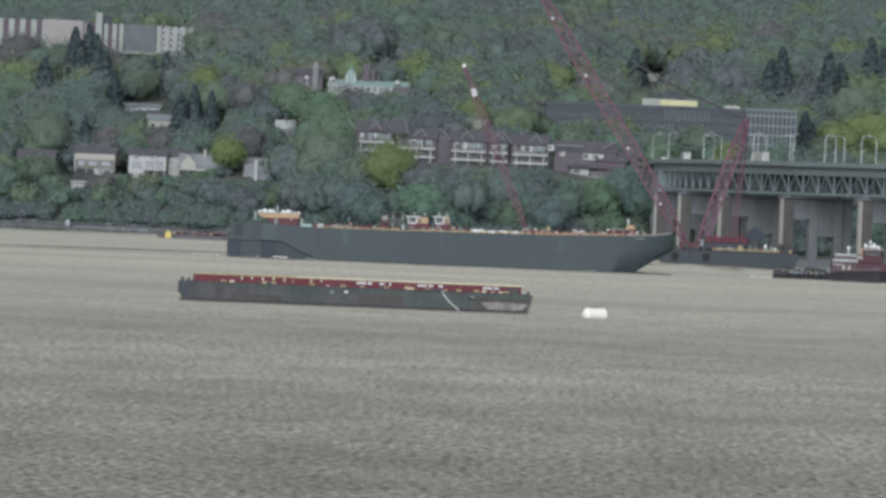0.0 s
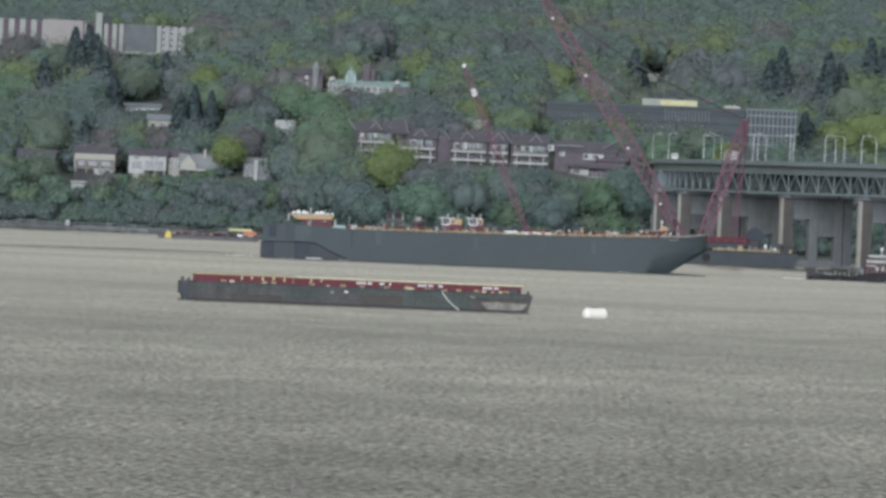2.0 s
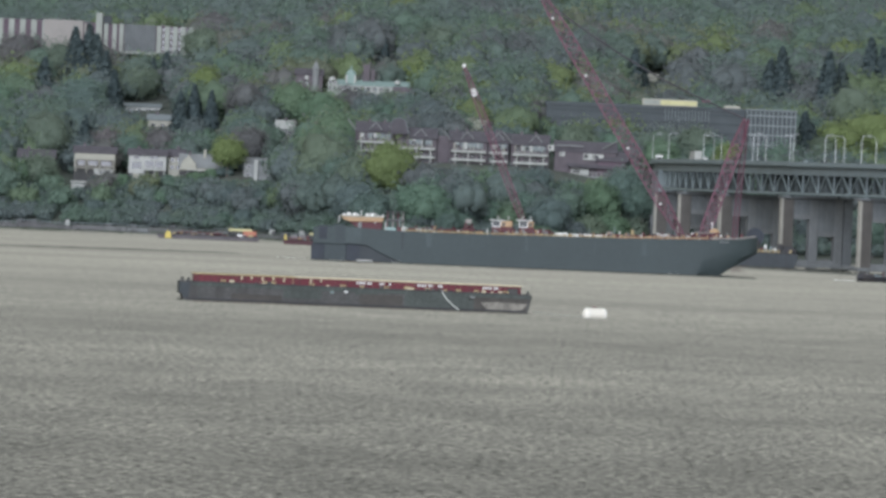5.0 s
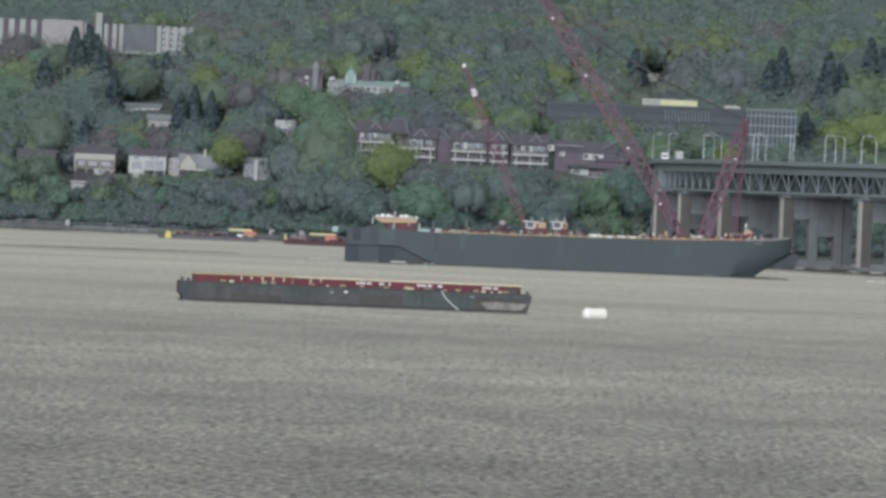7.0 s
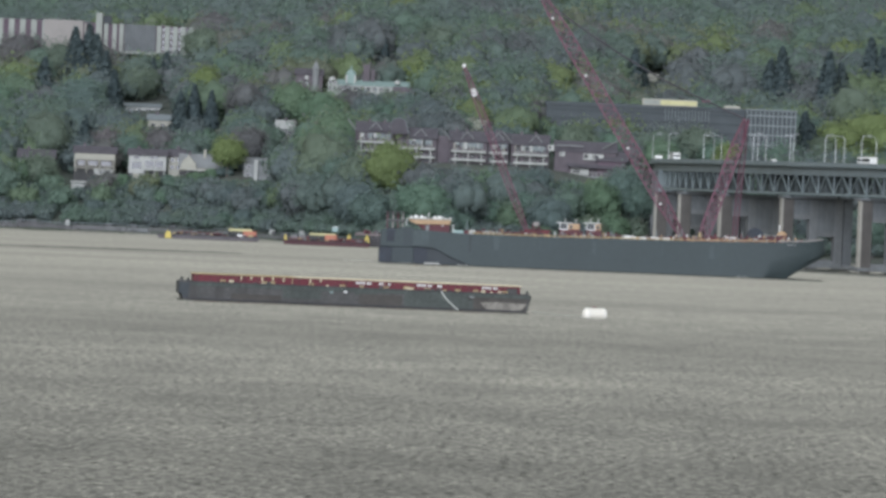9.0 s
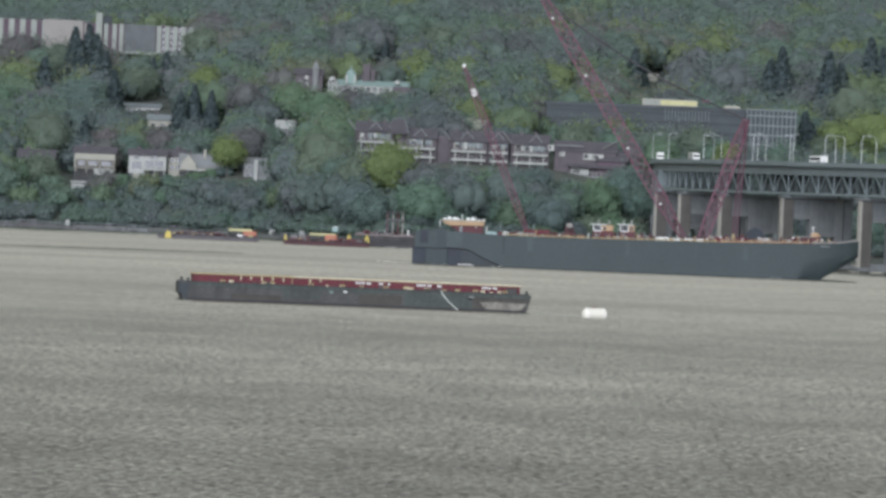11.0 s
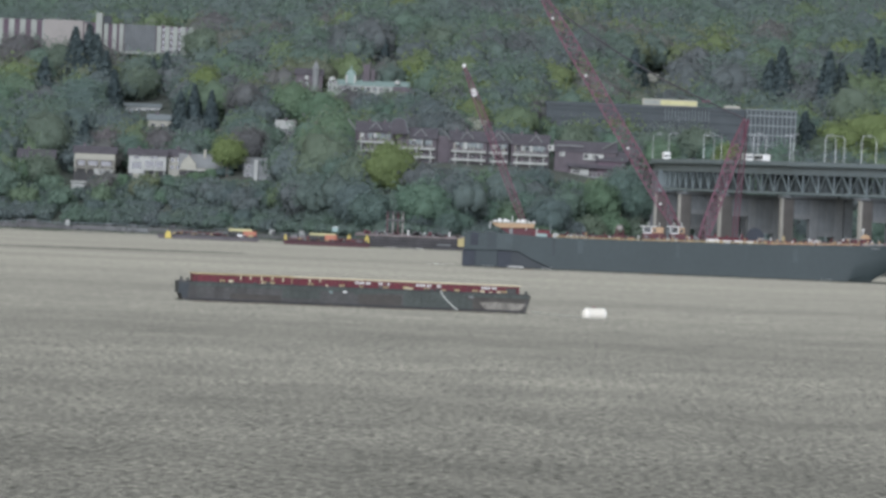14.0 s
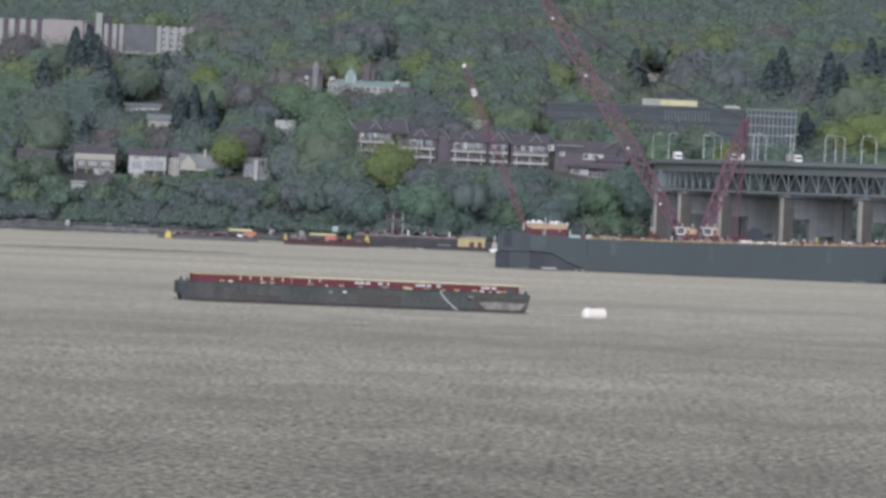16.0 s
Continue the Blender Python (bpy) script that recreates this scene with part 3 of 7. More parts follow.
# ---- the grey tank barge under tow ----
def build_tank_barge():
    """Local origin at the stern on the waterline, x towards the bow."""
    b = thing("tank_barge", "long slate-grey oil tank barge riding high under tow", "barge")
    hw = 10.5
    # stations along the hull: x, half width, bottom and deck heights; the bow narrows and rakes up
    stations = ((8.7, 10.5, 4.6, 9.2), (14.8, 10.5, 4.4, 8.95), (19, 10.5, 2.2, 8.75), (24.5, 10.5, 0.0, 8.55), (43, 10.5, -0.6, 8.5), (61, 10.5, -0.8, 8.8), (83, 10.5, -0.8, 9.05), (97, 10.5, -0.8, 9.35), (104, 10.5, -0.6, 9.55),
                (107, 10.42, 1.0, 9.65), (110, 10.2, 2.35, 9.75), (113, 9.75, 3.55, 9.9), (116, 9.0, 4.75, 10.05), (118.5, 8.0, 5.75, 10.35), (120.6, 6.7, 6.6, 10.7), (121.8, 5.0, 7.3, 10.85))
    bm = bmesh.new()
    prev = None
    for x, w, lo, hi in stations:
        keel = min(lo - 0.3, lerp(((24.5, 9), (25, -1.2), (110, -1.0), (113, 1.0), (116, 2.9), (120.6, 5.7), (121.8, 6.6)), x))
        ring = [bm.verts.new(p) for p in ((x, -w * 0.84, keel), (x, -w, lo), (x, -w, (lo + hi) / 2), (x, -w, hi), (x, w, hi), (x, w, lo), (x, w * 0.84, keel))]
        if prev:
            for i in range(7):
                bm.faces.new((prev[i], prev[(i + 1) % 7], ring[(i + 1) % 7], ring[i]))
        else:
            bm.faces.new(ring[::-1])
        prev = ring
    bm.faces.new(prev)
    hull = part("hull", bm, M_HULL, b, "slate-grey painted steel hull")
    hull.data.shade_smooth()
    hull.data.set_sharp_from_angle(angle=radians(35))
    # welded plate seams and a rubbing strake
    part("dark_seam", boxes([(24.3, 24.75, -hw - 0.04, -hw + 0.01, 3.5, 8.5)]), M_HULLDK, hull)
    for x in (44, 63, 82, 100):
        part("weld_seam", boxes([(x - 0.07, x + 0.07, -hw - 0.05, -hw + 0.01, 0.4, 8.9)]), M_HULL, hull)
    for x, w in ((42, 0.3), (43.6, 0.2), (77, 0.25), (31, 1.6), (58, 0.9), (90, 1.3)):
        part("scrape_mark", boxes([(x, x + w, -hw - 0.02, -hw + 0.01, 4.5, 8.3)]), M_HULLFADE, hull)
    # stern wings round the notch
    for y0, y1 in ((-hw, -hw + 5.5), (hw - 5.5, hw)):
        bm = bmesh.new()
        prism(bm, [(0, 4.3), (8.7, 4.3), (8.7, 9.6), (5.6, 9.7), (5.2, 9.2), (1.6, 9.2), (1.3, 8.8), (0, 8.7)], y0, y1)
        part("stern_wing", bm, M_HULL, b, bevel=0.12)
        part("skeg", boxes([(-0.05, 9.2, y0 + 0.4, y1 - 0.4, -1.5, 4.35)]), M_HULLMID, b, bevel=0.1)
        part("skeg_end", boxes([(-0.4, 3.2, y0 + 0.25, y1 - 0.25, -1.5, 4.2)]), M_NAVY, b, "navy-black skeg end", bevel=0.1)
    # rake in darker paint, standing in for the shadow below the rising side
    bm = bmesh.new()
    prism(bm, [(8.9, -1), (24.3, -1), (24.3, 0.3), (19, 2.3), (14.8, 4.5), (8.9, 4.7)], -hw + 0.9, hw - 0.9)
    part("stern_rake", bm, M_HULLDK, b, "stern rake coloured dark for the shadow under the hull")
    # solid dark blocks paint the shade of an opening and a recess
    part("opening_shade", boxes([(9.3, 12.9, -hw + 0.6, -hw + 1.2, -1.0, 4.3)]), M_NAVY, b, "solid dark block for the shade in a stern opening")
    part("recess", boxes([(1.6, 3.8, -hw - 0.06, -hw + 0.2, 5.6, 9.15)]), M_NAVY, b, "dark panel for the shade in a stern wing recess")
    part("pale_plate", boxes([(9.0, 13.2, -hw - 0.05, -hw + 0.1, 4.75, 9.0)]), M_HULLFADE, b, "faded paler hull plate")
    part("fairing", boxes([(6.2, 8.7, -hw - 0.04, -hw + 0.3, 4.6, 9.3)]), M_HULLMID, b)
    # deck edge: coaming pipe and rails in ochre and oxide red
    def dz(x):
        return lerp(((8, 9.2), (24.5, 8.55), (43, 8.5), (61, 8.8), (83, 9.05), (101, 9.5), (115.5, 10.0), (121, 10.75)), x)
    for x0, x1 in ((25, 33), (33.5, 48), (48.5, 60), (60.5, 72), (72.5, 83), (83.5, 96), (96.5, 108)):
        bm = bmesh.new()
        beam(bm, (x0, -hw + 0.4, dz(x0) + 0.32), (x1, -hw + 0.4, dz(x1) + 0.32), 0.6, 0.3)
        part("deck_coaming", bm, M_BITT if x0 < 80 else M_TAN, b, "rusty ochre deck-edge coaming")
    bm = bmesh.new()
    for (xa, wa), (xb, wb) in zip(((108.5, 10.1), (113, 9.55), (116, 8.8), (118.5, 7.8)), ((113, 9.55), (116, 8.8), (118.5, 7.8), (121, 6.2))):
        beam(bm, (xa, -wa + 0.2, dz(xa) + 0.28), (xb, -wb + 0.2, dz(xb) + 0.28), 0.5, 0.34)
    part("bow_bulwark", bm, M_PINKWALL, b, "pinkish-grey bow bulwark")
    for x in (111.3, 112.2, 113.1):
        part("name_mark", boxes([(x, x + 0.6, -10.2 + 0.18 * (x - 111), -9.8 + 0.18 * (x - 111), 9.0, 9.35)]), M_CONC, b)
    rnd = random.Random(4)
    for k in range(22):
        x = 26 + k * 3.9
        bm = bmesh.new()
        h = rnd.uniform(0.7, 1.5)
        rod(bm, (x, -hw + 1.2, dz(x) - 0.1), (x, -hw + 1.2, dz(x) + h), 0.14)
        part("rail_post", bm, rnd.choice((M_MAROON, M_TAN, M_OXIDE)), b)
    for x0, x1, z1 in ((26, 33, 0.75), (34, 47, 0.85), (57.5, 60, 1.1), (60, 66, 0.9), (75, 83, 0.8), (86, 91, 0.8), (92, 99, 1.0)):
        bm = bmesh.new()
        for zz in (0.25, z1 - 0.1):
            rod(bm, (x0, -5, dz(x0) + zz), (x1, -5, dz(x1) + zz), 0.2)
        part("cargo_pipe", bm, M_OXIDE, b, "oxide-red cargo piping")
    # white hose bundle
    bm = bmesh.new()
    for yy, zz in ((-6.4, 0.3), (-5.8, 0.42)):
        rod(bm, (67.2, yy, dz(67) + zz), (79.2, yy, dz(79) + zz), 0.34, n=10)
    for k in range(19):
        x = 67.0 + 0.66 * k + rnd.uniform(-0.2, 0.2)
        dome(bm, x, -6 + rnd.uniform(-0.9, 0.5), dz(x) + 0.1, rnd.uniform(0.4, 0.62) + (0.2 if k < 4 else 0), rnd.uniform(1.1, 1.6), 4, 8)
    part("hose", bm, M_WHITE, b, "row of white-wrapped cargo hoses")
    for x, h, w in ((23.5, 3.6, 0.12), (75.5, 2.6, 0.1), (82.5, 3.2, 0.1), (32.6, 3.4, 0.13), (55.6, 3.4, 0.12), (63.0, 2.4, 0.1), (99.0, 2.8, 0.1), (104, 2.2, 0.1)):
        bm = bmesh.new()
        rod(bm, (x, -4, dz(x) - 0.1), (x, -4, dz(x) + h), w * 1.6, w)
        part("vent_mast", bm, M_PALESTEEL, b)
    # machinery along the deck
    for x0, x1, h, mt, nm in ((28.4, 33.0, 0.95, M_SIDING, "pump_box"), (36.0, 38.2, 1.2, M_TIMBER, "hatch"), (62.0, 64.5, 1.3, M_CONC, "pump_box"), (80.4, 82.0, 1.7, M_PINKWALL, "valve_stand"), (45.7, 47, 1.3, M_TIMBER, "hatch"), (83, 84.6, 1.0, M_TAN, "valve_stand"), (85.2, 86.6, 1.4, M_PINKWALL, "pump_box"), (87.0, 87.7, 2.4, M_BITT, "crane_pedestal"),
                             (92.5, 94, 1.3, M_HULLDK, "hatch"), (94.6, 97.6, 1.35, M_WHITE, "pump_box"), (101.8, 103.4, 1.1, M_SIDING, "pump_box"), (97.8, 98.6, 1.2, M_HULLDK, "hatch"), (100.4, 101.8, 1.2, M_BITT, "valve_stand"), (19.8, 22.6, 0.7, M_GREENPANEL, "locker"), (22.8, 24, 0.9, M_MAROON, "hatch")):
        part(nm, boxes([(x0, x1, -7.5, -3, dz(x0) - 0.2, dz(x0) + h)]), mt, b, bevel=0.1)
    bm = bmesh.new()
    for a, c in (((40.8, 8.4), (41.8, 12.4)), ((44.2, 8.4), (43.0, 12.0)), ((41.2, 10.4), (43.7, 10.2)), ((40.9, 9.0), (43.6, 11.2)), ((44.1, 9.0), (41.6, 11.4))):
        beam(bm, (a[0], -6, a[1]), (c[0], -6, c[1]), 0.35, 0.35)
    derrick = part("hose_derrick", bm, M_MAROON, b, "maroon hose-handling derrick")
    part("derrick_base", boxes([(40.6, 44.4, -6.6, -4.6, 8.3, 9.9)]), M_MAROON, derrick, bevel=0.1)
    part("derrick_head", boxes([(41.6, 43.2, -6.4, -5.4, 11.4, 12.6)]), M_PINKWALL, derrick, bevel=0.15)
    # anchor windlass house at the bow
    part("windlass_house", boxes([(108.2, 111.3, -6, 0, dz(109) - 0.2, dz(109) + 1.9)]), M_MAROON, b, bevel=0.15)
    bm = bmesh.new()
    dome(bm, 109.9, -3.5, dz(110) + 1.6, 1.45, 1.0, 5, 10)
    part("windlass_cover", bm, M_TAN, b, "tan canvas cover")
    w = part("windlass_bed", boxes([(104.2, 108.0, -6.2, -1, dz(106) - 0.2, dz(106) + 0.8)]), M_MAROON, b, bevel=0.1)
    for x in (104.8, 106.0, 107.2):
        bm = bmesh.new()
        rod(bm, (x, -6.0, dz(106) + 1.2), (x, -2.0, dz(106) + 1.2), 0.55, n=12)
        part("winch_drum", bm, M_MAROON, w)
    part("roof_plate", boxes([(104.4, 109.6, -6.4, -1.2, dz(106) + 1.75, dz(106) + 1.95)]), M_PINKWALL, w)
    for x in (104.5, 107.9):
        part("roof_post", boxes([(x, x + 0.2, -6.3, -6.1, dz(106) + 0.8, dz(106) + 1.75)]), M_MAROON, w)
    bm = bmesh.new()
    rod(bm, (109.2, -3.5, dz(110) + 2.5), (109.2, -3.5, dz(110) + 4.3), 0.14)
    dome(bm, 109.2, -3.5, dz(110) + 4.3, 0.32, 1, 4, 8, 1)
    part("bow_light_mast", bm, M_WHITE, b)
    # after deckhouse with white domes on its roof
    bm = bmesh.new()
    prism(bm, [(9.6, 10.6), (12.0, 9.0), (18.7, 8.6), (18.9, 10.8)], -6.5, 3)
    h = part("deckhouse", bm, M_MAROON, b, "maroon lower deckhouse", bevel=0.12)
    bm = bmesh.new()
    prism(bm, [(7.3, 11.9), (8.3, 11.1), (9.6, 10.62), (18.9, 10.82), (19.1, 12.05)], -7.0, 3.5)
    part("deckhouse_band", bm, M_TAN, b, "rusty tan upper deckhouse", bevel=0.12)
    bm = bmesh.new()
    beam(bm, (6.9, -7.1, 12.15), (19.3, -7.1, 12.25), 0.25, 0.3)
    part("roof_edge", bm, M_CREAM, h)
    for x, r in ((8.2, 0.55), (9.5, 0.8), (11.0, 0.75), (11.9, 0.55), (14.6, 0.7), (15.9, 0.8), (17.6, 0.45), (18.8, 0.5)):
        bm = bmesh.new()
        dome(bm, x, -4.5 + 0.6 * math.sin(x * 3), 12.0, r, 1.5, 5, 10)
        part("roof_vent", bm, M_WHITE, h, "white mushroom ventilator")
    for x, zt in ((6.9, 12.0), (12.9, 13.9), (16.8, 13.2)):
        bm = bmesh.new()
        rod(bm, (x, -6.5, 10.2), (x, -6.5, zt), 0.12)
        part("post", bm, M_WHITE, h)
    part("white_door", boxes([(12.2, 13.1, -6.7, -6.4, 8.9, 10.4)]), M_CONC, h)
    part("white_stair", boxes([(19.5, 19.9, -7.0, -6.6, 8.6, 10.9)]), M_SIDING, h)
    # midship houses with white roofs
    for x0, x1, tall in ((48.2, 54.6, 3.9), (55.6, 60.4, 4.0)):
        z = dz(x0)
        c = part("cabin", boxes([(x0 + 0.6, x1, -6, 1, z - 0.2, z + 2.3)]), M_MAROON, b, bevel=0.12)
        part("cabin_top", boxes([(x0 + 3.0, x1 - 0.2, -6, 1, z + 2.3, z + tall)]), M_TAN, c, "tan wheelhouse", bevel=0.12)
        part("window", boxes([(x0 + 0.7, x0 + 2.9, -5.8, 0.8, z + 2.32, z + tall - 0.1)]), M_GLASS, c)
        part("window", boxes([(x0 + 3.4, x0 + 4.2, -6.08, -5.9, z + 2.6, z + tall - 0.5)]), M_GLASS, c)
        part("roof", boxes([(x0 - 0.2, x0 + 4.4, -6.5, 1.5, z + tall + 0.02, z + tall + 0.25)]), M_WHITE, c, bevel=0.08)
        part("white_panel", boxes([(x0 + 1.0, x0 + 2.6, -6.1, -5.95, z + 0.6, z + 1.45)]), M_CONC, c)
        for k in (0.35, 0.8):
            bm = bmesh.new()
            xx = x0 + (x1 - x0) * k
            rod(bm, (xx, -3, z + tall), (xx, -3, z + tall + 1.2), 0.12)
            dome(bm, xx, -3, z + tall + 1.0, 0.3, 1, 4, 8, 1)
            part("light_mast", bm, M_SIDING, c)
        for xx in (x0 + 0.6, x0 + 2.8):
            part("window_frame", boxes([(xx, xx + 0.22, -6.06, -5.82, z + 2.2, z + tall)]), M_WHITE, c)
        part("window_frame", boxes([(x0 + 0.6, x0 + 3.0, -6.06, -5.82, z + 2.15, z + 2.4)]), M_WHITE, c)
    # small gear: pipes, valves, drums and stanchions in red, ochre and white
    for k in range(230):
        x = rnd.uniform(24.5, 117)
        if 66.5 < x < 79.5 and k % 4:
            continue
        z, yy, kind = dz(x), rnd.uniform(-8.8, -7.4), rnd.random()
        bm = bmesh.new()
        if kind < 0.35:
            h = rnd.uniform(0.6, 1.7)
            rod(bm, (x, yy, z - 0.1), (x, yy, z + h), 0.12)
            dome(bm, x, yy, z + h - 0.05, rnd.uniform(0.22, 0.4), 0.8, 4, 8, 0.6)
            part("vent_pipe", bm, rnd.choice((M_MAROON, M_TAN, M_WHITE, M_CONC, M_OXIDE)), b)
        elif kind < 0.7:
            h, r = rnd.uniform(0.4, 0.9), rnd.uniform(0.25, 0.5)
            rod(bm, (x, yy, z - 0.1), (x, yy, z + h), r, r * 0.8, 10)
            rod(bm, (x - 0.6, yy, z + h * 0.5), (x + 0.6, yy, z + h * 0.5), 0.14)
            part("deck_valve", bm, rnd.choice((M_MAROON, M_OXIDE, M_BITT, M_TAN, M_TIMBER, M_PINKWALL)), b)
        else:
            w, h = rnd.uniform(0.4, 1.6), rnd.choice((0.4, 0.6, 0.8, 1.1))
            box(bm, x, yy, z + h / 2 - 0.1, w, 0.7, h)
            part("deck_locker", bm, rnd.choice((M_MAROON, M_OXIDE, M_TAN, M_CONC, M_SIDING, M_TIMBER)), b, bevel=0.04)
    for x0, x1 in ((26, 45), (48, 65), (80, 92), (93, 107)):
        bm = bmesh.new()
        n = int((x1 - x0) / 1.9)
        for k in range(n + 1):
            x = x0 + (x1 - x0) * k / n
            rod(bm, (x, -hw + 0.7, dz(x) - 0.1), (x, -hw + 0.7, dz(x) + 1.0), 0.05, n=5)
        for zz in (0.55, 1.0):
            rod(bm, (x0, -hw + 0.7, dz(x0) + zz), (x1, -hw + 0.7, dz(x1) + zz), 0.045, n=5)
        part("handrail", bm, M_MAROON, b, "thin dark red deck handrail")
    return b


tank_barge = build_tank_barge()


def build_tug():
    """Origin at the stern on the waterline, x towards the bow."""
    t = thing("tugboat", "black and maroon harbour tug with white deckhouse tops", "tugboat")
    hw = 4.6
    bm = bmesh.new()
    outs = [(0, 0.85, 1.25), (1.2, 1, 1.25), (13, 1, 1.25), (17, 1, 2.0), (29, 0.95, 2.6), (33.5, 0.6, 3.3), (36.5, 0.06, 3.9)]
    prev = None
    for x, k, z in outs:
        ring = [bm.verts.new((x, s * hw * k * q, zz)) for s, q, zz in ((-1, 0.85, -1.5), (-1, 1, z), (1, 1, z), (1, 0.85, -1.5))]
        if prev:
            for i in range(4):
                bm.faces.new((prev[i], prev[(i + 1) % 4], ring[(i + 1) % 4], ring[i]))
        else:
            bm.faces.new(ring[::-1])
        prev = ring
    bm.faces.new(prev)
    part("hull", bm, M_BLACK, t, "black tug hull")
    bm = bmesh.new()
    for (xa, ka, za), (xb, kb, zb) in zip(outs, outs[1:]):
        beam(bm, (xa, -hw * ka, za + 0.05), (xb, -hw * kb, zb + 0.05), 0.35, 0.3)
    part("rubbing_strake", bm, M_RUBBER, t)
    bm = bmesh.new()
    prism(bm, [(-0.5, 0.7), (5.2, 1.1), (5.0, 1.5), (2.6, 2.0), (1.2, 2.4), (-0.1, 2.1)], -hw - 0.12, -hw + 0.2)
    part("stern_bulwark", bm, M_BLACK, t, "black raised stern bulwark")
    part("towing_bitt", boxes([(2.5, 3.2, -2.6, -2, 1.2, 2.2)]), M_BLACK, t)
    part("capstan", boxes([(5, 6, -2.4, 0, 1.2, 2.0)]), M_BLACK, t)
    part("net_box", boxes([(4.5, 9.5, -3.5, -1.5, 1.2, 1.75)]), M_BRIDGE, t, "faded green deck gratings")
    part("towing_winch", boxes([(14.4, 15.5, -2.5, 2, 1.3, 3.2)]), M_CONC, t, bevel=0.2)
    h = part("lower_house", boxes([(15.6, 31, -3.3, 3.3, 1.9, 5.1)]), M_TUGRED, t, "maroon lower deckhouse", bevel=0.1)
    part("upper_house", boxes([(16.4, 24.3, -2.9, 2.9, 5.1, 7.3)]), M_TUGRED, t, "maroon upper deckhouse", bevel=0.1)
    for x0, x1, z0, z1 in ((16.6, 22.4, 6.7, 7.35), (16.1, 22.8, 5.2, 5.9), (22.6, 24.2, 6.2, 6.9), (16.2, 18.6, 4.2, 4.5)):
        w = part("white_bulwark", boxes([(x0, x1, -3.4, -3.25, z0, z1)]), M_SIDING, h, "white-painted bulwark panel", bevel=0.06)
        n = int((x1 - x0) / 0.9)
        for k in range(n + 1):
            x = x0 + (x1 - x0 - 0.1) * k / n
            part("stanchion", boxes([(x, x + 0.1, -3.46, -3.4, z0 - 0.7, z1 + 0.25)]), M_SIDING, w)
    for x0, x1 in ((18.7, 19.5), (20.2, 21.0)):
        part("door", boxes([(x0, x1, -3.38, -3.2, 3.0, 4.2)]), M_CREAM, h)
    for x in (22, 24.4, 26.8, 29):
        bm = bmesh.new()
        rod(bm, (x, -3.36, 3.7), (x, -3.2, 3.7), 0.28, n=12)
        part("porthole", bm, M_GLASS, h)
    w = part("wheelhouse", boxes([(24.4, 29.4, -2.5, 2.5, 5.1, 8.7)]), M_TUGRED, t, "maroon wheelhouse", bevel=0.1)
    part("wheelhouse_roof", boxes([(24.0, 29.8, -2.8, 2.8, 8.7, 8.95)]), M_CREAM, w)
    part("window", boxes([(24.9, 28.9, -2.58, -2.45, 7.2, 8.2)]), M_GLASS, w)
    for x, zz, r in ((25.0, 10.4, 0.5), (26.3, 11.4, 0.4), (27.3, 10.6, 0.55), (28.6, 9.9, 0.45)):
        bm = bmesh.new()
        rod(bm, (x, 0, 8.9), (x, 0, zz), 0.13)
        dome(bm, x, 0, zz - 0.6, r, 1, 4, 8, 1)
        part("radar_mast", bm, M_WHITE, w)
    part("radar_bar", boxes([(25.6, 29.0, -1.2, -0.9, 9.4, 9.75)]), M_WHITE, w)
    bm = bmesh.new()
    rod(bm, (23.9, -1.6, 5.1), (23.9, -1.6, 9.2), 0.4, 0.35)
    part("funnel", bm, M_TAN, t, "tan funnel")
    bm = bmesh.new()
    rod(bm, (20.3, -1, 7.3), (20.3, -1, 9.3), 0.14)
    dome(bm, 20.3, -1, 9.0, 0.5, 1, 4, 8, 1)
    part("signal_mast", bm, M_WHITE, t)
    for x, zz in ((12.3, 3.2), (10.9, 2.6), (13.2, 2.8)):
        bm = bmesh.new()
        rod(bm, (x, -1.5, 1.2), (x, -1.5, zz), 0.3)
        part("tow_post", bm, M_TIMBER, t)
    bm = bmesh.new()
    for k in range(12):
        rod(bm, (15 + 1.3 * k, -4.3, 1.7 + 0.05 * k), (15 + 1.3 * k, -4.3, 2.9 + 0.05 * k), 0.06, n=5)
    rod(bm, (15, -4.3, 2.85), (29.3, -4.3, 3.45), 0.07, n=6)
    part("handrail", bm, M_CONC, t, "pale handrail")
    rnd = random.Random(12)
    for k in range(16):
        x = rnd.uniform(1.5, 16)
        bm = bmesh.new()
        if k % 2:
            rod(bm, (x, -3.6, 1.2), (x, -3.6, rnd.uniform(1.9, 3.0)), rnd.uniform(0.12, 0.3))
        else:
            box(bm, x, -3.4, 1.6, rnd.uniform(0.4, 1.2), 0.6, rnd.uniform(0.7, 1.2))
        part("deck_gear", bm, rnd.choice((M_BLACK, M_BLACK, M_TIMBER, M_CONC, M_BRIDGE, M_TUGRED)), t)
    for x in (16.9, 19.6, 22.2, 25.0, 27.6):
        part("window", boxes([(x, x + 0.6, -3.38, -3.25, 3.2, 4.0)]), M_GLASS, h)
    bm = bmesh.new()
    for x in (1, 4, 7, 10, 13):
        rod(bm, (x, -hw - 0.15, 0.4), (x, -hw - 0.15, 1.0), 0.45)
    part("tyre_fenders", bm, M_RUBBER, t)
    return t


tug = build_tug()


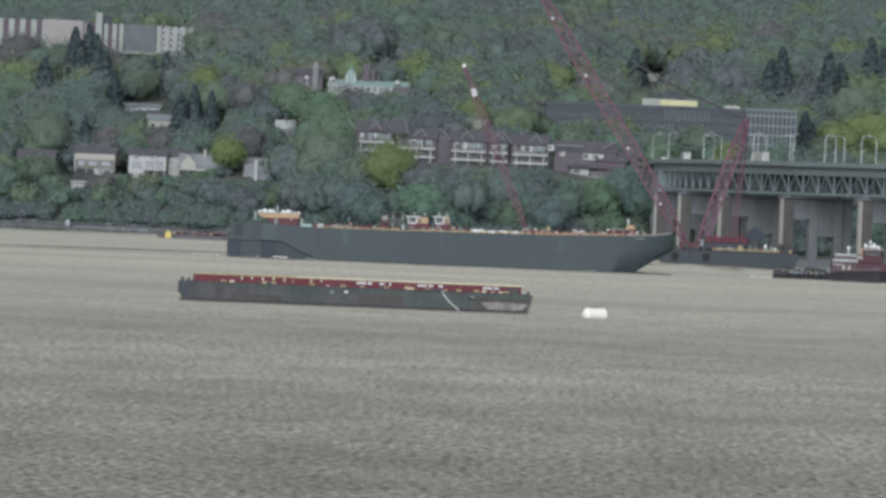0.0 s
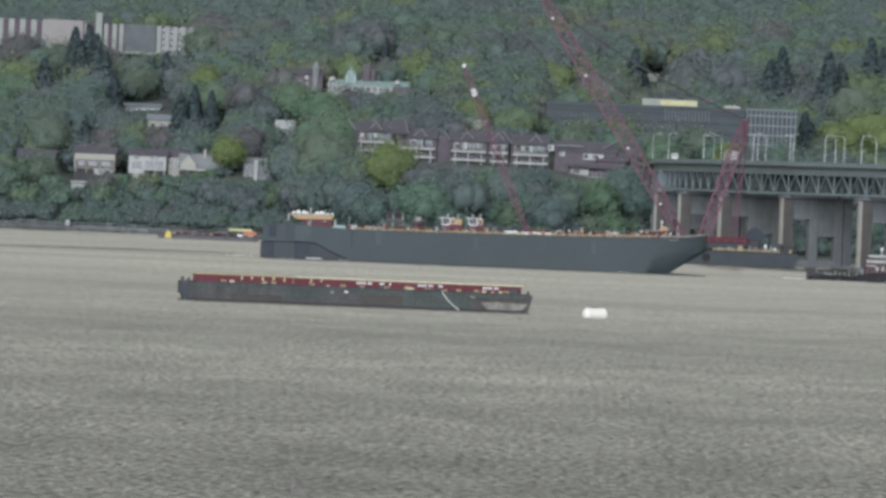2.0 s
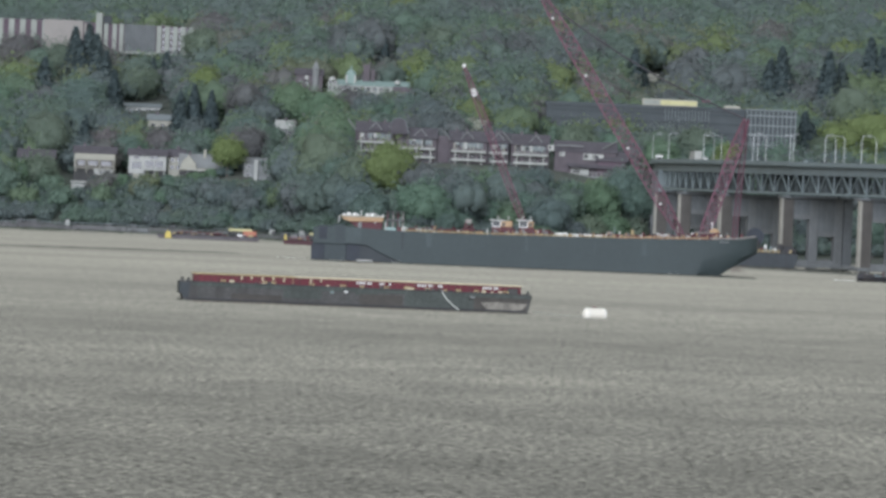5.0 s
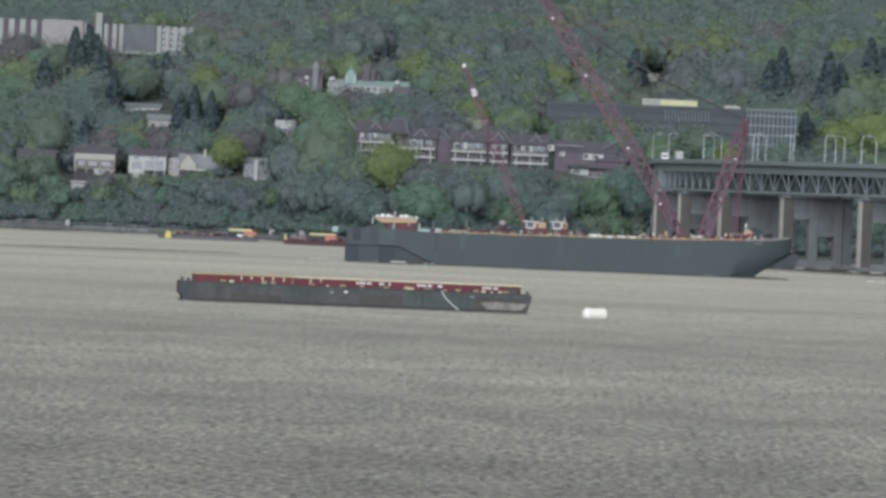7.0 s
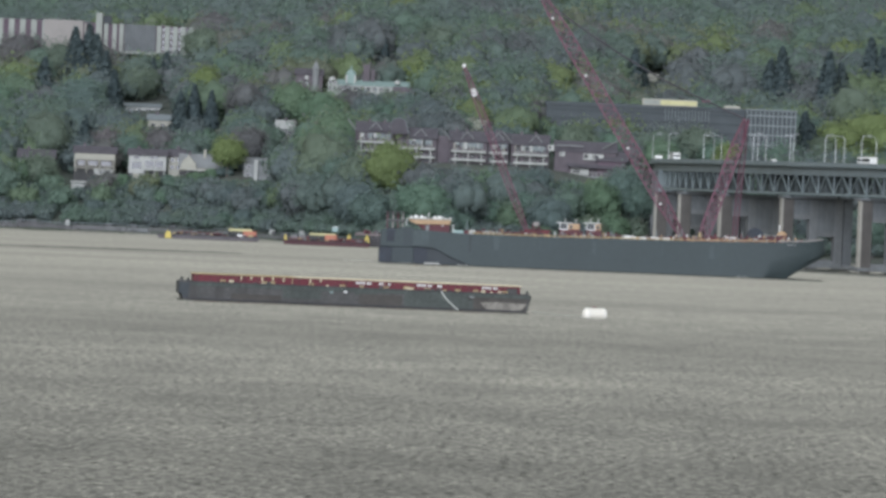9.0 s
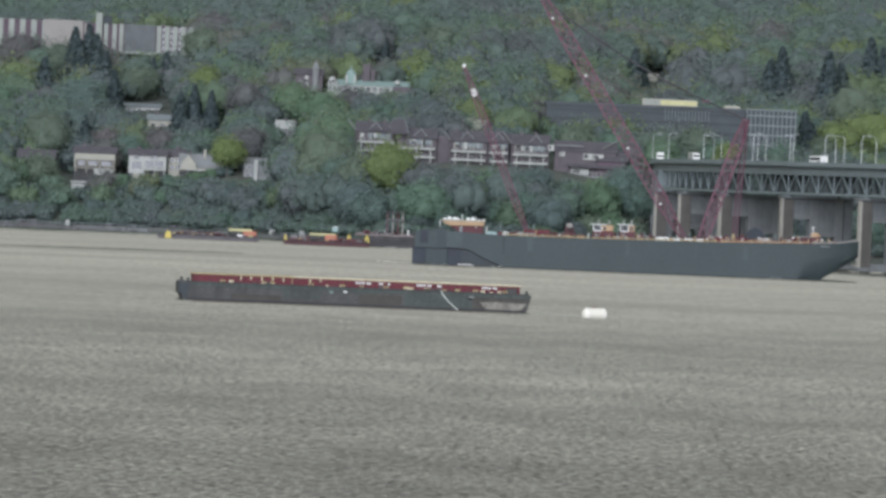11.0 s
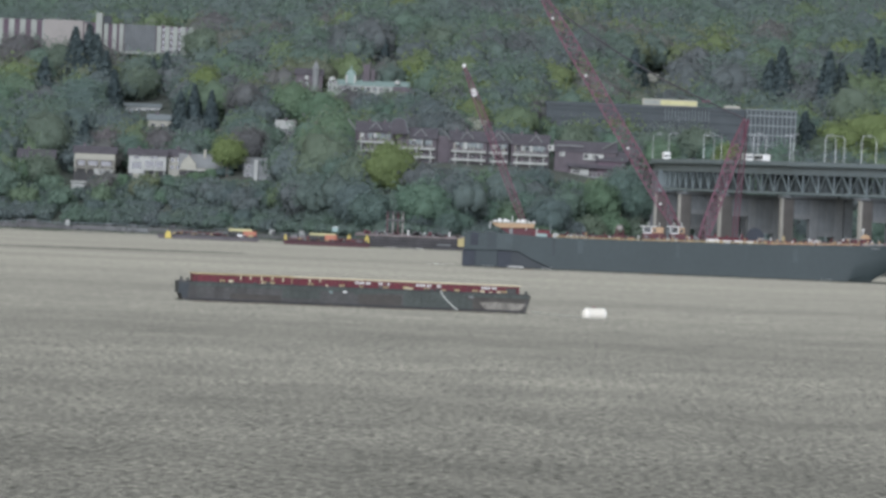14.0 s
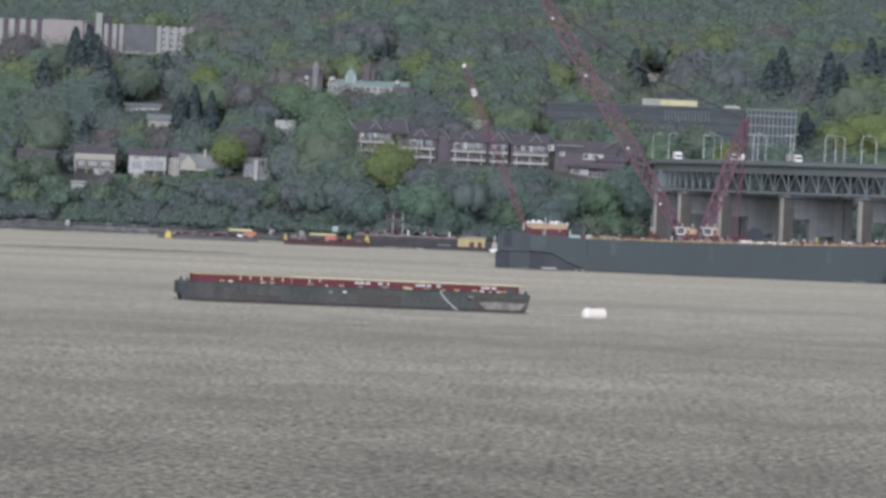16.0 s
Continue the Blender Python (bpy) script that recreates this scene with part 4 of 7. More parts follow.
# ---- moored hopper barge in front ----
def build_scow():
    """Origin at mid length on the waterline; the near side faces -y."""
    s = thing("hopper_barge", "weathered dark steel hopper barge with a red cargo coaming, moored", "barge")
    L, hw, top = 60.6, 5.3, 3.1
    bm = bmesh.new()
    o = [(-L / 2 + 0.9, -0.8), (L / 2 - 1.0, -0.8), (L / 2 - 0.55, 0.5), (L / 2, 2.6), (L / 2, top - 0.05), (-L / 2, top + 0.1), (-L / 2 - 0.1, 2.2), (-L / 2 + 0.5, 0.2)]
    prism(bm, o, -hw, hw)
    hull = part("hull", bm, M_SCOW, s, "weathered grey-brown hull plating", bevel=0.15)
    rnd = random.Random(8)
    part("deck_edge", boxes([(-L / 2 + 1.5, L / 2 - 0.4, -hw - 0.12, -hw + 0.3, top - 0.12, top + 0.1)]), M_TIMBER, s)
    part("end_plate", boxes([(-L / 2 - 0.14, -L / 2 + 0.3, -hw + 0.1, hw - 0.1, 1.0, top - 0.05)]), M_HULLDK, hull, "blue-black end plate")
    bm = bmesh.new()
    prism(bm, [(22.6, 0.35), (28.6, 0.3), (29.6, 1.5), (23.6, 1.65), (21.4, 1.5)], -hw - 0.05, -hw + 0.05)
    part("pale_panel", bm, M_SCOWPALE, hull, "chalky, peeling pale hull paint")
    part("rusty_band", boxes([(19.3, L / 2 - 0.5, -hw - 0.06, -hw + 0.05, 1.8, 2.98)]), M_RUSTBAND, hull, "brown rusty band below the deck edge")
    part("dark_panel", boxes([(8.3, 19.2, -hw - 0.04, -hw + 0.05, 0.1, 2.6)]), M_BOTTLE, hull, "dark green-black patched hull plate")
    part("brown_panel", boxes([(0.6, 8.0, -hw - 0.05, -hw + 0.05, 0.1, 2.1)]), M_RUSTBAND, hull, "brown rusty hull plate")
    part("brown_panel", boxes([(-21.5, -12.8, -hw - 0.05, -hw + 0.05, 0.0, 1.3)]), M_RUSTBAND, hull)
    part("dark_panel", boxes([(-12.6, -6.0, -hw - 0.05, -hw + 0.05, 0.9, 2.3)]), M_BOTTLE, hull)
    part("end_band", boxes([(19.3, L / 2 - 1.0, -hw - 0.04, -hw + 0.05, -0.3, 1.8)]), M_RUSTBAND, hull, "brown rusty bow plating")
    part("waterline_band", boxes([(-L / 2 + 1.0, L / 2 - 1.1, -hw - 0.07, -hw + 0.05, -0.4, 0.3)]), M_BLACK, hull, "black waterline band")
    part("dark_panel", boxes([(-0.2, 3.6, -hw - 0.04, -hw + 0.05, 1.9, 3.0)]), M_BOTTLE, hull)
    part("dark_panel", boxes([(18.2, 20.3, -hw - 0.06, -hw + 0.05, -0.2, 2.6)]), M_BOTTLE, hull)
    part("sheer_band", boxes([(-L / 2 + 2, L / 2 - 0.3, -hw - 0.08, -hw + 0.05, 2.35, 2.95)]), M_BOTTLE, hull, bevel=0.03)
    for k in range(9):
        x = -27 + 6.4 * k
        part("plate_seam", boxes([(x, x + 0.1, -hw - 0.04, -hw + 0.05, 0.0, 2.4)]), M_BOTTLE, hull)
    bm = bmesh.new()
    prism(bm, [(-29.75, 0.3), (-28.9, 0.3), (-28.6, 2.9), (-30.25, 2.9), (-30.35, 2.2)], -hw - 0.04, -hw + 0.05)
    part("end_panel", bm, M_HULLDK, hull, "blue-black painted end plate")
    part("draught_mark", boxes([(19.6, 20.4, -hw - 0.1, -hw, 2.15, 2.45)]), M_CONC, hull)
    part("draught_mark", boxes([(-2.1, -1.5, -hw - 0.1, -hw, 2.2, 2.5)]), M_WHITE, hull, "small white painted mark")
    part("draught_mark", boxes([(-4.5, -3.9, -hw - 0.1, -hw, 2.1, 2.3)]), M_GREENPANEL, hull)
    # red coaming with its rusty white lip
    for y0 in (-4.3, 4.1):
        part("coaming", boxes([(-27.9, 28.4, y0, y0 + 0.2, top - 0.05, top + 1.3)]), M_OXIDE, s, "oxide-red steel cargo coaming")
        part("coaming_lip", boxes([(-28.1, -10.5, y0 - 0.25, y0 + 0.35, top + 1.3, top + 1.5)]), M_BITT, s, "rusty tan lip")
        part("coaming_lip", boxes([(-10.4, 28.6, y0 - 0.25, y0 + 0.35, top + 1.3, top + 1.5)]), M_LIP, s, "dirty white-painted lip")
    for x in (-27.9, 28.2):
        part("coaming_end", boxes([(x, x + 0.2, -4.1, 4.1, top - 0.05, top + 1.3)]), M_OXIDE, s)
    part("hopper_floor", boxes([(-27.7, 28.2, -4.1, 4.1, top - 0.4, top + 0.14)]), M_SCOW, s)
    for k in range(48):
        x = -27.4 + 1.17 * k
        part("stiffener", boxes([(x, x + 0.12, -4.5, -4.28, top - 0.02, top + 1.3)]), rnd.choice((M_OXIDE, M_MAROON, M_MAROON, M_TUGRED)) if rnd.random() < 0.9 else M_BITT, s)
    # painted writing that cannot be read: white bars
    for xs in ((-19.9, -18.2, -16.3, -14.4, -12.6), (-8.0, -6.2)):
        for k, x in enumerate(xs):
            part("painted_mark", boxes([(x, x + 0.24, -4.56, -4.5, top + 0.55 + 0.2 * (k % 2), top + 1.22)]), M_LIP, s)
    for x0, ks in ((0.0, (0, 0.42, 0.84, 1.26, 1.9, 2.32)), (4.0, (0, 0.42)), (5.6, (0,)), (10.5, (0, 0.42, 0.84, 1.26, 1.9, 2.32, 3.6, 4.0)), (21.8, (0, 0.42, 0.84, 1.26, 1.9, 2.32))):
        for k in ks:
            part("painted_mark", boxes([(x0 + k, x0 + k + 0.26, -4.56, -4.5, top + 0.66, top + 1.08)]), M_WHITE, s)
    for x in (-23.2, -16.0, -8.0, -2.6, 4.9, 9.3, 12.0, 17.3, 20.4, 25.5):
        bm = bmesh.new()
        for dx in (0, 0.55):
            rod(bm, (x + dx, -4.85, top), (x + dx, -4.85, top + 0.5), 0.13)
        rod(bm, (x - 0.2, -4.85, top + 0.4), (x + 0.75, -4.85, top + 0.32), 0.08)
        part("bollard", bm, M_BITT, s, "rusty ochre mooring bitts")
    for k in range(34):
        x, sz = rnd.uniform(-27, 28), rnd.uniform(0.15, 0.5)
        part("deck_gear", boxes([(x, x + sz * 1.6, -5.1, -4.6, top, top + sz)]), rnd.choice((M_TIMBER, M_BITT, M_MAROON, M_SCOW, M_LIP)), s)
    part("winch", boxes([(8.2, 9.4, -5.0, -4.6, top, top + 0.6)]), M_BITT, s, bevel=0.15)
    part("hatch", boxes([(26, 27.8, -4.9, -4.55, top, top + 0.95)]), M_SCOW, s, bevel=0.05)
    for x, h in ((-30, 0.75), (-28.9, 0.6), (29.6, 0.6)):
        bm = bmesh.new()
        rod(bm, (x, -4.2, top), (x, -4.2, top + h), 0.22)
        part("corner_bitt", bm, M_TIMBER, s)
    # pale mooring line slung over the side
    bm = bmesh.new()
    pts = []
    for k in range(9):
        u = k / 8
        pts.append((14.7 + 3.0 * u ** 1.25, -hw - 0.25 - 0.3 * u, top + 0.15 - 3.25 * u ** 0.85))
    for a, c in zip(pts, pts[1:]):
        rod(bm, a, c, 0.13, n=6)
    part("mooring_line", bm, M_ROPE, s, "pale mooring line slung over the side")
    return s


scow = build_scow()


def build_buoy():
    b = thing("mooring_buoy", "white cylindrical steel mooring buoy floating on its side", "buoy", pose(26.0, 1652, 0.55, 0, 0, 24))
    bm = bmesh.new()
    prof = [(-2.1, 0.4), (-1.98, 0.68), (-1.7, 0.93), (-1.35, 1.12), (1.75, 1.12), (2.0, 1.0), (2.1, 0.8)]
    prev = None
    for x, r in prof:
        ring = [bm.verts.new((x, r * math.cos(2 * math.pi * k / 20), r * math.sin(2 * math.pi * k / 20))) for k in range(20)]
        if prev:
            for k in range(20):
                bm.faces.new((prev[k], prev[(k + 1) % 20], ring[(k + 1) % 20], ring[k]))
        else:
            bm.faces.new(ring[::-1])
        prev = ring
    bm.faces.new(prev)
    part("float", bm, M_BUOY, b, "white-painted steel float")
    bm = bmesh.new()
    for k in range(10):
        a0, a1 = math.pi * k / 10, math.pi * (k + 1) / 10
        rod(bm, (0.3 * math.cos(a0) - 0.05, 0, 1.08 + 0.28 * math.sin(a0)), (0.3 * math.cos(a1) - 0.05, 0, 1.08 + 0.28 * math.sin(a1)), 0.07, n=6)
    part("mooring_ring", bm, M_OXIDE, b)
    for x in (-1.3, 1.7):
        bm = bmesh.new()
        rod(bm, (x - 0.05, 0, 0), (x + 0.05, 0, 0), 1.15, n=20)
        part("band", bm, M_WHITE, b)
    return b


buoy = build_buoy()


def build_buoy_line():
    bm = bmesh.new()
    a, b = Vector((15.9, 1684.6, 0.25)), Vector((24.3, 1653, 0.2))
    pts = [a + (b - a) * (k / 8) - Vector((0, 0, 0.18 * math.sin(math.pi * k / 8))) for k in range(9)]
    for p, q in zip(pts, pts[1:]):
        rod(bm, p, q, 0.06, n=6)
    lone("mooring_rope", bm, M_ROPE, "pale mooring rope floating between barge and buoy", "rope")


build_buoy_line()


# ---- cranes ----
def lattice(bm, a, b, w0, w1, wm, n, r):
    """A four-legged lattice boom from a to b; widths at foot, tip and middle."""
    a, b = Vector(a), Vector(b)
    d = (b - a).normalized()
    side = Vector((0, 1, 0))
    up = d.cross(side).normalized()
    prev = None
    for k in range(n + 1):
        t = k / n
        w = wm * min(1, w0 / wm + t * 6 * (1 - w0 / wm), w1 / wm + (1 - t) * 5 * (1 - w1 / wm))
        c = a + (b - a) * t
        ring = [c + side * (s1 * w / 2) + up * (s2 * w / 2) for s1, s2 in ((-1, -1), (1, -1), (1, 1), (-1, 1))]
        if prev:
            for i in range(4):
                beam(bm, prev[i], ring[i], r * 2.2, r * 2.2)
                j = (i + 1) % 4
                beam(bm, prev[i], ring[j], r * 1.3, r * 1.3) if k % 2 else beam(bm, prev[j], ring[i], r * 1.3, r * 1.3)
                beam(bm, ring[i], ring[j], r * 1.2, r * 1.2)
        prev = ring


def deck_barge(name, label, x0, x1, y, hw, h, mat=None, group="work barges"):
    t = thing(name, label, "barge", pose(x0, y, 0), group)
    L = x1 - x0
    bm = bmesh.new()
    prism(bm, [(0.8, -0.8), (L - 1.5, -0.8), (L, h * 0.6), (L, h), (0, h), (0, h * 0.6)], -hw, hw)
    part("hull", bm, mat or M_BLACK, t, bevel=0.1)
    part("deck_edge", boxes([(0, L, -hw - 0.1, -hw + 0.25, h, h + 0.2)]), M_TIMBER, t)
    return t


def build_big_crane():
    base = deck_barge("crane_barge", "black derrick barge with ochre railings below the bridge", 69.5, 113.3, 3130, 9, 4.3, M_HULLDK)
    rnd = random.Random(71)
    for zz in (4.75, 5.2):
        bm = bmesh.new()
        beam(bm, (16.5, -9.0, zz), (38, -9.0, zz), 0.14, 0.22)
        part("railing", bm, M_BITT, base, "ochre deck railing")
    for k in range(14):
        x = 16.6 + 1.6 * k
        part("rail_post", boxes([(x, x + 0.18, -9.1, -8.9, 4.3, 5.3)]), M_BITT, base)
    for x0, x1, z, m in ((36, 37, 1.6, M_WHITE), (33, 33.8, 2.6, M_WHITE), (39, 42.5, 2.4, M_BLACK), (34.6, 35.5, 2.2, M_PALESTEEL), (27, 31.5, 1.4, M_HULLDK), (37.4, 38.8, 3.0, M_BLACK), (31.8, 32.7, 1.9, M_MAROON), (18, 26.5, 1.5, M_HULLDK)):
        part("deck_gear", boxes([(x0, x1, -7, -5, 4.3, 4.3 + z)]), m, base, bevel=0.15)
    for k in range(42):
        x, sz = rnd.uniform(1, 42.5), rnd.uniform(0.5, 1.5)
        part("loose_gear", boxes([(x, x + sz, -8.7, -7.4, 4.3, 4.3 + rnd.uniform(0.5, 2.0))]), rnd.choice((M_BLACK, M_BLACK, M_HULLDK, M_TIMBER, M_MAROON, M_BITT, M_CONC)), base)
    for k in range(7):
        x = 3 + 6.2 * k
        part("hull_rib", boxes([(x, x + 0.25, -9.12, -8.95, 0.2, 4.2)]), M_BLACK, base)
    for x in (4.5, 14.5):
        bm = bmesh.new()
        rod(bm, (x, -9.25, 2.2), (x, -8.9, 2.2), 1.3, n=14)
        part("tyre_fender", bm, M_RUBBER, base)
    c = thing("derrick_crane", "tall red lattice-boom derrick crane on a barge", "crane", pose(0, 3130, 4.3), "red cranes")
    bm = bmesh.new()
    lattice(bm, (77.4, 0, 2.5), (25.8, 0, 83.5), 1.2, 1.0, 4.0, 34, 0.2)
    boom = part("boom", bm, M_RED, c, "red lattice boom")
    for t in (0.145, 0.36, 0.64, 0.86):
        bm = bmesh.new()
        dome(bm, 77.4 - 51.6 * t - 1.0, -2.3, 2.5 + 81 * t, 0.45, 1, 4, 8, 1)
        part("work_light", bm, M_WHITE, boom)
    bm = bmesh.new()
    lattice(bm, (82.5, 0, 2.5), (95.4, 0, 42.5), 2.6, 1.4, 3.4, 18, 0.23)
    part("mast", bm, M_RED, c, "red lattice back mast")
    bm = bmesh.new()
    lattice(bm, (93.0, 3, 2.5), (95.4, 1, 42.0), 1.2, 0.8, 1.5, 14, 0.1)
    part("backstay_frame", bm, M_RED, c)
    for yy in (-0.7, 0.7):
        bm = bmesh.new()
        a, b = Vector((95.4, yy, 42.5)), Vector((29.5, yy, 77.5))
        pts = [a + (b - a) * (k / 10) - Vector((0, 0, 3.0 * math.sin(math.pi * k / 10))) for k in range(11)]
        rings = [[bm.verts.new(p + Vector((0.11 * math.cos(k), 0.22 * math.sin(k), 0.2 * math.cos(k)))) for k in (0, 1.05, 2.1, 3.14, 4.19, 5.24)] for p in pts]
        for r0, r1 in zip(rings, rings[1:]):
            for k in range(6):
                bm.faces.new((r0[k], r0[(k + 1) % 6], r1[(k + 1) % 6], r1[k]))
        bm.faces.new(rings[0])
        bm.faces.new(rings[-1][::-1])
        bmesh.ops.recalc_face_normals(bm, faces=bm.faces[:])
        part("boom_pendant", bm, M_CABLE, c, "dark wire boom pendants")
    bm = bmesh.new()
    a, b = Vector((95.4, 0, 42.5)), Vector((29.5, 0, 77.5))
    p = a + (b - a) * 0.2 - Vector((0, 0, 1.8))
    box(bm, p.x, 0, p.z, 2.6, 0.8, 0.8)
    part("spreader", bm, M_RED, c)
    h = part("machinery_house", boxes([(83.5, 97.5, -4, 4, 0.7, 2.7)]), M_HULLDK, c, "dark lower machinery house", bevel=0.15)
    part("upper_house", boxes([(84.3, 97.2, -3.7, 3.7, 2.7, 4.3)]), M_OXIDE, h, "red upper machinery house", bevel=0.2)
    part("house_roof", boxes([(84.0, 97.4, -3.9, 3.9, 4.3, 4.55)]), M_MAROON, h)
    for x in (85.4, 88.2, 91.0, 93.8):
        part("louvre", boxes([(x, x + 1.5, -3.78, -3.68, 3.0, 3.9)]), M_TUGRED, h)
    for x, z in ((86.5, 5.4), (90.2, 5.1), (94.9, 5.7)):
        part("roof_vent", boxes([(x, x + 0.7, -2.6, -1.9, 4.5, z)]), M_OXIDE, h)
    part("stair", boxes([(82.0, 83.2, -4.1, -3.6, 0.7, 3.4)]), M_CONC, h)
    bm = bmesh.new()
    rod(bm, (99.6, -2.5, 5.0), (99.6, 2.5, 5.0), 2.9, n=18)
    part("hoist_drum", bm, M_NAVY, c, "large blue-black hoist drum")
    part("counterweight", boxes([(97.5, 101, -3.5, 3.5, 0.5, 4.0)]), M_BLACK, c, bevel=0.2)
    part("turntable", boxes([(76, 98, -4.5, 4.5, 0, 0.7)]), M_BLACK, c)
    part("boom_foot", boxes([(76, 83.5, -2, 2, 0.7, 2.4)]), M_MAROON, c, bevel=0.2)


build_big_crane()


def build_small_crane():
    deck_barge("crane_barge", "low dark barge that carries a red crawler crane", 14, 46, 3300, 7, 3.2)
    c = thing("crawler_crane", "slim red lattice-boom crawler crane on a barge", "crane", pose(0, 3300, 3.2), "red cranes")
    bm = bmesh.new()
    lattice(bm, (28.5, 0, 3.0), (4.6, 0, 58.9), 0.9, 0.7, 2.1, 28, 0.14)
    boom = part("boom", bm, M_RED, c, "red lattice boom")
    bm = bmesh.new()
    lattice(bm, (8.9, 0, 48.9), (7.9, 0, 51.3), 1.5, 1.3, 1.5, 2, 0.26)
    part("white_section", bm, M_WHITE, boom, "white-painted boom section")
    bm = bmesh.new()
    dome(bm, 4.6, 0, 59.0, 0.75, 1, 5, 10, 1)
    part("tip_light", bm, M_WHITE, boom)
    part("cab", boxes([(27, 36, -3, 3, 1.6, 4.8)]), M_OXIDE, c, bevel=0.2)
    part("track", boxes([(26, 36, -3.6, -2.2, 0, 1.6)]), M_BLACK, c, bevel=0.3)
    part("track", boxes([(26, 36, 2.2, 3.6, 0, 1.6)]), M_BLACK, c, bevel=0.3)


build_small_crane()


# ---- buildings on the far bank ----
OPEN_VIEWS = []


def sightline(x0, x1, y, z):
    """A building whose river view is kept open above z."""
    OPEN_VIEWS.append((x0, x1, y, z))


def windows(parent, xs, zs, w, h, y, mat=None):
    for z in zs:
        for x in xs:
            wdw = part("window", boxes([(x - w / 2, x + w / 2, y - 0.05, y + 0.1, z, z + h)]), M_GLASS, parent)
            part("sill", boxes([(x - w / 2 - 0.15, x + w / 2 + 0.15, y - 0.16, y - 0.06, z - 0.2, z - 0.01)]), M_SIDING, wdw)


def gable(bm, x0, x1, y0, y1, z0, z1, over=0.5):
    """A roof with its ridge along x."""
    ym = (y0 + y1) / 2
    a = [bm.verts.new((x, y, z)) for x in (x0 - over, x1 + over) for y, z in ((y0 - over, z0), (ym, z1), (y1 + over, z0), (ym, z0 - 0.25))]
    for i in range(4):
        j = (i + 1) % 4
        bm.faces.new((a[i], a[j], a[4 + j], a[4 + i]))
    bm.faces.new(a[:4])
    bm.faces.new(a[4:][::-1])


def build_slab_block():
    y = 3990
    b = thing("apartment_block", "long pale apartment block with white vertical wall strips, among trees", "apartment block", pose(0, y, 0))
    part("west_wing", boxes([(-200, -166.5, 0, 14, 58, 82.6)]), M_DIMBRICK, b)
    for k in range(8):
        x = -199 + 4.55 * k
        part("wall_strip", boxes([(x, x + 2.3, -0.5, 0.2, 60, 82.5)]), M_STRIP, b)
    part("blank_gable", boxes([(-166.5, -150.5, -1.0, 14, 58, 82.9)]), M_PINKWALL, b, "plain cream end wall")
    part("link", boxes([(-150.5, -142, 0, 13, 58, 82.3)]), M_DIMBRICK, b)
    for x in (-150.0, -148.0):
        part("wall_strip", boxes([(x, x + 0.9, -0.4, 0.1, 62, 82)]), M_PINKWALL, b)
    part("stair_tower", boxes([(-145.2, -142.6, -2.5, 8, 58, 86.3)]), M_STRIP, b, "white stair tower")
    part("plant_room", boxes([(-142.4, -139, -0.5, 6, 82, 85.3)]), M_HULLDK, b)
    part("east_wing", boxes([(-142, -104.6, 0, 13, 70.8, 82.0)]), M_DIMBRICK, b)
    part("grey_facade", boxes([(-133.5, -120.8, -0.8, 0.2, 70.8, 82.1)]), M_PIERWALL, b, "grey facade panels")
    for k in range(9):
        x = -133.2 + 1.42 * k
        part("facade_fin", boxes([(x, x + 0.4, -1.0, -0.78, 71.2, 81.9)]), M_PIERCOL, b)
    for x in (-141.9, -138.4, -135.6):
        part("wall_strip", boxes([(x, x + 1.7, -0.7, 0.1, 71.3, 82.1)]), M_STRIP, b)
    for x in (-120.3, -117.0, -113.7, -110.6, -107.3):
        part("wall_strip", boxes([(x, x + 1.9, -0.7, 0.1, 71.3, 81.9)]), M_STRIP, b)
    part("soffit", boxes([(-142.2, -104.2, -1.0, 13.3, 70.2, 71.2)]), M_STRIP, b)
    for x in (-141.8, -122.2, -113, -105.2):
        part("stilt", boxes([(x, x + 0.7, -0.8, 0.2, 58, 70.4)]), M_STRIP, b)
    for k in range(4):
        x = -119.5 + 3.3 * k
        windows(b, [x + 1.9], (72.2, 74.7, 77.2, 79.7), 0.9, 1.5, -0.02)
    sightline(-187, -104, y, 74)
    sightline(-135, -104, y, 71)


build_slab_block()


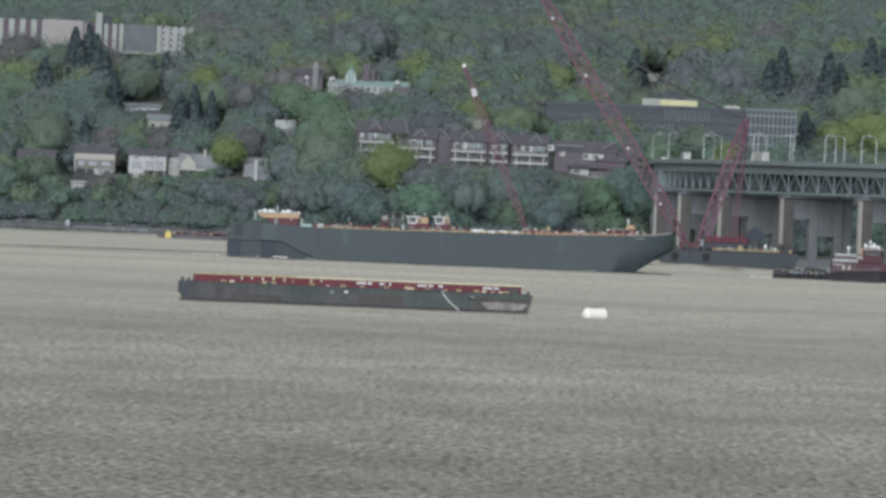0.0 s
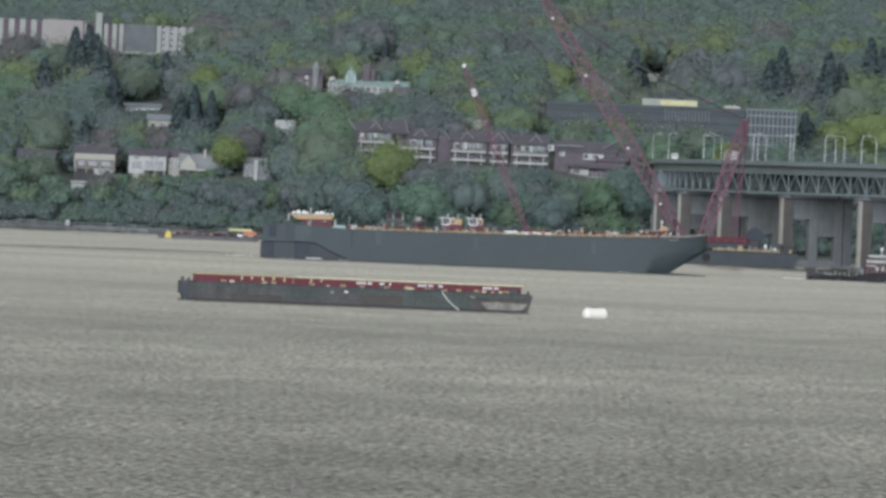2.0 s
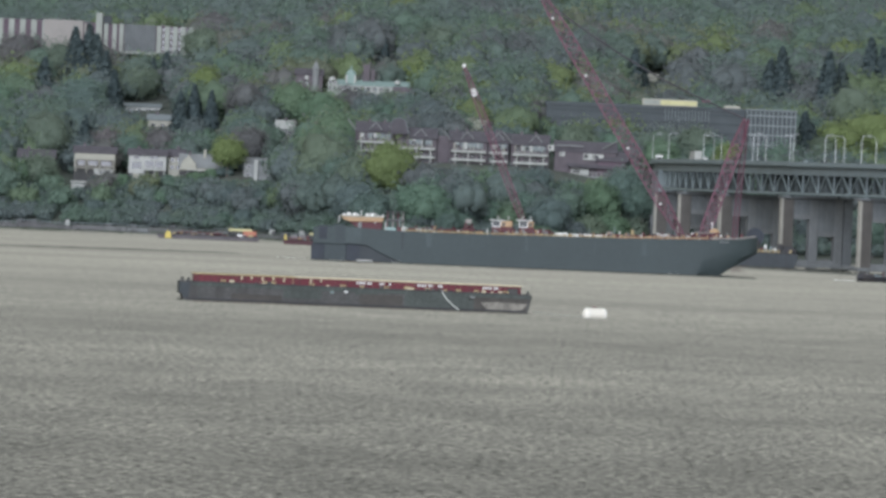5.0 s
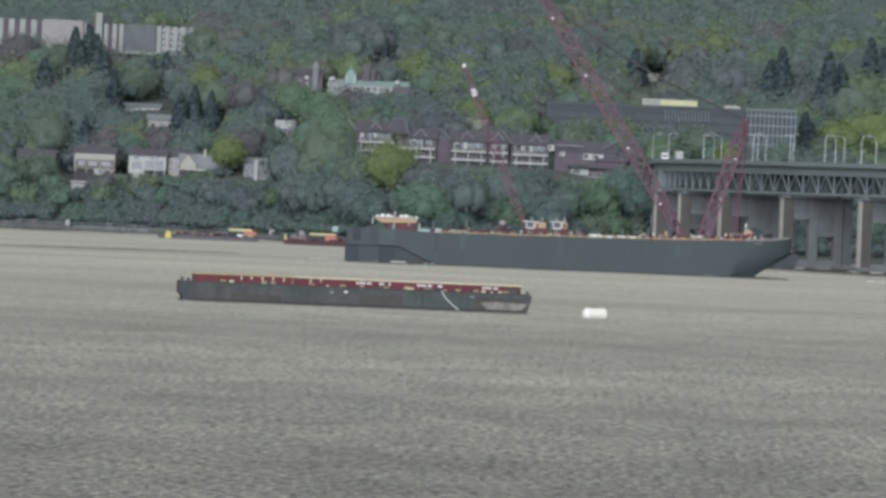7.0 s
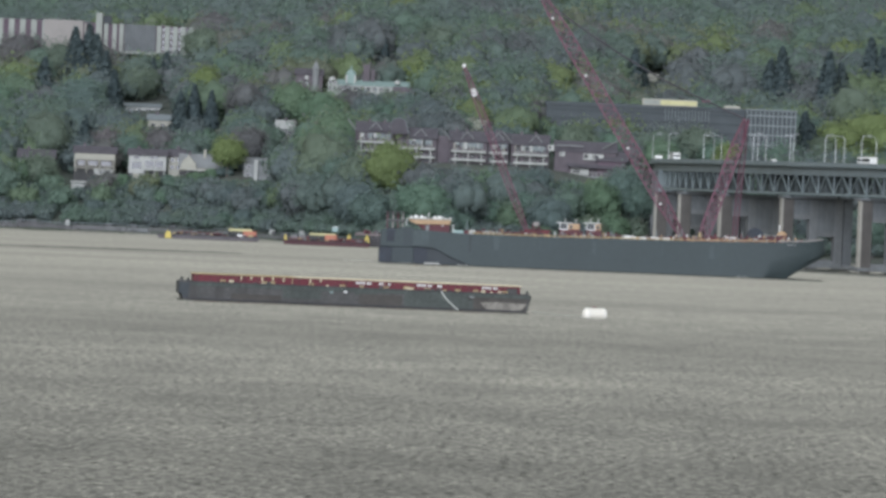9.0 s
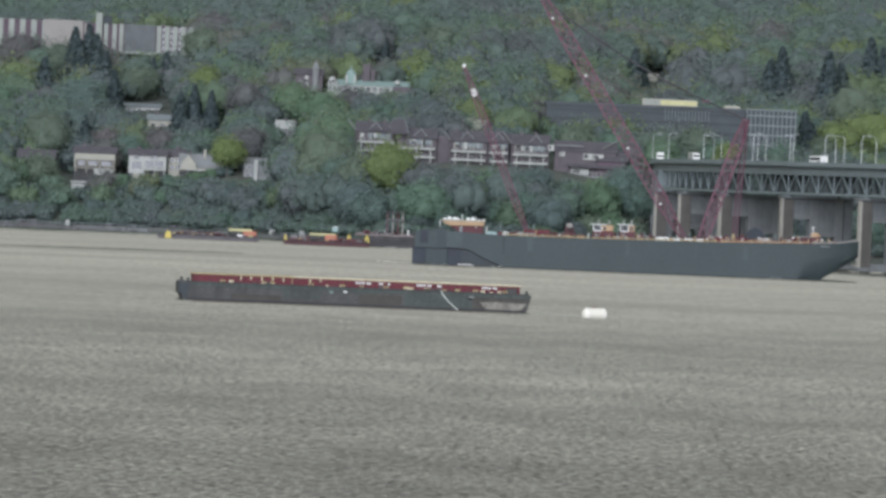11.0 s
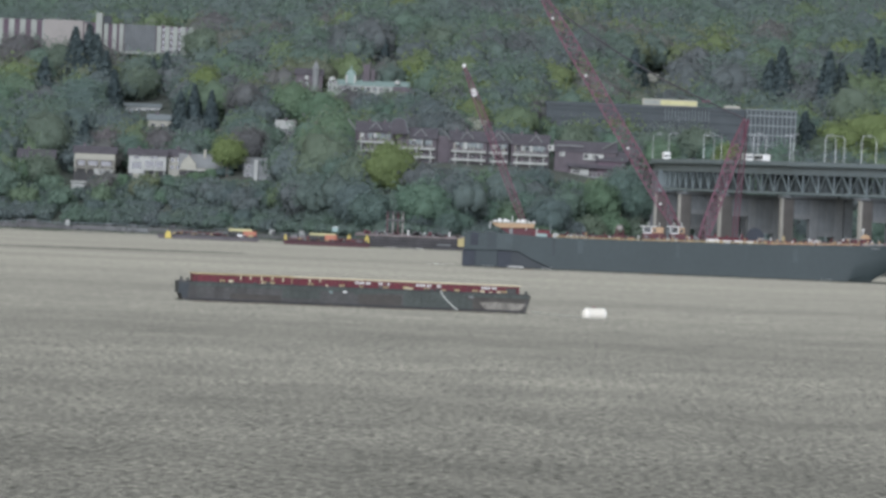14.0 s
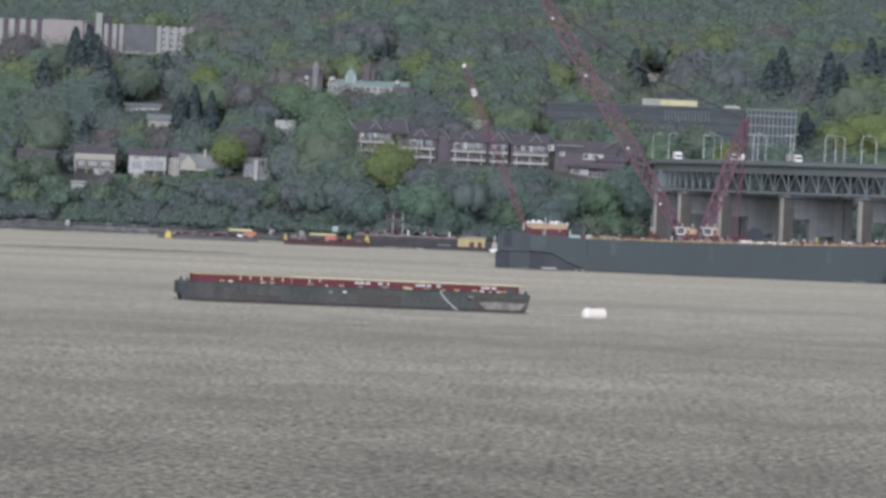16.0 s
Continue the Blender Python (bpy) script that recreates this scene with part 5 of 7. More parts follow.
def build_mansion():
    y = 3795
    b = thing("mansion", "old mansion with a green copper roof and cupola on the hill", "mansion", pose(0, y, 0))
    part("wall", boxes([(-43.5, -16, 0, 10, 50, 59.0)]), M_STRIP, b)
    bm = bmesh.new()
    gable(bm, -43.5, -16, 0, 10, 59.0, 61.3)
    part("roof", bm, M_GREENROOF, b, "green copper roof")
    windows(b, [-42.2, -40.6, -39, -36.4, -34, -31.5, -29, -26.5, -24], (54.2, 57.2), 1.2, 2.0, 0.0)
    for k, x in enumerate((-37.6, -35.2, -32.8, -30.2, -27.8, -25.2, -22.9)):
        part("white_pilaster", boxes([(x - 0.35, x + 0.35, -0.35, 0.02, 51, 58.6 - 0.5 * (k % 2))]), M_SIDING, b)
    part("cornice", boxes([(-43.6, -16, -0.45, 0.05, 58.65, 59.05)]), M_SIDING, b)
    part("side_wing", boxes([(-22, -13.5, -2, 8, 50, 59.3)]), M_BRICK, b)
    windows(b, [-20, -17.6, -15.2], (55.5,), 0.9, 1.9, -2.0)
    c = part("cupola", boxes([(-40.4, -36.7, 2, 6, 60, 63.4)]), M_GREENROOF, b, "green cupola with a white lantern")
    bm = bmesh.new()
    dome(bm, -38.5, 4, 63.3, 2.0, 1.0, 5, 10)
    rod(bm, (-38.5, 4, 65), (-38.5, 4, 66.8), 0.5, 0.2)
    part("lantern", bm, M_GREENROOF, c)
    for x in (-40.2, -36.9):
        part("corner_post", boxes([(x - 0.4, x + 0.4, 1.5, 2.2, 60, 63)]), M_SIDING, c)
    for x, z, w, m in ((-32.6, 67.5, 2.6, M_BRICK), (-30.0, 65.5, 1.4, M_BRICK)):
        part("chimney", boxes([(x - w / 2, x + w / 2, 4, 6, 58, z)]), m, b)
    bm = bmesh.new()
    dome(bm, -20.4, 1, 60.3, 1.25, 1.2, 5, 10)
    part("dormer_dome", bm, M_SIDING, b)
    bm = bmesh.new()
    dome(bm, -45.6, 1, 60.8, 1.6, 0.9, 5, 10)
    part("porch_dome", bm, M_SIDING, b)
    part("porch", boxes([(-47.4, -43.5, -1, 6, 50, 60.4)]), M_STRIP, b)
    windows(b, [-46.4, -44.7], (57.0, 59.2), 0.9, 1.5, -1.0)
    t = thing("turret_house", "old brick house with a grey turret on the hill", "house", pose(0, y + 4, 0))
    part("wall", boxes([(-60, -49.5, 0, 9, 45, 62.5)]), M_BRICK, t)
    bm = bmesh.new()
    gable(bm, -60, -49.5, 0, 9, 62.5, 65.0)
    part("roof", bm, M_SLATE, t)
    bm = bmesh.new()
    rod(bm, (-52.2, -0.3, 56), (-52.2, -0.3, 65.0), 1.3, n=10)
    rod(bm, (-52.2, -0.3, 65.0), (-52.2, -0.3, 68.2), 1.6, 0.1, n=10)
    part("turret", bm, M_CONC, t)
    windows(t, [-58, -55.5], (58.5,), 1.0, 1.8, 0.0)
    part("white_bay", boxes([(-56.4, -55.0, -0.8, 0.1, 60.8, 62.2)]), M_SIDING, t)
    sightline(-47, -13.5, y, 57.2)
    sightline(-60, -47, y, 61.5)


build_mansion()


def build_office():
    y = 3660
    b = thing("office_building", "long dark glass office building with a white-framed end wing", "office building", pose(0, y, 0))
    part("core", boxes([(36.5, 111, 0, 18, 27, 53.6)]), M_GLAZED, b, "dark glazed facade")
    part("cornice", boxes([(36, 111.2, -0.6, 18.4, 53.6, 55.0)]), M_GLAZED, b)
    for z in (41.6, 45.2, 48.8, 52.0):
        part("floor_band", boxes([(36.5, 111, -0.35, 0.05, z, z + 0.4)]), M_HULLMID, b)
    for k in range(14):
        x = 81 + 1.25 * k
        part("mullion", boxes([(x, x + 0.22, -0.6, -0.1, 49.6, 54.9)]), M_FIN, b)
    part("roof_plant", boxes([(72.4, 93, 3, 12, 54.9, 57.4)]), M_CREAM, b, "cream rooftop plant room")
    part("louvre_band", boxes([(79.2, 92.8, 2.85, 3.02, 55.3, 57.0)]), M_TARP, b, "pale yellow louvre band")
    part("louvre_band", boxes([(73.0, 78.6, 2.85, 3.02, 55.5, 57.0)]), M_STRIP, b)
    part("roof_box", boxes([(103, 109, 4, 9, 54.9, 56.0)]), M_CREAM, b)
    w = part("end_wing", boxes([(111.4, 130.2, -1.2, 17, 27, 54.6)]), M_GLAZED, b)
    for k in range(12):
        x = 111.4 + 1.66 * k
        part("fin", boxes([(x, x + 0.34, -1.9, -1.2, 37, 55)]), M_FIN, w, "pale concrete facade fin")
    for z in (38, 41.6, 45.2, 48.8, 52.4, 54.6):
        part("floor_edge", boxes([(111.2, 130.4, -1.8, -1.2, z, z + 0.5)]), M_FIN, w)
    sightline(62, 131, y, 50.0)
    sightline(36, 62, y, 51.8)
    sightline(112, 131, y, 41)


build_office()


def build_townhouse(x0, x1, z, y, lower=True, posts=3, dormer=True):
    """A row-house unit with white balconies; z is the underside of its upper balcony."""
    t = thing("townhouse", "brown brick townhouse with white balconies above the river", "townhouse", pose(0, y, 0), "townhouse row")
    part("wall", boxes([(x0, x1, 0, 11, z - 9, z + 3.6)]), M_BRICK, t)
    bm = bmesh.new()
    gable(bm, x0, x1, -0.4, 11, z + 3.6, z + 7.6, 0.4)
    part("roof", bm, M_SLATE, t, "dark shingle roof")
    for zz in ((z - 0.2, z - 3.3) if lower else (z - 0.2,)):
        wide = 0.5 if zz > z - 1 else 0.7
        bal = part("balcony", boxes([(x0 + wide, x1 - 0.4, -2.4, 0, zz - 0.25, zz)]), M_STRIP, t)
        part("balustrade", boxes([(x0 + wide, x1 - 0.4, -2.5, -2.35, zz, zz + 0.6)]), M_SIDING, bal)
    n = posts
    for k in range(n):
        x = x0 + 2.0 + (x1 - x0 - 4) * k / max(1, n - 1)
        part("post", boxes([(x - 0.17, x + 0.17, -2.3, -1.95, z - 9, z)]), M_SIDING, t)
    xs = [x0 + 2.4 + (x1 - x0 - 4.6) * k / 3 for k in range(4)]
    windows(t, xs, (z + 1.2,), 1.5, 2.0, 0.0)
    windows(t, xs, (z - 2.9,), 1.6, 1.9, 0.0)
    if dormer:
        xm = x0 + (x1 - x0) * 0.3
        d = part("white_bay", boxes([(xm, x1 - 1.6, -0.7, 0.2, z + 1.5, z + 3.2)]), M_FIN, t)
        part("bay_window", boxes([(xm + 1.0, xm + 2.4, -0.8, -0.68, z + 1.6, z + 2.9)]), M_GLASS, d)
    part("fire_wall", boxes([(x0 - 0.2, x0 + 0.25, -0.9, 11.2, z - 6, z + 4.2)]), M_BRICK, t)
    bm = bmesh.new()
    beam(bm, (x0, -0.7, z + 4.1), (x0 - 3.2, 5.4, z + 8.0), 0.35, 0.35)
    part("verge", bm, M_CONC, t, "pale roof verge")
    rnd = random.Random(int(x0 * 7))
    for k in range(5):
        x = rnd.uniform(x0 + 1, x1 - 1)
        part("trim_post", boxes([(x, x + 0.22, -0.75, -0.55, z + 0.1, z + rnd.uniform(2.2, 3.6))]), M_CREAM, t)
    xm = x0 + (x1 - x0) * rnd.uniform(0.45, 0.7)
    bm = bmesh.new()
    for a, c in (((xm - 2.4, z + 4.6), (xm, z + 7.4)), ((xm, z + 7.4), (xm + 2.4, z + 4.6))):
        beam(bm, (a[0], 0.4, a[1]), (c[0], 0.4, c[1]), 0.3, 0.35)
    part("gable_trim", bm, M_CONC, t, "pale gable trim")
    bm = bmesh.new()
    prism(bm, [(xm - 2.3, z + 4.5), (xm + 2.3, z + 4.5), (xm, z + 7.3)], 0.5, 5.0)
    part("roof_gable", bm, M_SLATE, t)
    for k in range(2):
        x = rnd.uniform(x0 + 1, x1 - 2)
        part("chimney", boxes([(x, x + 0.9, 4.5, 5.5, z + 6, z + 8.6)]), M_BRICK, t)
    for k in range(6):
        x = rnd.uniform(x0 + 0.5, x1 - 1.5)
        part("white_trim", boxes([(x, x + rnd.uniform(0.5, 1.3), -0.95, -0.78, z + 0.7 + 2.4 * rnd.random(), z + 3.3)]), M_FIN if k % 2 else M_SIDING, t)
    sightline(x0, x1, y, z - 5.5)
    return t


for _a in ((-33.6, -19.2, 36.6, 3596, True, 3), (-18.4, -4.0, 34.9, 3590, True, 3), (1.0, 14.6, 34.5, 3590, True, 3), (15.0, 22.6, 34.4, 3592, True, 2), (23.6, 37.4, 34.2, 3590, True, 3)):
    UNIT = build_townhouse(*_a)
    if _a[0] == -18.4:
        part("link_wall", boxes([(-3.9, 0.7, 2, 9, 24, 39.9)]), M_BRICK, UNIT, "plain brown brick link wall")
        _bm = bmesh.new()
        _p = [(-18.1 - 2.8 * math.cos(math.pi * k / 7), -1.2, 43.6 + 2.2 * math.sin(math.pi * k / 7)) for k in range(8)] + [(-14.2, -1.2, 39.9)]
        for _u, _v in zip(_p, _p[1:]):
            rod(_bm, _u, _v, 0.16, n=6)
        part("curved_bargeboard", _bm, M_FIN, UNIT, "pale curved bargeboard")
        _bm = bmesh.new()
        prism(_bm, [(p[0], p[2]) for p in _p] + [(-20.9, 39.9)], -1.1, 4.0)
        part("front_gable", _bm, M_SLATE, UNIT)


def build_low_blocks():
    b = thing("row_house", "low brown row house with pale bay windows", "house", pose(0, 3586, 0), "townhouse row")
    part("wall", boxes([(39.5, 62, 0, 10, 25, 36.0)]), M_BRICK, b)
    bm = bmesh.new()
    gable(bm, 39.5, 62, 0, 10, 36.0, 40.0)
    part("roof", bm, M_SLATE, b)
    for x0, x1, z0, z1 in ((41.3, 43.2, 34.2, 35.8), (50.0, 53.4, 33.2, 35.6), (53.7, 57.4, 33.2, 35.4), (45.8, 52.2, 27.6, 29.9), (37.0, 39.2, 36.0, 38.2)):
        w = part("bay", boxes([(x0, x1, -0.8, 0, z0, z1)]), M_SIDING, b)
        part("pane", boxes([(x0 + 0.3, (x0 + x1) / 2, -0.86, -0.8, z0 + 0.6, z1 - 0.4)]), M_GLASS, w)
    bm = bmesh.new()
    beam(bm, (40, -0.8, 38.2), (50, -0.8, 38.2), 0.3, 0.4)
    beam(bm, (57, -0.8, 37.5), (63, 5, 41), 0.4, 0.4)
    beam(bm, (46, -1.4, 27.0), (60, -1.4, 26.4), 0.4, 0.5)
    part("pale_trim", bm, M_CONC, b)
    bm = bmesh.new()
    prism(bm, [(44, 31.9), (63, 31.2), (62, 30.0), (44.5, 30.6)], -3.2, 0.2)
    part("lower_roof", bm, M_SLATE, b, "dark lower roof")
    bm = bmesh.new()
    gable(bm, 55, 66, -1.5, 6, 33.0, 36.6)
    part("side_roof", bm, M_SLATE, b)
    part("side_wall", boxes([(55.4, 65.6, -1.2, 6, 25, 33.0)]), M_DIMBRICK, b)
    ter = part("terrace", boxes([(45.5, 58.5, -3.0, 0.2, 26.6, 27.4)]), M_CONC, b, "pale terrace with white railings")
    for k in range(9):
        x = 45.7 + 1.55 * k
        part("rail_post", boxes([(x, x + 0.16, -3.0, -2.85, 27.4, 28.5)]), M_SIDING, ter)
    part("rail", boxes([(45.6, 58.4, -3.0, -2.86, 28.5, 28.65)]), M_SIDING, ter)
    # the terrace's shadow, put in as a dark-coloured wall
    part("shadowed_wall", boxes([(44.5, 60, -1.6, 0.1, 20, 26.6)]), M_TIMBER, ter)
    sightline(39.5, 60, 3586, 26.0)


build_low_blocks()


def build_house(x0, x1, z0, ze, zr, y, wall, roof, label, rows, panes, bays=(), porch=None, sink=6.0):
    h = thing("house", label, "house", pose(0, y, 0), "houses on the bank")
    part("wall", boxes([(x0, x1, 0, 9, z0 - sink, ze)]), wall, h)
    bm = bmesh.new()
    gable(bm, x0, x1, 0, 9, ze, zr, 0.6)
    part("roof", bm, roof, h)
    windows(h, panes, rows, 1.5, 1.4, 0.0)
    for bx0, bx1, bz0, bz1 in bays:
        part("bay", boxes([(bx0, bx1, -1.4, 0, bz0, bz1)]), M_SIDING, h, bevel=0.05)
    if porch:
        part("porch_roof", boxes([(porch[0], porch[1], -2.6, 0, porch[2], porch[2] + 0.3)]), M_SIDING, h)
        for k in range(4):
            x = porch[0] + 0.3 + (porch[1] - porch[0] - 0.8) * k / 3
            part("porch_post", boxes([(x, x + 0.25, -2.5, -2.2, porch[2] - 2.9, porch[2])]), M_SIDING, h)
    if zr - ze > 2:
        part("chimney", boxes([(x0 + 3, x0 + 4, 4, 5.2, ze, zr + 1.0)]), M_BRICK, h)
    sightline(x0, x1, y, z0 + 0.3)
    return h


HOUSE_A = build_house(-138.9, -123.6, 21.0, 28.2, 31.0, 3650, M_CREAM, M_SLATE, "cream two-storey house with a dark roof near the shore", (), ())
part("clapboard", boxes([(-138.2, -124.0, -0.5, 0.05, 25.9, 28.1)]), M_CREAM, HOUSE_A, "cream clapboard upper storey")
part("veranda", boxes([(-138.6, -123.7, -0.25, 0.05, 22.9, 25.85)]), M_PIERBROWN, HOUSE_A, "dim veranda storey")
for _x, _w in ((-137.6, 2.6), (-133.6, 3.4), (-128.9, 3.8)):
    part("window_band", boxes([(_x, _x + _w, -0.35, -0.2, 23.5, 25.4)]), M_GLASS, HOUSE_A)
for _x in (-138.4, -134.4, -129.5, -124.3):
    part("veranda_post", boxes([(_x, _x + 0.3, -1.7, -1.4, 21.0, 25.9)]), M_CREAM, HOUSE_A)
part("balcony", boxes([(-138.4, -124.0, -1.7, 0.0, 22.6, 22.9)]), M_CREAM, HOUSE_A)
part("balcony_rail", boxes([(-138.4, -124.0, -1.7, -1.55, 23.6, 23.8)]), M_CREAM, HOUSE_A)
part("dark_basement", boxes([(-139.0, -123.5, -0.2, 0.05, 14, 22.55)]), M_TIMBER, HOUSE_A)
part("lower_wall", boxes([(-131.4, -124.4, -1.3, -0.2, 20.4, 22.5)]), M_SIDING, HOUSE_A, "white lower storey")
part("lower_window", boxes([(-129.8, -128.4, -1.4, -1.3, 20.9, 22.0)]), M_GLASS, HOUSE_A)
part("lower_window", boxes([(-127.2, -125.6, -1.4, -1.3, 20.9, 22.0)]), M_GLASS, HOUSE_A)
HOUSE_B = build_house(-118.6, -104.6, 21.0, 28.2, 30.8, 3650, M_SIDING, M_SLATE, "white house with large balcony windows near the shore", (), ())
for _x0, _x1, _z0, _z1 in ((-117.4, -113.8, 23.2, 25.9), (-112.4, -109.2, 23.6, 26.5), (-108.8, -105.6, 23.6, 26.5), (-110.8, -107.6, 27.2, 28.0), (-116.8, -114.6, 27.0, 27.9)):
    part("picture_window", boxes([(_x0, _x1, -0.12, 0.05, _z0, _z1)]), M_GLASS, HOUSE_B)
part("balcony", boxes([(-113.2, -105.2, -2.0, 0.0, 22.8, 23.1)]), M_SIDING, HOUSE_B)
part("balcony_rail", boxes([(-113.2, -105.2, -2.0, -1.85, 23.9, 24.15)]), M_SIDING, HOUSE_B)
# flat dark panel painted for the shade inside the carport
part("carport_shade", boxes([(-112.6, -104.5, -0.4, 0.05, 13.0, 22.8)]), M_TIMBER, HOUSE_B)
part("dark_basement", boxes([(-118.7, -112.7, -0.3, 0.05, 13.0, 21.5)]), M_TIMBER, HOUSE_B)
for _x in (-113.0, -108.9, -105.4):
    part("carport_post", boxes([(_x, _x + 0.35, -1.9, -1.6, 18.5, 22.9)]), M_SIDING, HOUSE_B)
part("white_ramp", boxes([(-116.8, -113.6, -2.4, -2.0, 18.6, 21.4)]), M_CREAM, HOUSE_B)
HOUSE_C = build_house(-104.0, -98.0, 22.5, 28.2, 31.2, 3655, M_CREAM, M_SLATE, "small white house with a dark roof near the shore", (23.6, 26.4), (-102.5, -100.2))
HOUSE_D = build_house(-99.2, -83.4, 20.5, 24.4, 29.6, 3640, M_CREAM, M_CONC, "pale cottage with a broad light grey roof", (21.4,), (-85.6,), (), (-96.4, -84.0, 23.4))
# shade behind the porch posts, as a flat dark panel
part("porch_shade", boxes([(-99.3, -83.3, -0.3, 0.05, 13, 23.3)]), M_TIMBER, HOUSE_D)
_bm = bmesh.new()
prism(_bm, [(-99.2, 23.6), (-92.8, 23.6), (-93.4, 26.2), (-96.0, 29.0), (-98.6, 26.2)], -1.4, 3.0)
part("front_gable", _bm, M_CREAM, HOUSE_D, "pale front gable")
part("chimney", boxes([(-90.6, -89.6, 3, 4.2, 27, 31.4)]), M_CREAM, HOUSE_D)
HOUSE_E = build_house(-75.2, -63.4, 20.2, 27.4, 29.2, 3630, M_CONC, M_CONC, "grey house with a white chimney wall near the shore", (22.0, 24.9), (-73.4, -65.5), ((-71.3, -69.9, 19.5, 28.3),))
build_house(-65.6, -58.9, 36.6, 40.8, 44.2, 3740, M_CONC, M_SIDING, "small house with a pale roof among trees", (38.5,), (-63.5, -60.5))
build_house(-128.2, -114.2, 44.9, 47.8, 49.4, 3870, M_SIDING, M_FIN, "pale house half hidden by trees on the slope", (45.8,), (-126, -122.4, -118.8, -116))
build_house(-117.4, -105.8, 38.9, 42.6, 45.0, 3825, M_CREAM, M_FIN, "cream house half hidden by trees on the slope", (39.8,), (-115.4, -111.6, -108.2))
build_house(-93.3, -85.2, 37.8, 40.1, 41.7, 3790, M_CREAM, M_SLATE, "small pale house among trees on the slope", (38.6,), (-91, -87.2))
build_house(-160, -146.6, 20.5, 25.5, 29.0, 3655, M_CONC, M_SLATE, "grey house with a dark roof near the shore", (21.8,), (-157, -152, -148.5))
build_house(78.0, 82.6, 66.5, 68.2, 69.8, 3900, M_CREAM, M_CREAM, "small pale house high on the wooded hill", (), (), sink=3)
build_house(151, 163, 42.5, 46.0, 48.8, 3790, M_CONC, M_SLATE, "grey house behind the bridge", (), ())
build_house(-139.2, -134.1, 15.4, 17.0, 17.9, 3638, M_SIDING, M_SIDING, "small white boathouse on the bank", (), (), sink=3.5)


# ---- shore: rocks, quay, work barges ----
def build_rocks():
    rnd = random.Random(12)
    base = bmesh.new()
    bmesh.ops.create_icosphere(base, subdivisions=1, radius=1)
    meshes = []
    for k in range(5):
        bm = base.copy()
        for v in bm.verts:
            v.co = Vector((v.co.x * rnd.uniform(0.7, 1.3), v.co.y * rnd.uniform(0.7, 1.2), v.co.z * rnd.uniform(0.5, 0.9)))
        meshes.append(finish(bm, "rock", M_ROCK))
    base.free()
    for k in range(190):
        x = rnd.uniform(-190, -18) if k < 140 else rnd.uniform(15, 170)
        y = lerp(SHORE, x) + rnd.uniform(-3, 8)
        s = rnd.uniform(0.5, 1.7)
        ob = new("rock", meshes[k % 5])
        ob.matrix_basis = Matrix.Translation((x, y, max(0.0, ground_z(x, y)) + 0.1)) @ pose(0, 0, 0, 0, 0, rnd.uniform(0, 360)) @ Matrix.Diagonal((s * 1.4, s, s, 1))
        tagged(ob, "dark grey boulder at the waterline", "rock", "shore rocks")


build_rocks()


def build_seawall():
    """A low stone wall along the railway on the bank, in uneven lengths, with a ballast ledge and a guard rail above."""
    w = thing("seawall", "grey stone seawall along the foot of the wooded bank", "wall", kind="structure")
    rnd = random.Random(44)
    x = -196.0
    while x < -40:
        l = rnd.uniform(5, 11)
        h = rnd.uniform(1.1, 1.9)
        y0, y1 = lerp(SHORE, x) + 1.0, lerp(SHORE, x + l) + 1.0
        bm = bmesh.new()
        v = [bm.verts.new((xx, yy + d, z)) for xx, yy in ((x, y0), (x + l - 0.15, y1)) for d, z in ((-1.6, -1.0), (-0.2, h), (1.6, h), (1.6, -1.0))]
        for i in range(4):
            bm.faces.new((v[i], v[(i + 1) % 4], v[4 + (i + 1) % 4], v[4 + i]))
        bm.faces.new(v[:4])
        bm.faces.new(v[4:][::-1])
        part("wall_length", bm, rnd.choice((M_ROCK, M_ROCK, M_SEAWALL, M_SEAWALL, M_PIERCOL)), w)
        if rnd.random() < 0.75:
            bm = bmesh.new()
            beam(bm, (x, y0 + 1.0, h + 0.9), (x + l - 0.4, y1 + 1.0, h + 0.9), 0.1, 0.22)
            for k in range(4):
                u = k / 3.2
                rod(bm, (x + l * u, y0 + (y1 - y0) * u + 1.0, h - 0.2), (x + l * u, y0 + (y1 - y0) * u + 1.0, h + 1.0), 0.07, n=5)
            part("guard_rail", bm, M_BRIDGE, w)
        x += l
    for x0, sz in ((-62.5, 2.2), (-51.5, 1.8), (-139, 1.6)):
        c = thing("trackside_cabinet", "small pale equipment cabinet beside the seawall", "cabinet", pose(x0, lerp(SHORE, x0) + 4.5, ground_z(x0, lerp(SHORE, x0) + 4.5) - 0.2), "trackside cabinets")
        part("body", boxes([(0, sz, -0.8, 0.8, 0, 2.1)]), M_SIDING, c, bevel=0.06)
        part("roof", boxes([(-0.15, sz + 0.15, -0.95, 0.95, 2.1, 2.3)]), M_CONC, c)


build_seawall()


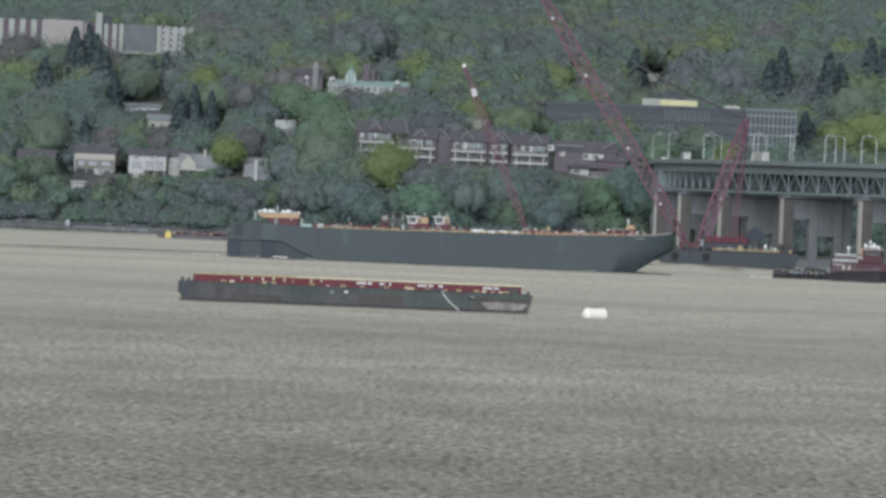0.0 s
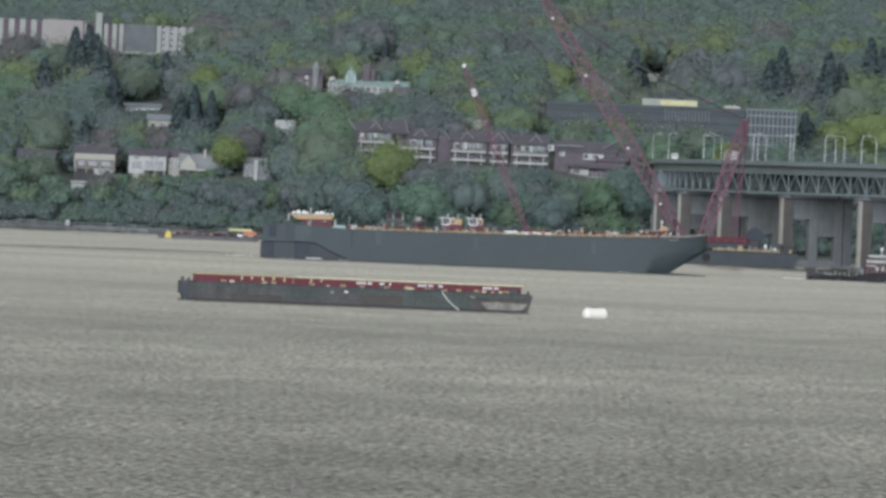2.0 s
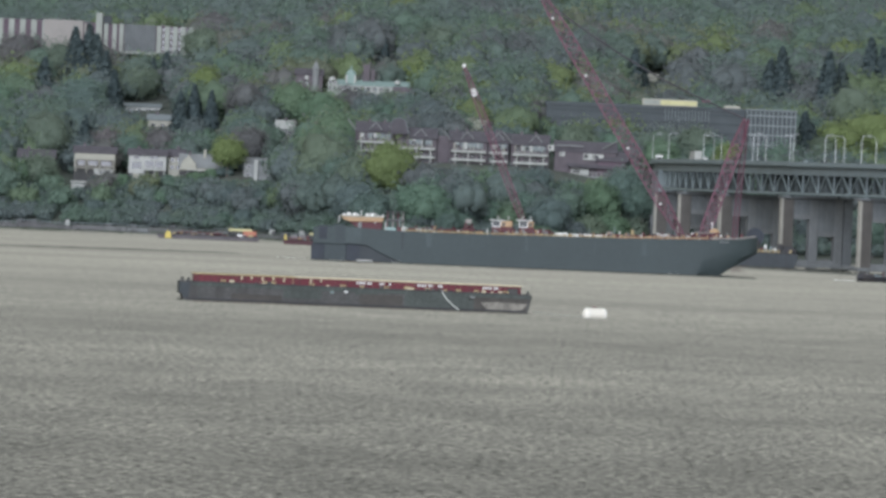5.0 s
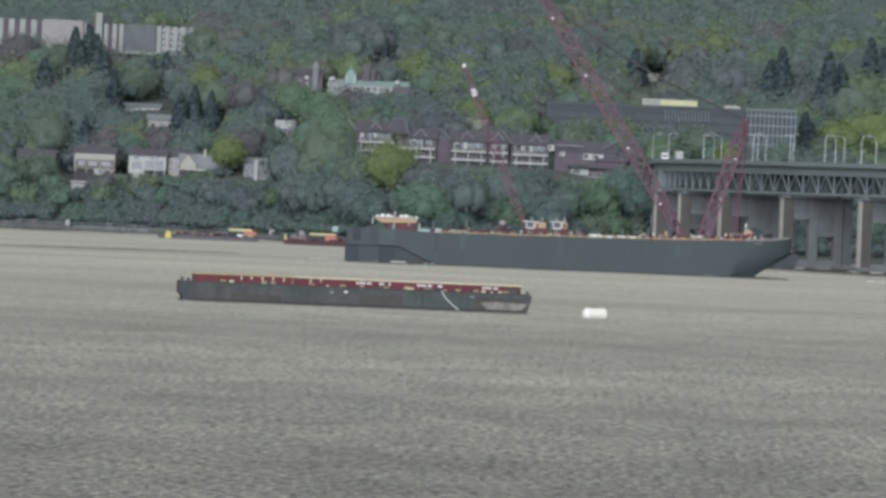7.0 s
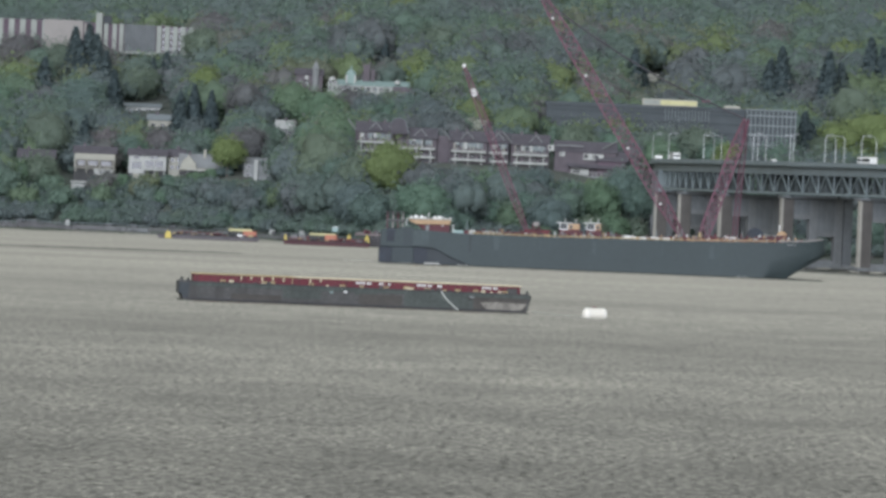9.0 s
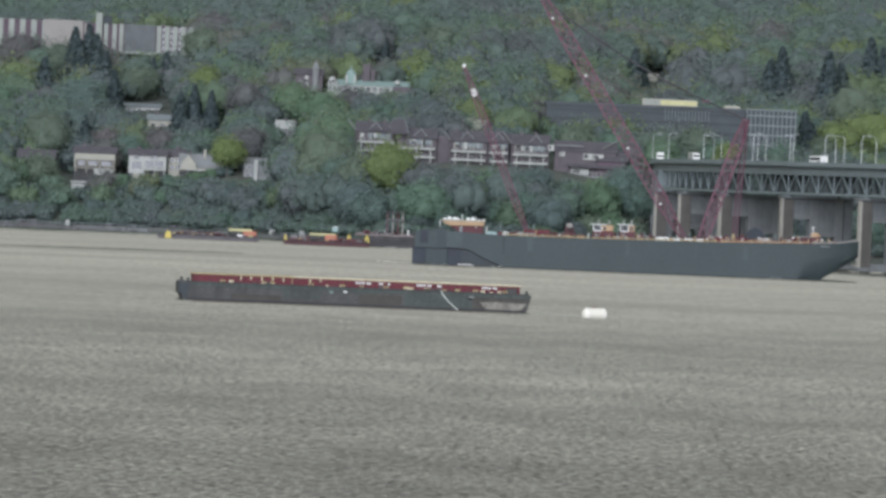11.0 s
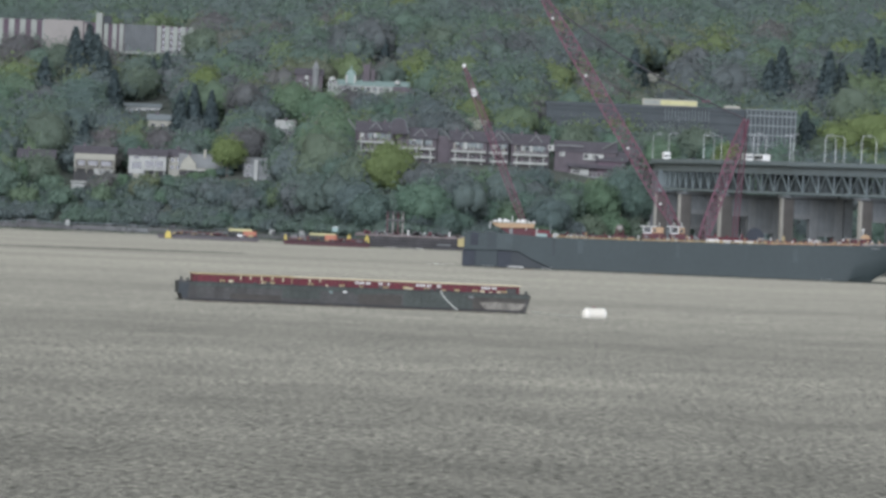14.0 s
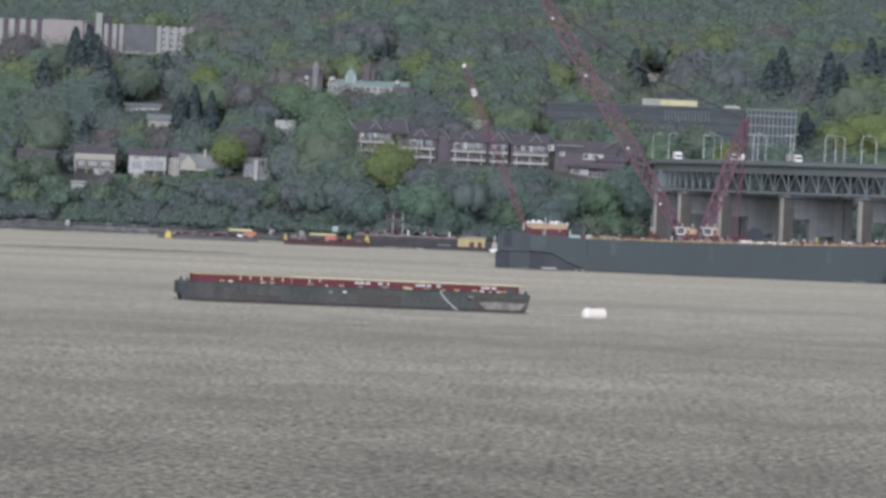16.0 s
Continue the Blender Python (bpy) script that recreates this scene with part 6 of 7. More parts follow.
def build_quay():
    q = thing("quay", "dark timber quay with a pinkish-grey deck along the shore", "quay", pose(0, 3312, 0), kind="structure")
    part("fender_wall", boxes([(-25, 4.8, 0, 12, -2, 3.6)]), M_TIMBER, q)
    part("deck", boxes([(-30, 14, -0.3, 120, 3.6, 4.2)]), M_QUAYDECK, q, "pinkish-grey weathered deck")
    for k in range(14):
        x = -24.4 + 2.2 * k
        part("pile", boxes([(x, x + 0.5, -0.5, 0, -2, 3.6)]), M_TIMBER, q)
    sd = thing("work_shed", "pale yellow site shed with dark doors on a float", "shed", pose(0, 3312, 0))
    part("wall", boxes([(6.2, 14.3, -16, -8, 1.0, 4.3)]), M_SHED, sd, bevel=0.1)
    part("lean_to", boxes([(4.9, 6.2, -15.6, -9, 1.0, 3.9)]), M_SHED, sd)
    for x0, x1 in ((8.8, 10.4), (11.6, 13.0)):
        part("door", boxes([(x0, x1, -16.12, -15.9, 1.2, 2.9)]), M_MAROON, sd)
    for x in (7.6, 10.9, 13.5):
        part("wall_rib", boxes([(x, x + 0.25, -16.1, -15.95, 1.0, 4.2)]), M_TARP, sd)
    bm = bmesh.new()
    prism(bm, [(5.9, 4.3), (14.6, 4.3), (14.4, 4.55), (10.2, 4.95), (6.1, 4.6)], -16.3, -7.8)
    part("roof", bm, M_PINKWALL, sd)
    f = deck_barge("work_float", "low dark work float at the quay", -3.5, 20.0, 3300, 5, 1.05)
    part("green_locker", boxes([(1.5, 6, -4, -1, 1.05, 1.8)]), M_PIERCOL, f, "grey-green deck locker")
    rq = random.Random(19)
    for k in range(46):
        x, sz = rq.uniform(-28, 12), rq.uniform(0.5, 1.8)
        part("stacked_gear", boxes([(x, x + sz, 0.5, 2.5, 4.2, 4.2 + rq.uniform(0.3, 1.5))]), rq.choice((M_DECKBARGE, M_MAROON, M_TIMBER, M_CONC, M_PIERCOL, M_RUSTBAND)), q)
    for k in range(3):
        part("fender_beam", boxes([(-25, 4.8, -0.62, -0.5, 0.6 + k, 0.85 + k)]), M_DECKBARGE, q)
    bt = thing("work_boat", "small white work boat beside the quay", "boat", pose(15.6, 3286, 0), "")
    bm = bmesh.new()
    prism(bm, [(0.4, -0.3), (4.2, -0.3), (5.4, 1.1), (0, 0.9)], -1.2, 1.2)
    part("hull", bm, M_WHITE, bt, bevel=0.1)
    part("cabin", boxes([(0.8, 2.6, -0.9, 0.9, 0.9, 3.2)]), M_CREAM, bt, bevel=0.1)
    bm = bmesh.new()
    rod(bm, (1.6, 0, 3.1), (1.6, 0, 5.6), 0.09)
    part("mast", bm, M_WHITE, bt)
    for k, x in enumerate((-20, -12, -6.5, 2)):
        p = thing("quay_bollard", "white-topped bollard post on the quay", "bollard", pose(x, 3314, 4.4), "quay posts")
        bm = bmesh.new()
        rod(bm, (0, 0, 0), (0, 0, 1.6 if k % 2 else 1.0), 0.3)
        part("post", bm, M_WHITE, p)
    sh = thing("shore_tower", "pale steel landing tower with white posts on the quay", "tower", pose(-19.5, 3330, 4.4))
    for x in (0, 1.9, 3.6, 5.2):
        part("leg", boxes([(x, x + 0.45, -0.2, 0.2, 0, 7.4)]), M_MAROON if x in (0, 3.6) else M_PINKWALL, sh)
    part("platform", boxes([(-0.4, 6, -1.5, 1.5, 4.4, 4.9), (-0.4, 6, -1.5, 1.5, 7.4, 7.6)]), M_DECKBARGE, sh)
    vn = thing("site_cabin", "pale green site cabin on stilts on the shore", "cabin", pose(-39.2, 3440, 2.0))
    part("wall", boxes([(0, 2.0, -1.5, 1.5, 1.8, 3.4)]), M_GREENPANEL, vn, bevel=0.1)
    part("roof", boxes([(-0.1, 2.1, -1.6, 1.6, 3.4, 3.6)]), M_WHITE, vn)
    for x in (0.1, 1.7):
        part("leg", boxes([(x, x + 0.2, -0.2, 0.2, -1, 1.8)]), M_TIMBER, vn)


build_quay()


def build_work_barges():
    a = deck_barge("work_barge", "low rusty deck barge with stacked material and an orange machine", -96.8, -62.2, 3312, 5.5, 1.3, M_DECKBARGE)
    rnd = random.Random(3)
    for k in range(9):
        x = 6 + k * 2.7
        part("stacked_load", boxes([(x, x + rnd.uniform(1.6, 2.6), -4, 2, 1.3, 1.3 + rnd.uniform(0.5, 1.3))]), rnd.choice((M_TIMBER, M_MAROON, M_SCOW, M_CONC)), a, bevel=0.08)
    bm = bmesh.new()
    prism(bm, [(2.6, 0.1), (4.9, 0.1), (4.5, 2.1), (3.6, 2.6), (2.9, 2.0)], -6.4, -5.45)
    part("yellow_hood", bm, M_YELLOW, a, "bright yellow machine hood")
    part("tarpaulin", boxes([(24, 32, -4.2, 1, 3.2, 4.1)]), M_TARP, a, "pale yellow tarpaulin", bevel=0.2)
    part("pallet", boxes([(23.8, 31, -4, 1, 1.3, 3.2)]), M_TIMBER, a)
    part("orange_machine", boxes([(29, 33.5, -4.6, -1, 1.4, 3.4)]), M_ORANGE, a, bevel=0.2)
    part("white_drum", boxes([(27, 29, -4.5, -3, 1.3, 2.2)]), M_WHITE, a, bevel=0.2)
    b = deck_barge("work_barge", "low dark red deck barge with yellow winches and stacked material", -53.2, -24.2, 3258, 5.5, 1.3, M_TUGRED)
    for k in range(8):
        x = 2.5 + k * 2.6
        part("stacked_load", boxes([(x, x + rnd.uniform(1.6, 2.4), -4, 2, 1.3, 1.3 + rnd.uniform(0.7, 2.2))]), rnd.choice((M_TIMBER, M_MAROON, M_SCOW, M_CONC)), b, bevel=0.08)
    bm = bmesh.new()
    prism(bm, [(0.2, 1.2), (1.2, 1.2), (0.8, 3.4), (0.5, 3.4)], -5, -3)
    part("yellow_post", bm, M_YELLOW, b)
    part("tarpaulin", boxes([(8.6, 17.5, -4.4, 1, 3.2, 4.0)]), M_TARP, b, bevel=0.2)
    part("load", boxes([(8.6, 17.0, -4.2, 1, 1.3, 3.2)]), M_TIMBER, b)
    part("orange_machine", boxes([(13.8, 17.8, -4.9, -1.5, 1.8, 3.6)]), M_ORANGE, b, bevel=0.2)
    for x in (21.0, 27.0):
        bm = bmesh.new()
        beam(bm, (x, -3, 1.2), (x + 0.8, -3, 4.2), 0.5, 0.5)
        beam(bm, (x + 1.4, -3, 1.2), (x + 0.8, -3, 4.2), 0.5, 0.5)
        part("a_frame", bm, M_YELLOW, b, "yellow A-frame winch")
    for w, x0, x1 in ((a, 7, 22), (b, 2, 8), (b, 18, 27)):
        bm = bmesh.new()
        for k in range(int((x1 - x0) / 1.5) + 1):
            rod(bm, (x0 + 1.5 * k, -5.3, 1.2), (x0 + 1.5 * k, -5.3, 2.5 + 0.5 * (k % 2)), 0.09, n=5)
        rod(bm, (x0, -5.3, 2.3), (x1, -5.3, 2.3), 0.08, n=5)
        part("red_railing", bm, M_OXIDE, w, "rusty red railing")
    for k in range(80):
        w, x = (a, rnd.uniform(5, 33)) if k % 2 else (b, rnd.uniform(1.5, 27))
        sz = rnd.uniform(0.3, 0.9)
        part("loose_gear", boxes([(x, x + sz * rnd.uniform(0.7, 2), -5.2, -4.4, 1.3, 1.3 + sz * rnd.uniform(0.6, 1.3))]), rnd.choice((M_BITT, M_MAROON, M_MAROON, M_TIMBER, M_CONC, M_OXIDE)), w)
    part("white_drum", boxes([(18.8, 20, -4.5, -3, 1.3, 2.3)]), M_WHITE, b, bevel=0.2)


build_work_barges()


# ---- trees ----
def leaf_cloud(rnd, lobes, count, size):
    """Leaf clumps scattered loosely through several lobes: rows of centre and two half edges."""
    out = []
    weights = [l[3] ** 2.2 for l in lobes]
    for _ in range(count):
        cx, cy, cz, r = rnd.choices(lobes, weights)[0]
        p = Vector((rnd.gauss(0, 1), rnd.gauss(0, 1), rnd.gauss(0, 1))).normalized()
        c = Vector((cx, cy, cz)) + p * r * rnd.uniform(0.8, 1.36)
        n = (p * 1.1 + Vector((rnd.gauss(0, 0.45), rnd.gauss(0, 0.45), rnd.gauss(0, 0.45)))).normalized()
        a = n.orthogonal().normalized()
        a.rotate(Matrix.Rotation(rnd.uniform(0, 6.3), 3, n))
        b = n.cross(a)
        s = size * rnd.uniform(0.6, 1.3)
        out.append((c, a * s, b * s * rnd.uniform(0.6, 1.0)))
    return out


ICO = bmesh.new()
bmesh.ops.create_icosphere(ICO, subdivisions=1, radius=1)
ICO_V = [v.co.copy() for v in ICO.verts]
ICO_F = [[v.index for v in f.verts] for f in ICO.faces]
ICO.free()
FINE = bmesh.new()
bmesh.ops.create_icosphere(FINE, subdivisions=2, radius=1)
FINE_V = [v.co.copy() for v in FINE.verts]
FINE_F = [[v.index for v in f.verts] for f in FINE.faces]
FINE.free()


def cloud_mesh(name, rows, material, cores=()):
    """Leaf clumps, with the dense twiggy heart of each limb behind them."""
    v, f = [], []
    for cx, cy, cz, r in cores:
        k = len(v)
        c = Vector((cx, cy, cz))
        v += [c + q * r * (0.86 + 0.4 * noise.noise(q * 2.6 + c)) for q in FINE_V]
        f += [[k + i for i in t] for t in FINE_F]
    for c, a, b in rows:
        k = len(v)
        v += [c - a - b * 0.6, c + a - b * 0.5, c + a * 0.1 + b]
        f.append((k, k + 1, k + 2))
    me = bpy.data.meshes.new(name)
    me.from_pydata(v, [], f)
    me.polygons.foreach_set("use_smooth", [True] * len(f))
    me.materials.append(material)
    return me


def tree_lobes(rnd, h, w):
    """A broad crown: one dome with overlapping swellings on it."""
    big, small = min(w * 0.42, h * 0.52), min(1.0, 1.3 * h / w)
    lobes = [(0, 0, h * 0.58, big)]
    turn = rnd.uniform(0, 6.3)
    for k in range(6):
        a, q = turn + k * 1.05 + rnd.uniform(-0.3, 0.3), rnd.uniform(0.16, 0.29) + 0.14 * (1 - small)
        lobes.append((math.cos(a) * w * q, math.sin(a) * w * q, h * rnd.uniform(0.4, 0.7), w * small * rnd.uniform(0.2, 0.31)))
    return lobes


def make_tree(seed, h, w, fir=False, mat=None):
    rnd = random.Random(seed)
    bm = bmesh.new()
    rod(bm, (0, 0, -1.5), (0, 0, h * 0.45), 0.34, 0.2, 7)
    if fir:
        rod(bm, (0, 0, h * 0.45), (0, 0, h * 0.97), 0.2, 0.04, 6)
        rows = []
        for k in range(1900):
            z = h * (0.1 + 0.88 * rnd.random() ** 1.25)
            r = w * 0.5 * (1.02 - z / h) ** 0.8 * rnd.uniform(0.35, 1.05)
            a = rnd.uniform(0, 6.3)
            c = Vector((math.cos(a) * r, math.sin(a) * r, z))
            o = Vector((math.cos(a), math.sin(a), -0.35)).normalized()
            s = o.cross(Vector((0, 0, 1))).normalized()
            o.rotate(Matrix.Rotation(rnd.uniform(-1.2, 1.2), 3, s))
            rows.append((c, o * rnd.uniform(0.5, 1.0), s * rnd.uniform(0.4, 0.8)))
        leaf = M_FIR
        lobes = [(0, 0, h * (0.16 + 0.09 * k), w * 0.5 * (1.0 - (0.16 + 0.09 * k)) ** 0.8 * 0.72) for k in range(9)]
    else:
        lobes = tree_lobes(rnd, h, w)
        for cx, cy, cz, r in lobes[1:]:
            rod(bm, (0, 0, h * rnd.uniform(0.22, 0.42)), (cx, cy, cz), 0.16, 0.04, 5)
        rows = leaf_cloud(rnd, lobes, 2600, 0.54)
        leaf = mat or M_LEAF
    return finish(bm, "trunk", M_BARK), cloud_mesh("crown", rows, leaf, lobes)


def blocked(x, y, top):
    for x0, x1, yb, zb in OPEN_VIEWS:
        if y < yb + 12 and x0 - 4.5 < x * yb / y < x1 + 4.5:
            if y > yb - 3 or 21 + (top - 21) * yb / y > zb:
                return True
    if x / y > 0.0206 and y < 3570 and top > 17:
        return True
    return y < 3432 and -34 < x < 18 or y < 3600 and edge_x(y) - 5 < x < edge_x(y) + WIDE + 5 and top > 22


def build_trees():
    rnd = random.Random(21)
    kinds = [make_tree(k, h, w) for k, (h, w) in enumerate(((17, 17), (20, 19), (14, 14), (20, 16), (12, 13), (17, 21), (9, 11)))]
    sizes = (17, 20, 14, 20, 12, 17, 9)
    firs = [make_tree(50 + k, h, w, True) for k, (h, w) in enumerate(((17, 11), (20, 12)))]
    def plant(meshes, x, y, s, label, cat, group):
        t = thing("tree", label, cat, Matrix.Translation((x, y, ground_z(x, y))) @ pose(0, 0, 0, 0, 0, rnd.uniform(0, 360)), group)
        t.scale = (s, s, s)
        for nm, me in zip(("trunk", "crown"), meshes):
            o = new(nm, me)
            o.parent = t
    # dark firs that stand out: place and height of the tip
    for x, y, top, k in ((-26.5, 3905, 79.5, 1), (72.5, 3850, 79, 1), (76, 3856, 73, 0), (130.5, 3850, 82, 1), (126, 3850, 77, 0), (149, 3850, 81, 1), (154, 3856, 77, 0),
                         (167.5, 3900, 88, 1), (172, 3890, 84, 1), (134.6, 3690, 55.5, 1), (137.5, 3694, 51, 0), (-151, 3930, 79.5, 1), (-145.6, 3935, 81, 1), (-141.5, 3900, 76.5, 0), (-148, 3900, 74, 1), (-137, 3890, 70, 0),
                         (-114, 3925, 71, 1), (-119, 3915, 68, 0), (-138, 3720, 43, 1), (-145, 3722, 43.5, 0), (-99, 3800, 57, 1), (-104, 3795, 54, 0), (-92, 3790, 55, 1), (-160, 3860, 66, 0), (-132, 3850, 62, 1)):
        sightline(x - 2.5, x + 2.5, y - 13, top - 9)
        plant(firs[k], x, y, (top - ground_z(x, y)) / (17, 20)[k], "tall dark evergreen tree on the hillside", "tree", "evergreens")
    # single trees that stand out by their colour
    for x, y, top, wide, mt, label in ((-20.5, 3560, 35.5, 23, M_YELLOWLEAF, "fresh yellow-green tree below the townhouses"), (-81.2, 3628, 37.8, 12.5, M_YELLOWLEAF, "fresh yellow-green tree between houses"),
                                       (-96.8, 3850, 65, 17, M_YELLOWLEAF, "fresh yellow-green tree on the hill"), (-124.2, 3896, 63.6, 17, M_OLIVELEAF, "olive-green spring tree on the hill"),
                                       (9.7, 3640, 48.8, 9, M_BLOSSOM, "pale blossoming tree behind the townhouses"), (15, 3642, 47, 8, M_TWIGS, "reddish budding tree behind the townhouses"),
                                       (-44.5, 3548, 37.5, 26, M_OLIVELEAF, "broad grey-green tree on the river bank"), (-150.8, 3680, 45, 22, M_OLIVELEAF, "olive-green tree near the shore"),
                                       (-14.5, 3900, 69.0, 17.5, M_YELLOWLEAF, "fresh green round tree on the hill"), (-6.5, 3985, 85.5, 20, M_OLIVELEAF, "olive-green round tree on the hill"), (-98.5, 4050, 88, 22, M_TWIGS, "grey budding tree on the hill"),
                                       (45.2, 3850, 66, 7, M_YELLOWLEAF, "slim yellow-green tree on the hill"), (1, 3800, 59, 16, M_OLIVELEAF, "olive-green spring tree on the hill"),
                                       (-47.6, 3728, 54.5, 21, M_GREENLEAF, "broad green tree below the mansion"), (-77.8, 3780, 58.7, 19, M_TWIGS, "purple-grey budding tree on the hill"),
                                       (92, 3612, 51.5, 17, M_OLIVELEAF, "olive-green tree before the office building"), (103, 3590, 46.5, 11, M_YELLOWLEAF, "yellow-green tree before the office building"),
                                       (13.5, 3520, 26, 17, M_GREENLEAF, "fresh green tree on the river bank"), (156.6, 3800, 70, 22, M_OLIVELEAF, "green tree behind the bridge"), (148, 3700, 55, 19, M_YELLOWLEAF, "yellow-green tree behind the bridge"), (162, 3715, 60, 22, M_YELLOWLEAF, "yellow-green tree behind the bridge"), (141, 3690, 47, 14, M_OLIVELEAF, "olive-green tree behind the bridge"),
                                       (-74, 3645, 41.5, 16, M_TWIGS, "grey budding tree between houses"), (-30.7, 3520, 30.5, 20, M_OLIVELEAF, "green tree on the river bank"), (-109, 3690, 38, 17, M_TWIGS, "plum-grey budding tree above the houses"), (-128, 3690, 39, 15, M_TWIGS, "plum-grey budding tree above the houses"),
                                       (-175, 3948, 77, 20, M_TWIGS, "plum-grey budding tree before the apartment block"), (-157, 3942, 73.5, 19, M_OLIVELEAF, "olive-green tree before the apartment block"), (-100, 3975, 82, 22, M_OLIVELEAF, "olive-brown tree beside the apartment block"),
                                       (-38, 3765, 56.3, 15, M_TWIGS, "grey budding tree below the mansion"), (-22, 3768, 56.0, 15, M_OLIVELEAF, "grey-green tree below the mansion"), (48, 3625, 46, 16, M_OLIVELEAF, "olive-green tree behind the row houses"), (70.5, 3480, 29.5, 13, M_LEAF, "green tree beside the bridge end"), (63, 3492, 33, 15, M_LEAF, "grey-green tree beside the bridge end"), (55, 3480, 26, 14, M_GREENLEAF, "green tree on the river bank")):
        while top - ground_z(x, y) < wide * 0.75 and y > lerp(SHORE, x) + 30:
            x, y, top = x * (y - 4) / y, y - 4, 21 + (top - 21) * (y - 4) / y
        h = max(4.0, top - ground_z(x, y))
        sightline(x - wide * 0.12, x + wide * 0.12, y - 12, top - h * 0.32)
        plant(make_tree(int(100 + x + y), h, wide * 0.98, False, mt), x, y, 1.0, label, "tree", "")
    # garden shrubs at the foot of the houses
    for x, y, top, wide in ((-130.5, 3641, 19.2, 8), (-126, 3641, 19.8, 8), (-120.5, 3641, 20.6, 8), (-114.5, 3639, 16.5, 6), (-109, 3640, 18.2, 8), (-103, 3641, 21.0, 8), (-98.5, 3633, 19.2, 7),
                            (-93, 3631, 18.6, 8), (-87, 3631, 19.0, 7), (-82, 3630, 20.5, 8), (-78, 3622, 18.6, 7), (-66.5, 3612, 15.5, 7), (-72, 3610, 15.0, 7), (-60, 3610, 15.5, 8), (-63, 3602, 14.5, 8), (-70, 3602, 14.2, 8), (-77, 3606, 15.0, 8), (-55, 3604, 16.5, 9), (-152, 3642, 27.5, 15), (-159, 3640, 25, 12), (-146, 3643, 20, 7), (44, 3449, 11, 12), (52, 3456, 12.5, 13), (60, 3463, 14, 13), (67.5, 3470, 12.5, 11), (36, 3442, 9, 10)):
        h = max(2.8, (top - ground_z(x, y)) * 0.9)
        plant(make_tree(int(900 + x + y), h, wide, False, (M_GREENLEAF, M_LEAF, M_OLIVELEAF)[int(-x) % 3]), x, y, 1.0, "rounded leafy shrub on the river bank", "shrub", "bank shrubs")
    done = 0
    tries = 0
    while done < 285 and tries < 9000:
        tries += 1
        x = rnd.uniform(-185, 185)
        y = lerp(SHORE, x) + 14 + 260 * rnd.random() ** 1.3
        k = rnd.choice((0, 1, 2, 3, 4, 5, 6, 6, 4))
        s = rnd.uniform(0.75, 1.1)
        if x < -62 and y < lerp(SHORE, x) + 62:
            k, s = rnd.choice((4, 6)), rnd.uniform(0.35, 0.6)
        if blocked(x, y, ground_z(x, y) + sizes[k] * s):
            continue
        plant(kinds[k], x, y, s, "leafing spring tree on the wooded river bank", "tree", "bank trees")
        done += 1
    # the far woods, past counting
    verts, hearts, tint = [], [], []
    nr = np.random.RandomState(5)
    spots = []
    for k in range(1900):
        x = rnd.uniform(-190, 190)
        spots.append((x, lerp(SHORE, x) + 7 + (125 if -85 < x < -40 else 80) * rnd.random() ** 1.3, True))
    for k in range(170):
        x = rnd.uniform(15, 100)
        spots.append((x, lerp(SHORE, x) + 3 + 16 * rnd.random(), True))
    y = 3445.0
    while y < 4760:
        deep = 13 if y < 4000 else 16 if y < 4250 else 26
        half = y * 0.0475 + 14
        cells = int(2 * half / 13.5)
        for k in range(cells):
            x = -half + 2 * half * (k + rnd.uniform(0.1, 0.9)) / cells
            yy = y + deep * rnd.uniform(-0.45, 0.45)
            if yy > lerp(SHORE, x) + 22:
                spots.append((x, yy, False))
        y += deep
    for x, y, low in spots:
        h = rnd.choice((3, 3.5, 4, 4.5)) if low else rnd.uniform(12, 17.5)
        g = ground_z(x, y)
        tall = [q for q in (h, 9.0, 6.5, 4.0, 2.6) if q <= h and not blocked(x, y, g + q)]
        if not tall:
            continue
        h = tall[0]
        w = h * (rnd.uniform(1.3, 2.0) if low else rnd.uniform(2.0, 2.8) if h < 5 else rnd.uniform(1.05, 1.4))
        n = int(60 + 2.6 * w * w) if h < 5 else int(110 + 25 * h)
        lob = np.array(tree_lobes(rnd, h, w))
        pick = nr.choice(len(lob), n, p=lob[:, 3] ** 2 / (lob[:, 3] ** 2).sum())
        p = nr.normal(size=(n, 3))
        p /= np.linalg.norm(p, axis=1)[:, None]
        rad = nr.uniform(0.78, 1.42, (n, 1))
        c = lob[pick, :3] + p * rad * lob[pick, 3:4] + (x, y, g)
        nn = 1.1 * p + nr.normal(0, 0.45, (n, 3))
        nn /= np.linalg.norm(nn, axis=1)[:, None]
        a = np.cross(nn, nr.normal(size=(n, 3)))
        a /= np.linalg.norm(a, axis=1)[:, None]
        b = np.cross(nn, a)
        s = nr.uniform(0.5, 1.0, (n, 1)) * (0.6 if h < 5 else 0.85)
        q = np.stack([c - a * s - b * s * 0.6, c + a * s - b * s * 0.5, c + a * s * 0.1 + b * s], 1)
        verts.append(q.reshape(-1, 3))
        for cx, cy, cz, r in lob:
            hearts.append((cx + x, cy + y, cz + g, r, len(tint)))
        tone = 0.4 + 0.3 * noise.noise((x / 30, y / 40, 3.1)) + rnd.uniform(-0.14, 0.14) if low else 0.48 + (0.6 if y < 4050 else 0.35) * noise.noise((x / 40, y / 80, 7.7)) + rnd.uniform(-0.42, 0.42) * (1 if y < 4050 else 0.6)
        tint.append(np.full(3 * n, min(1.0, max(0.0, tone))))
    v = np.concatenate(verts).astype(np.float32)
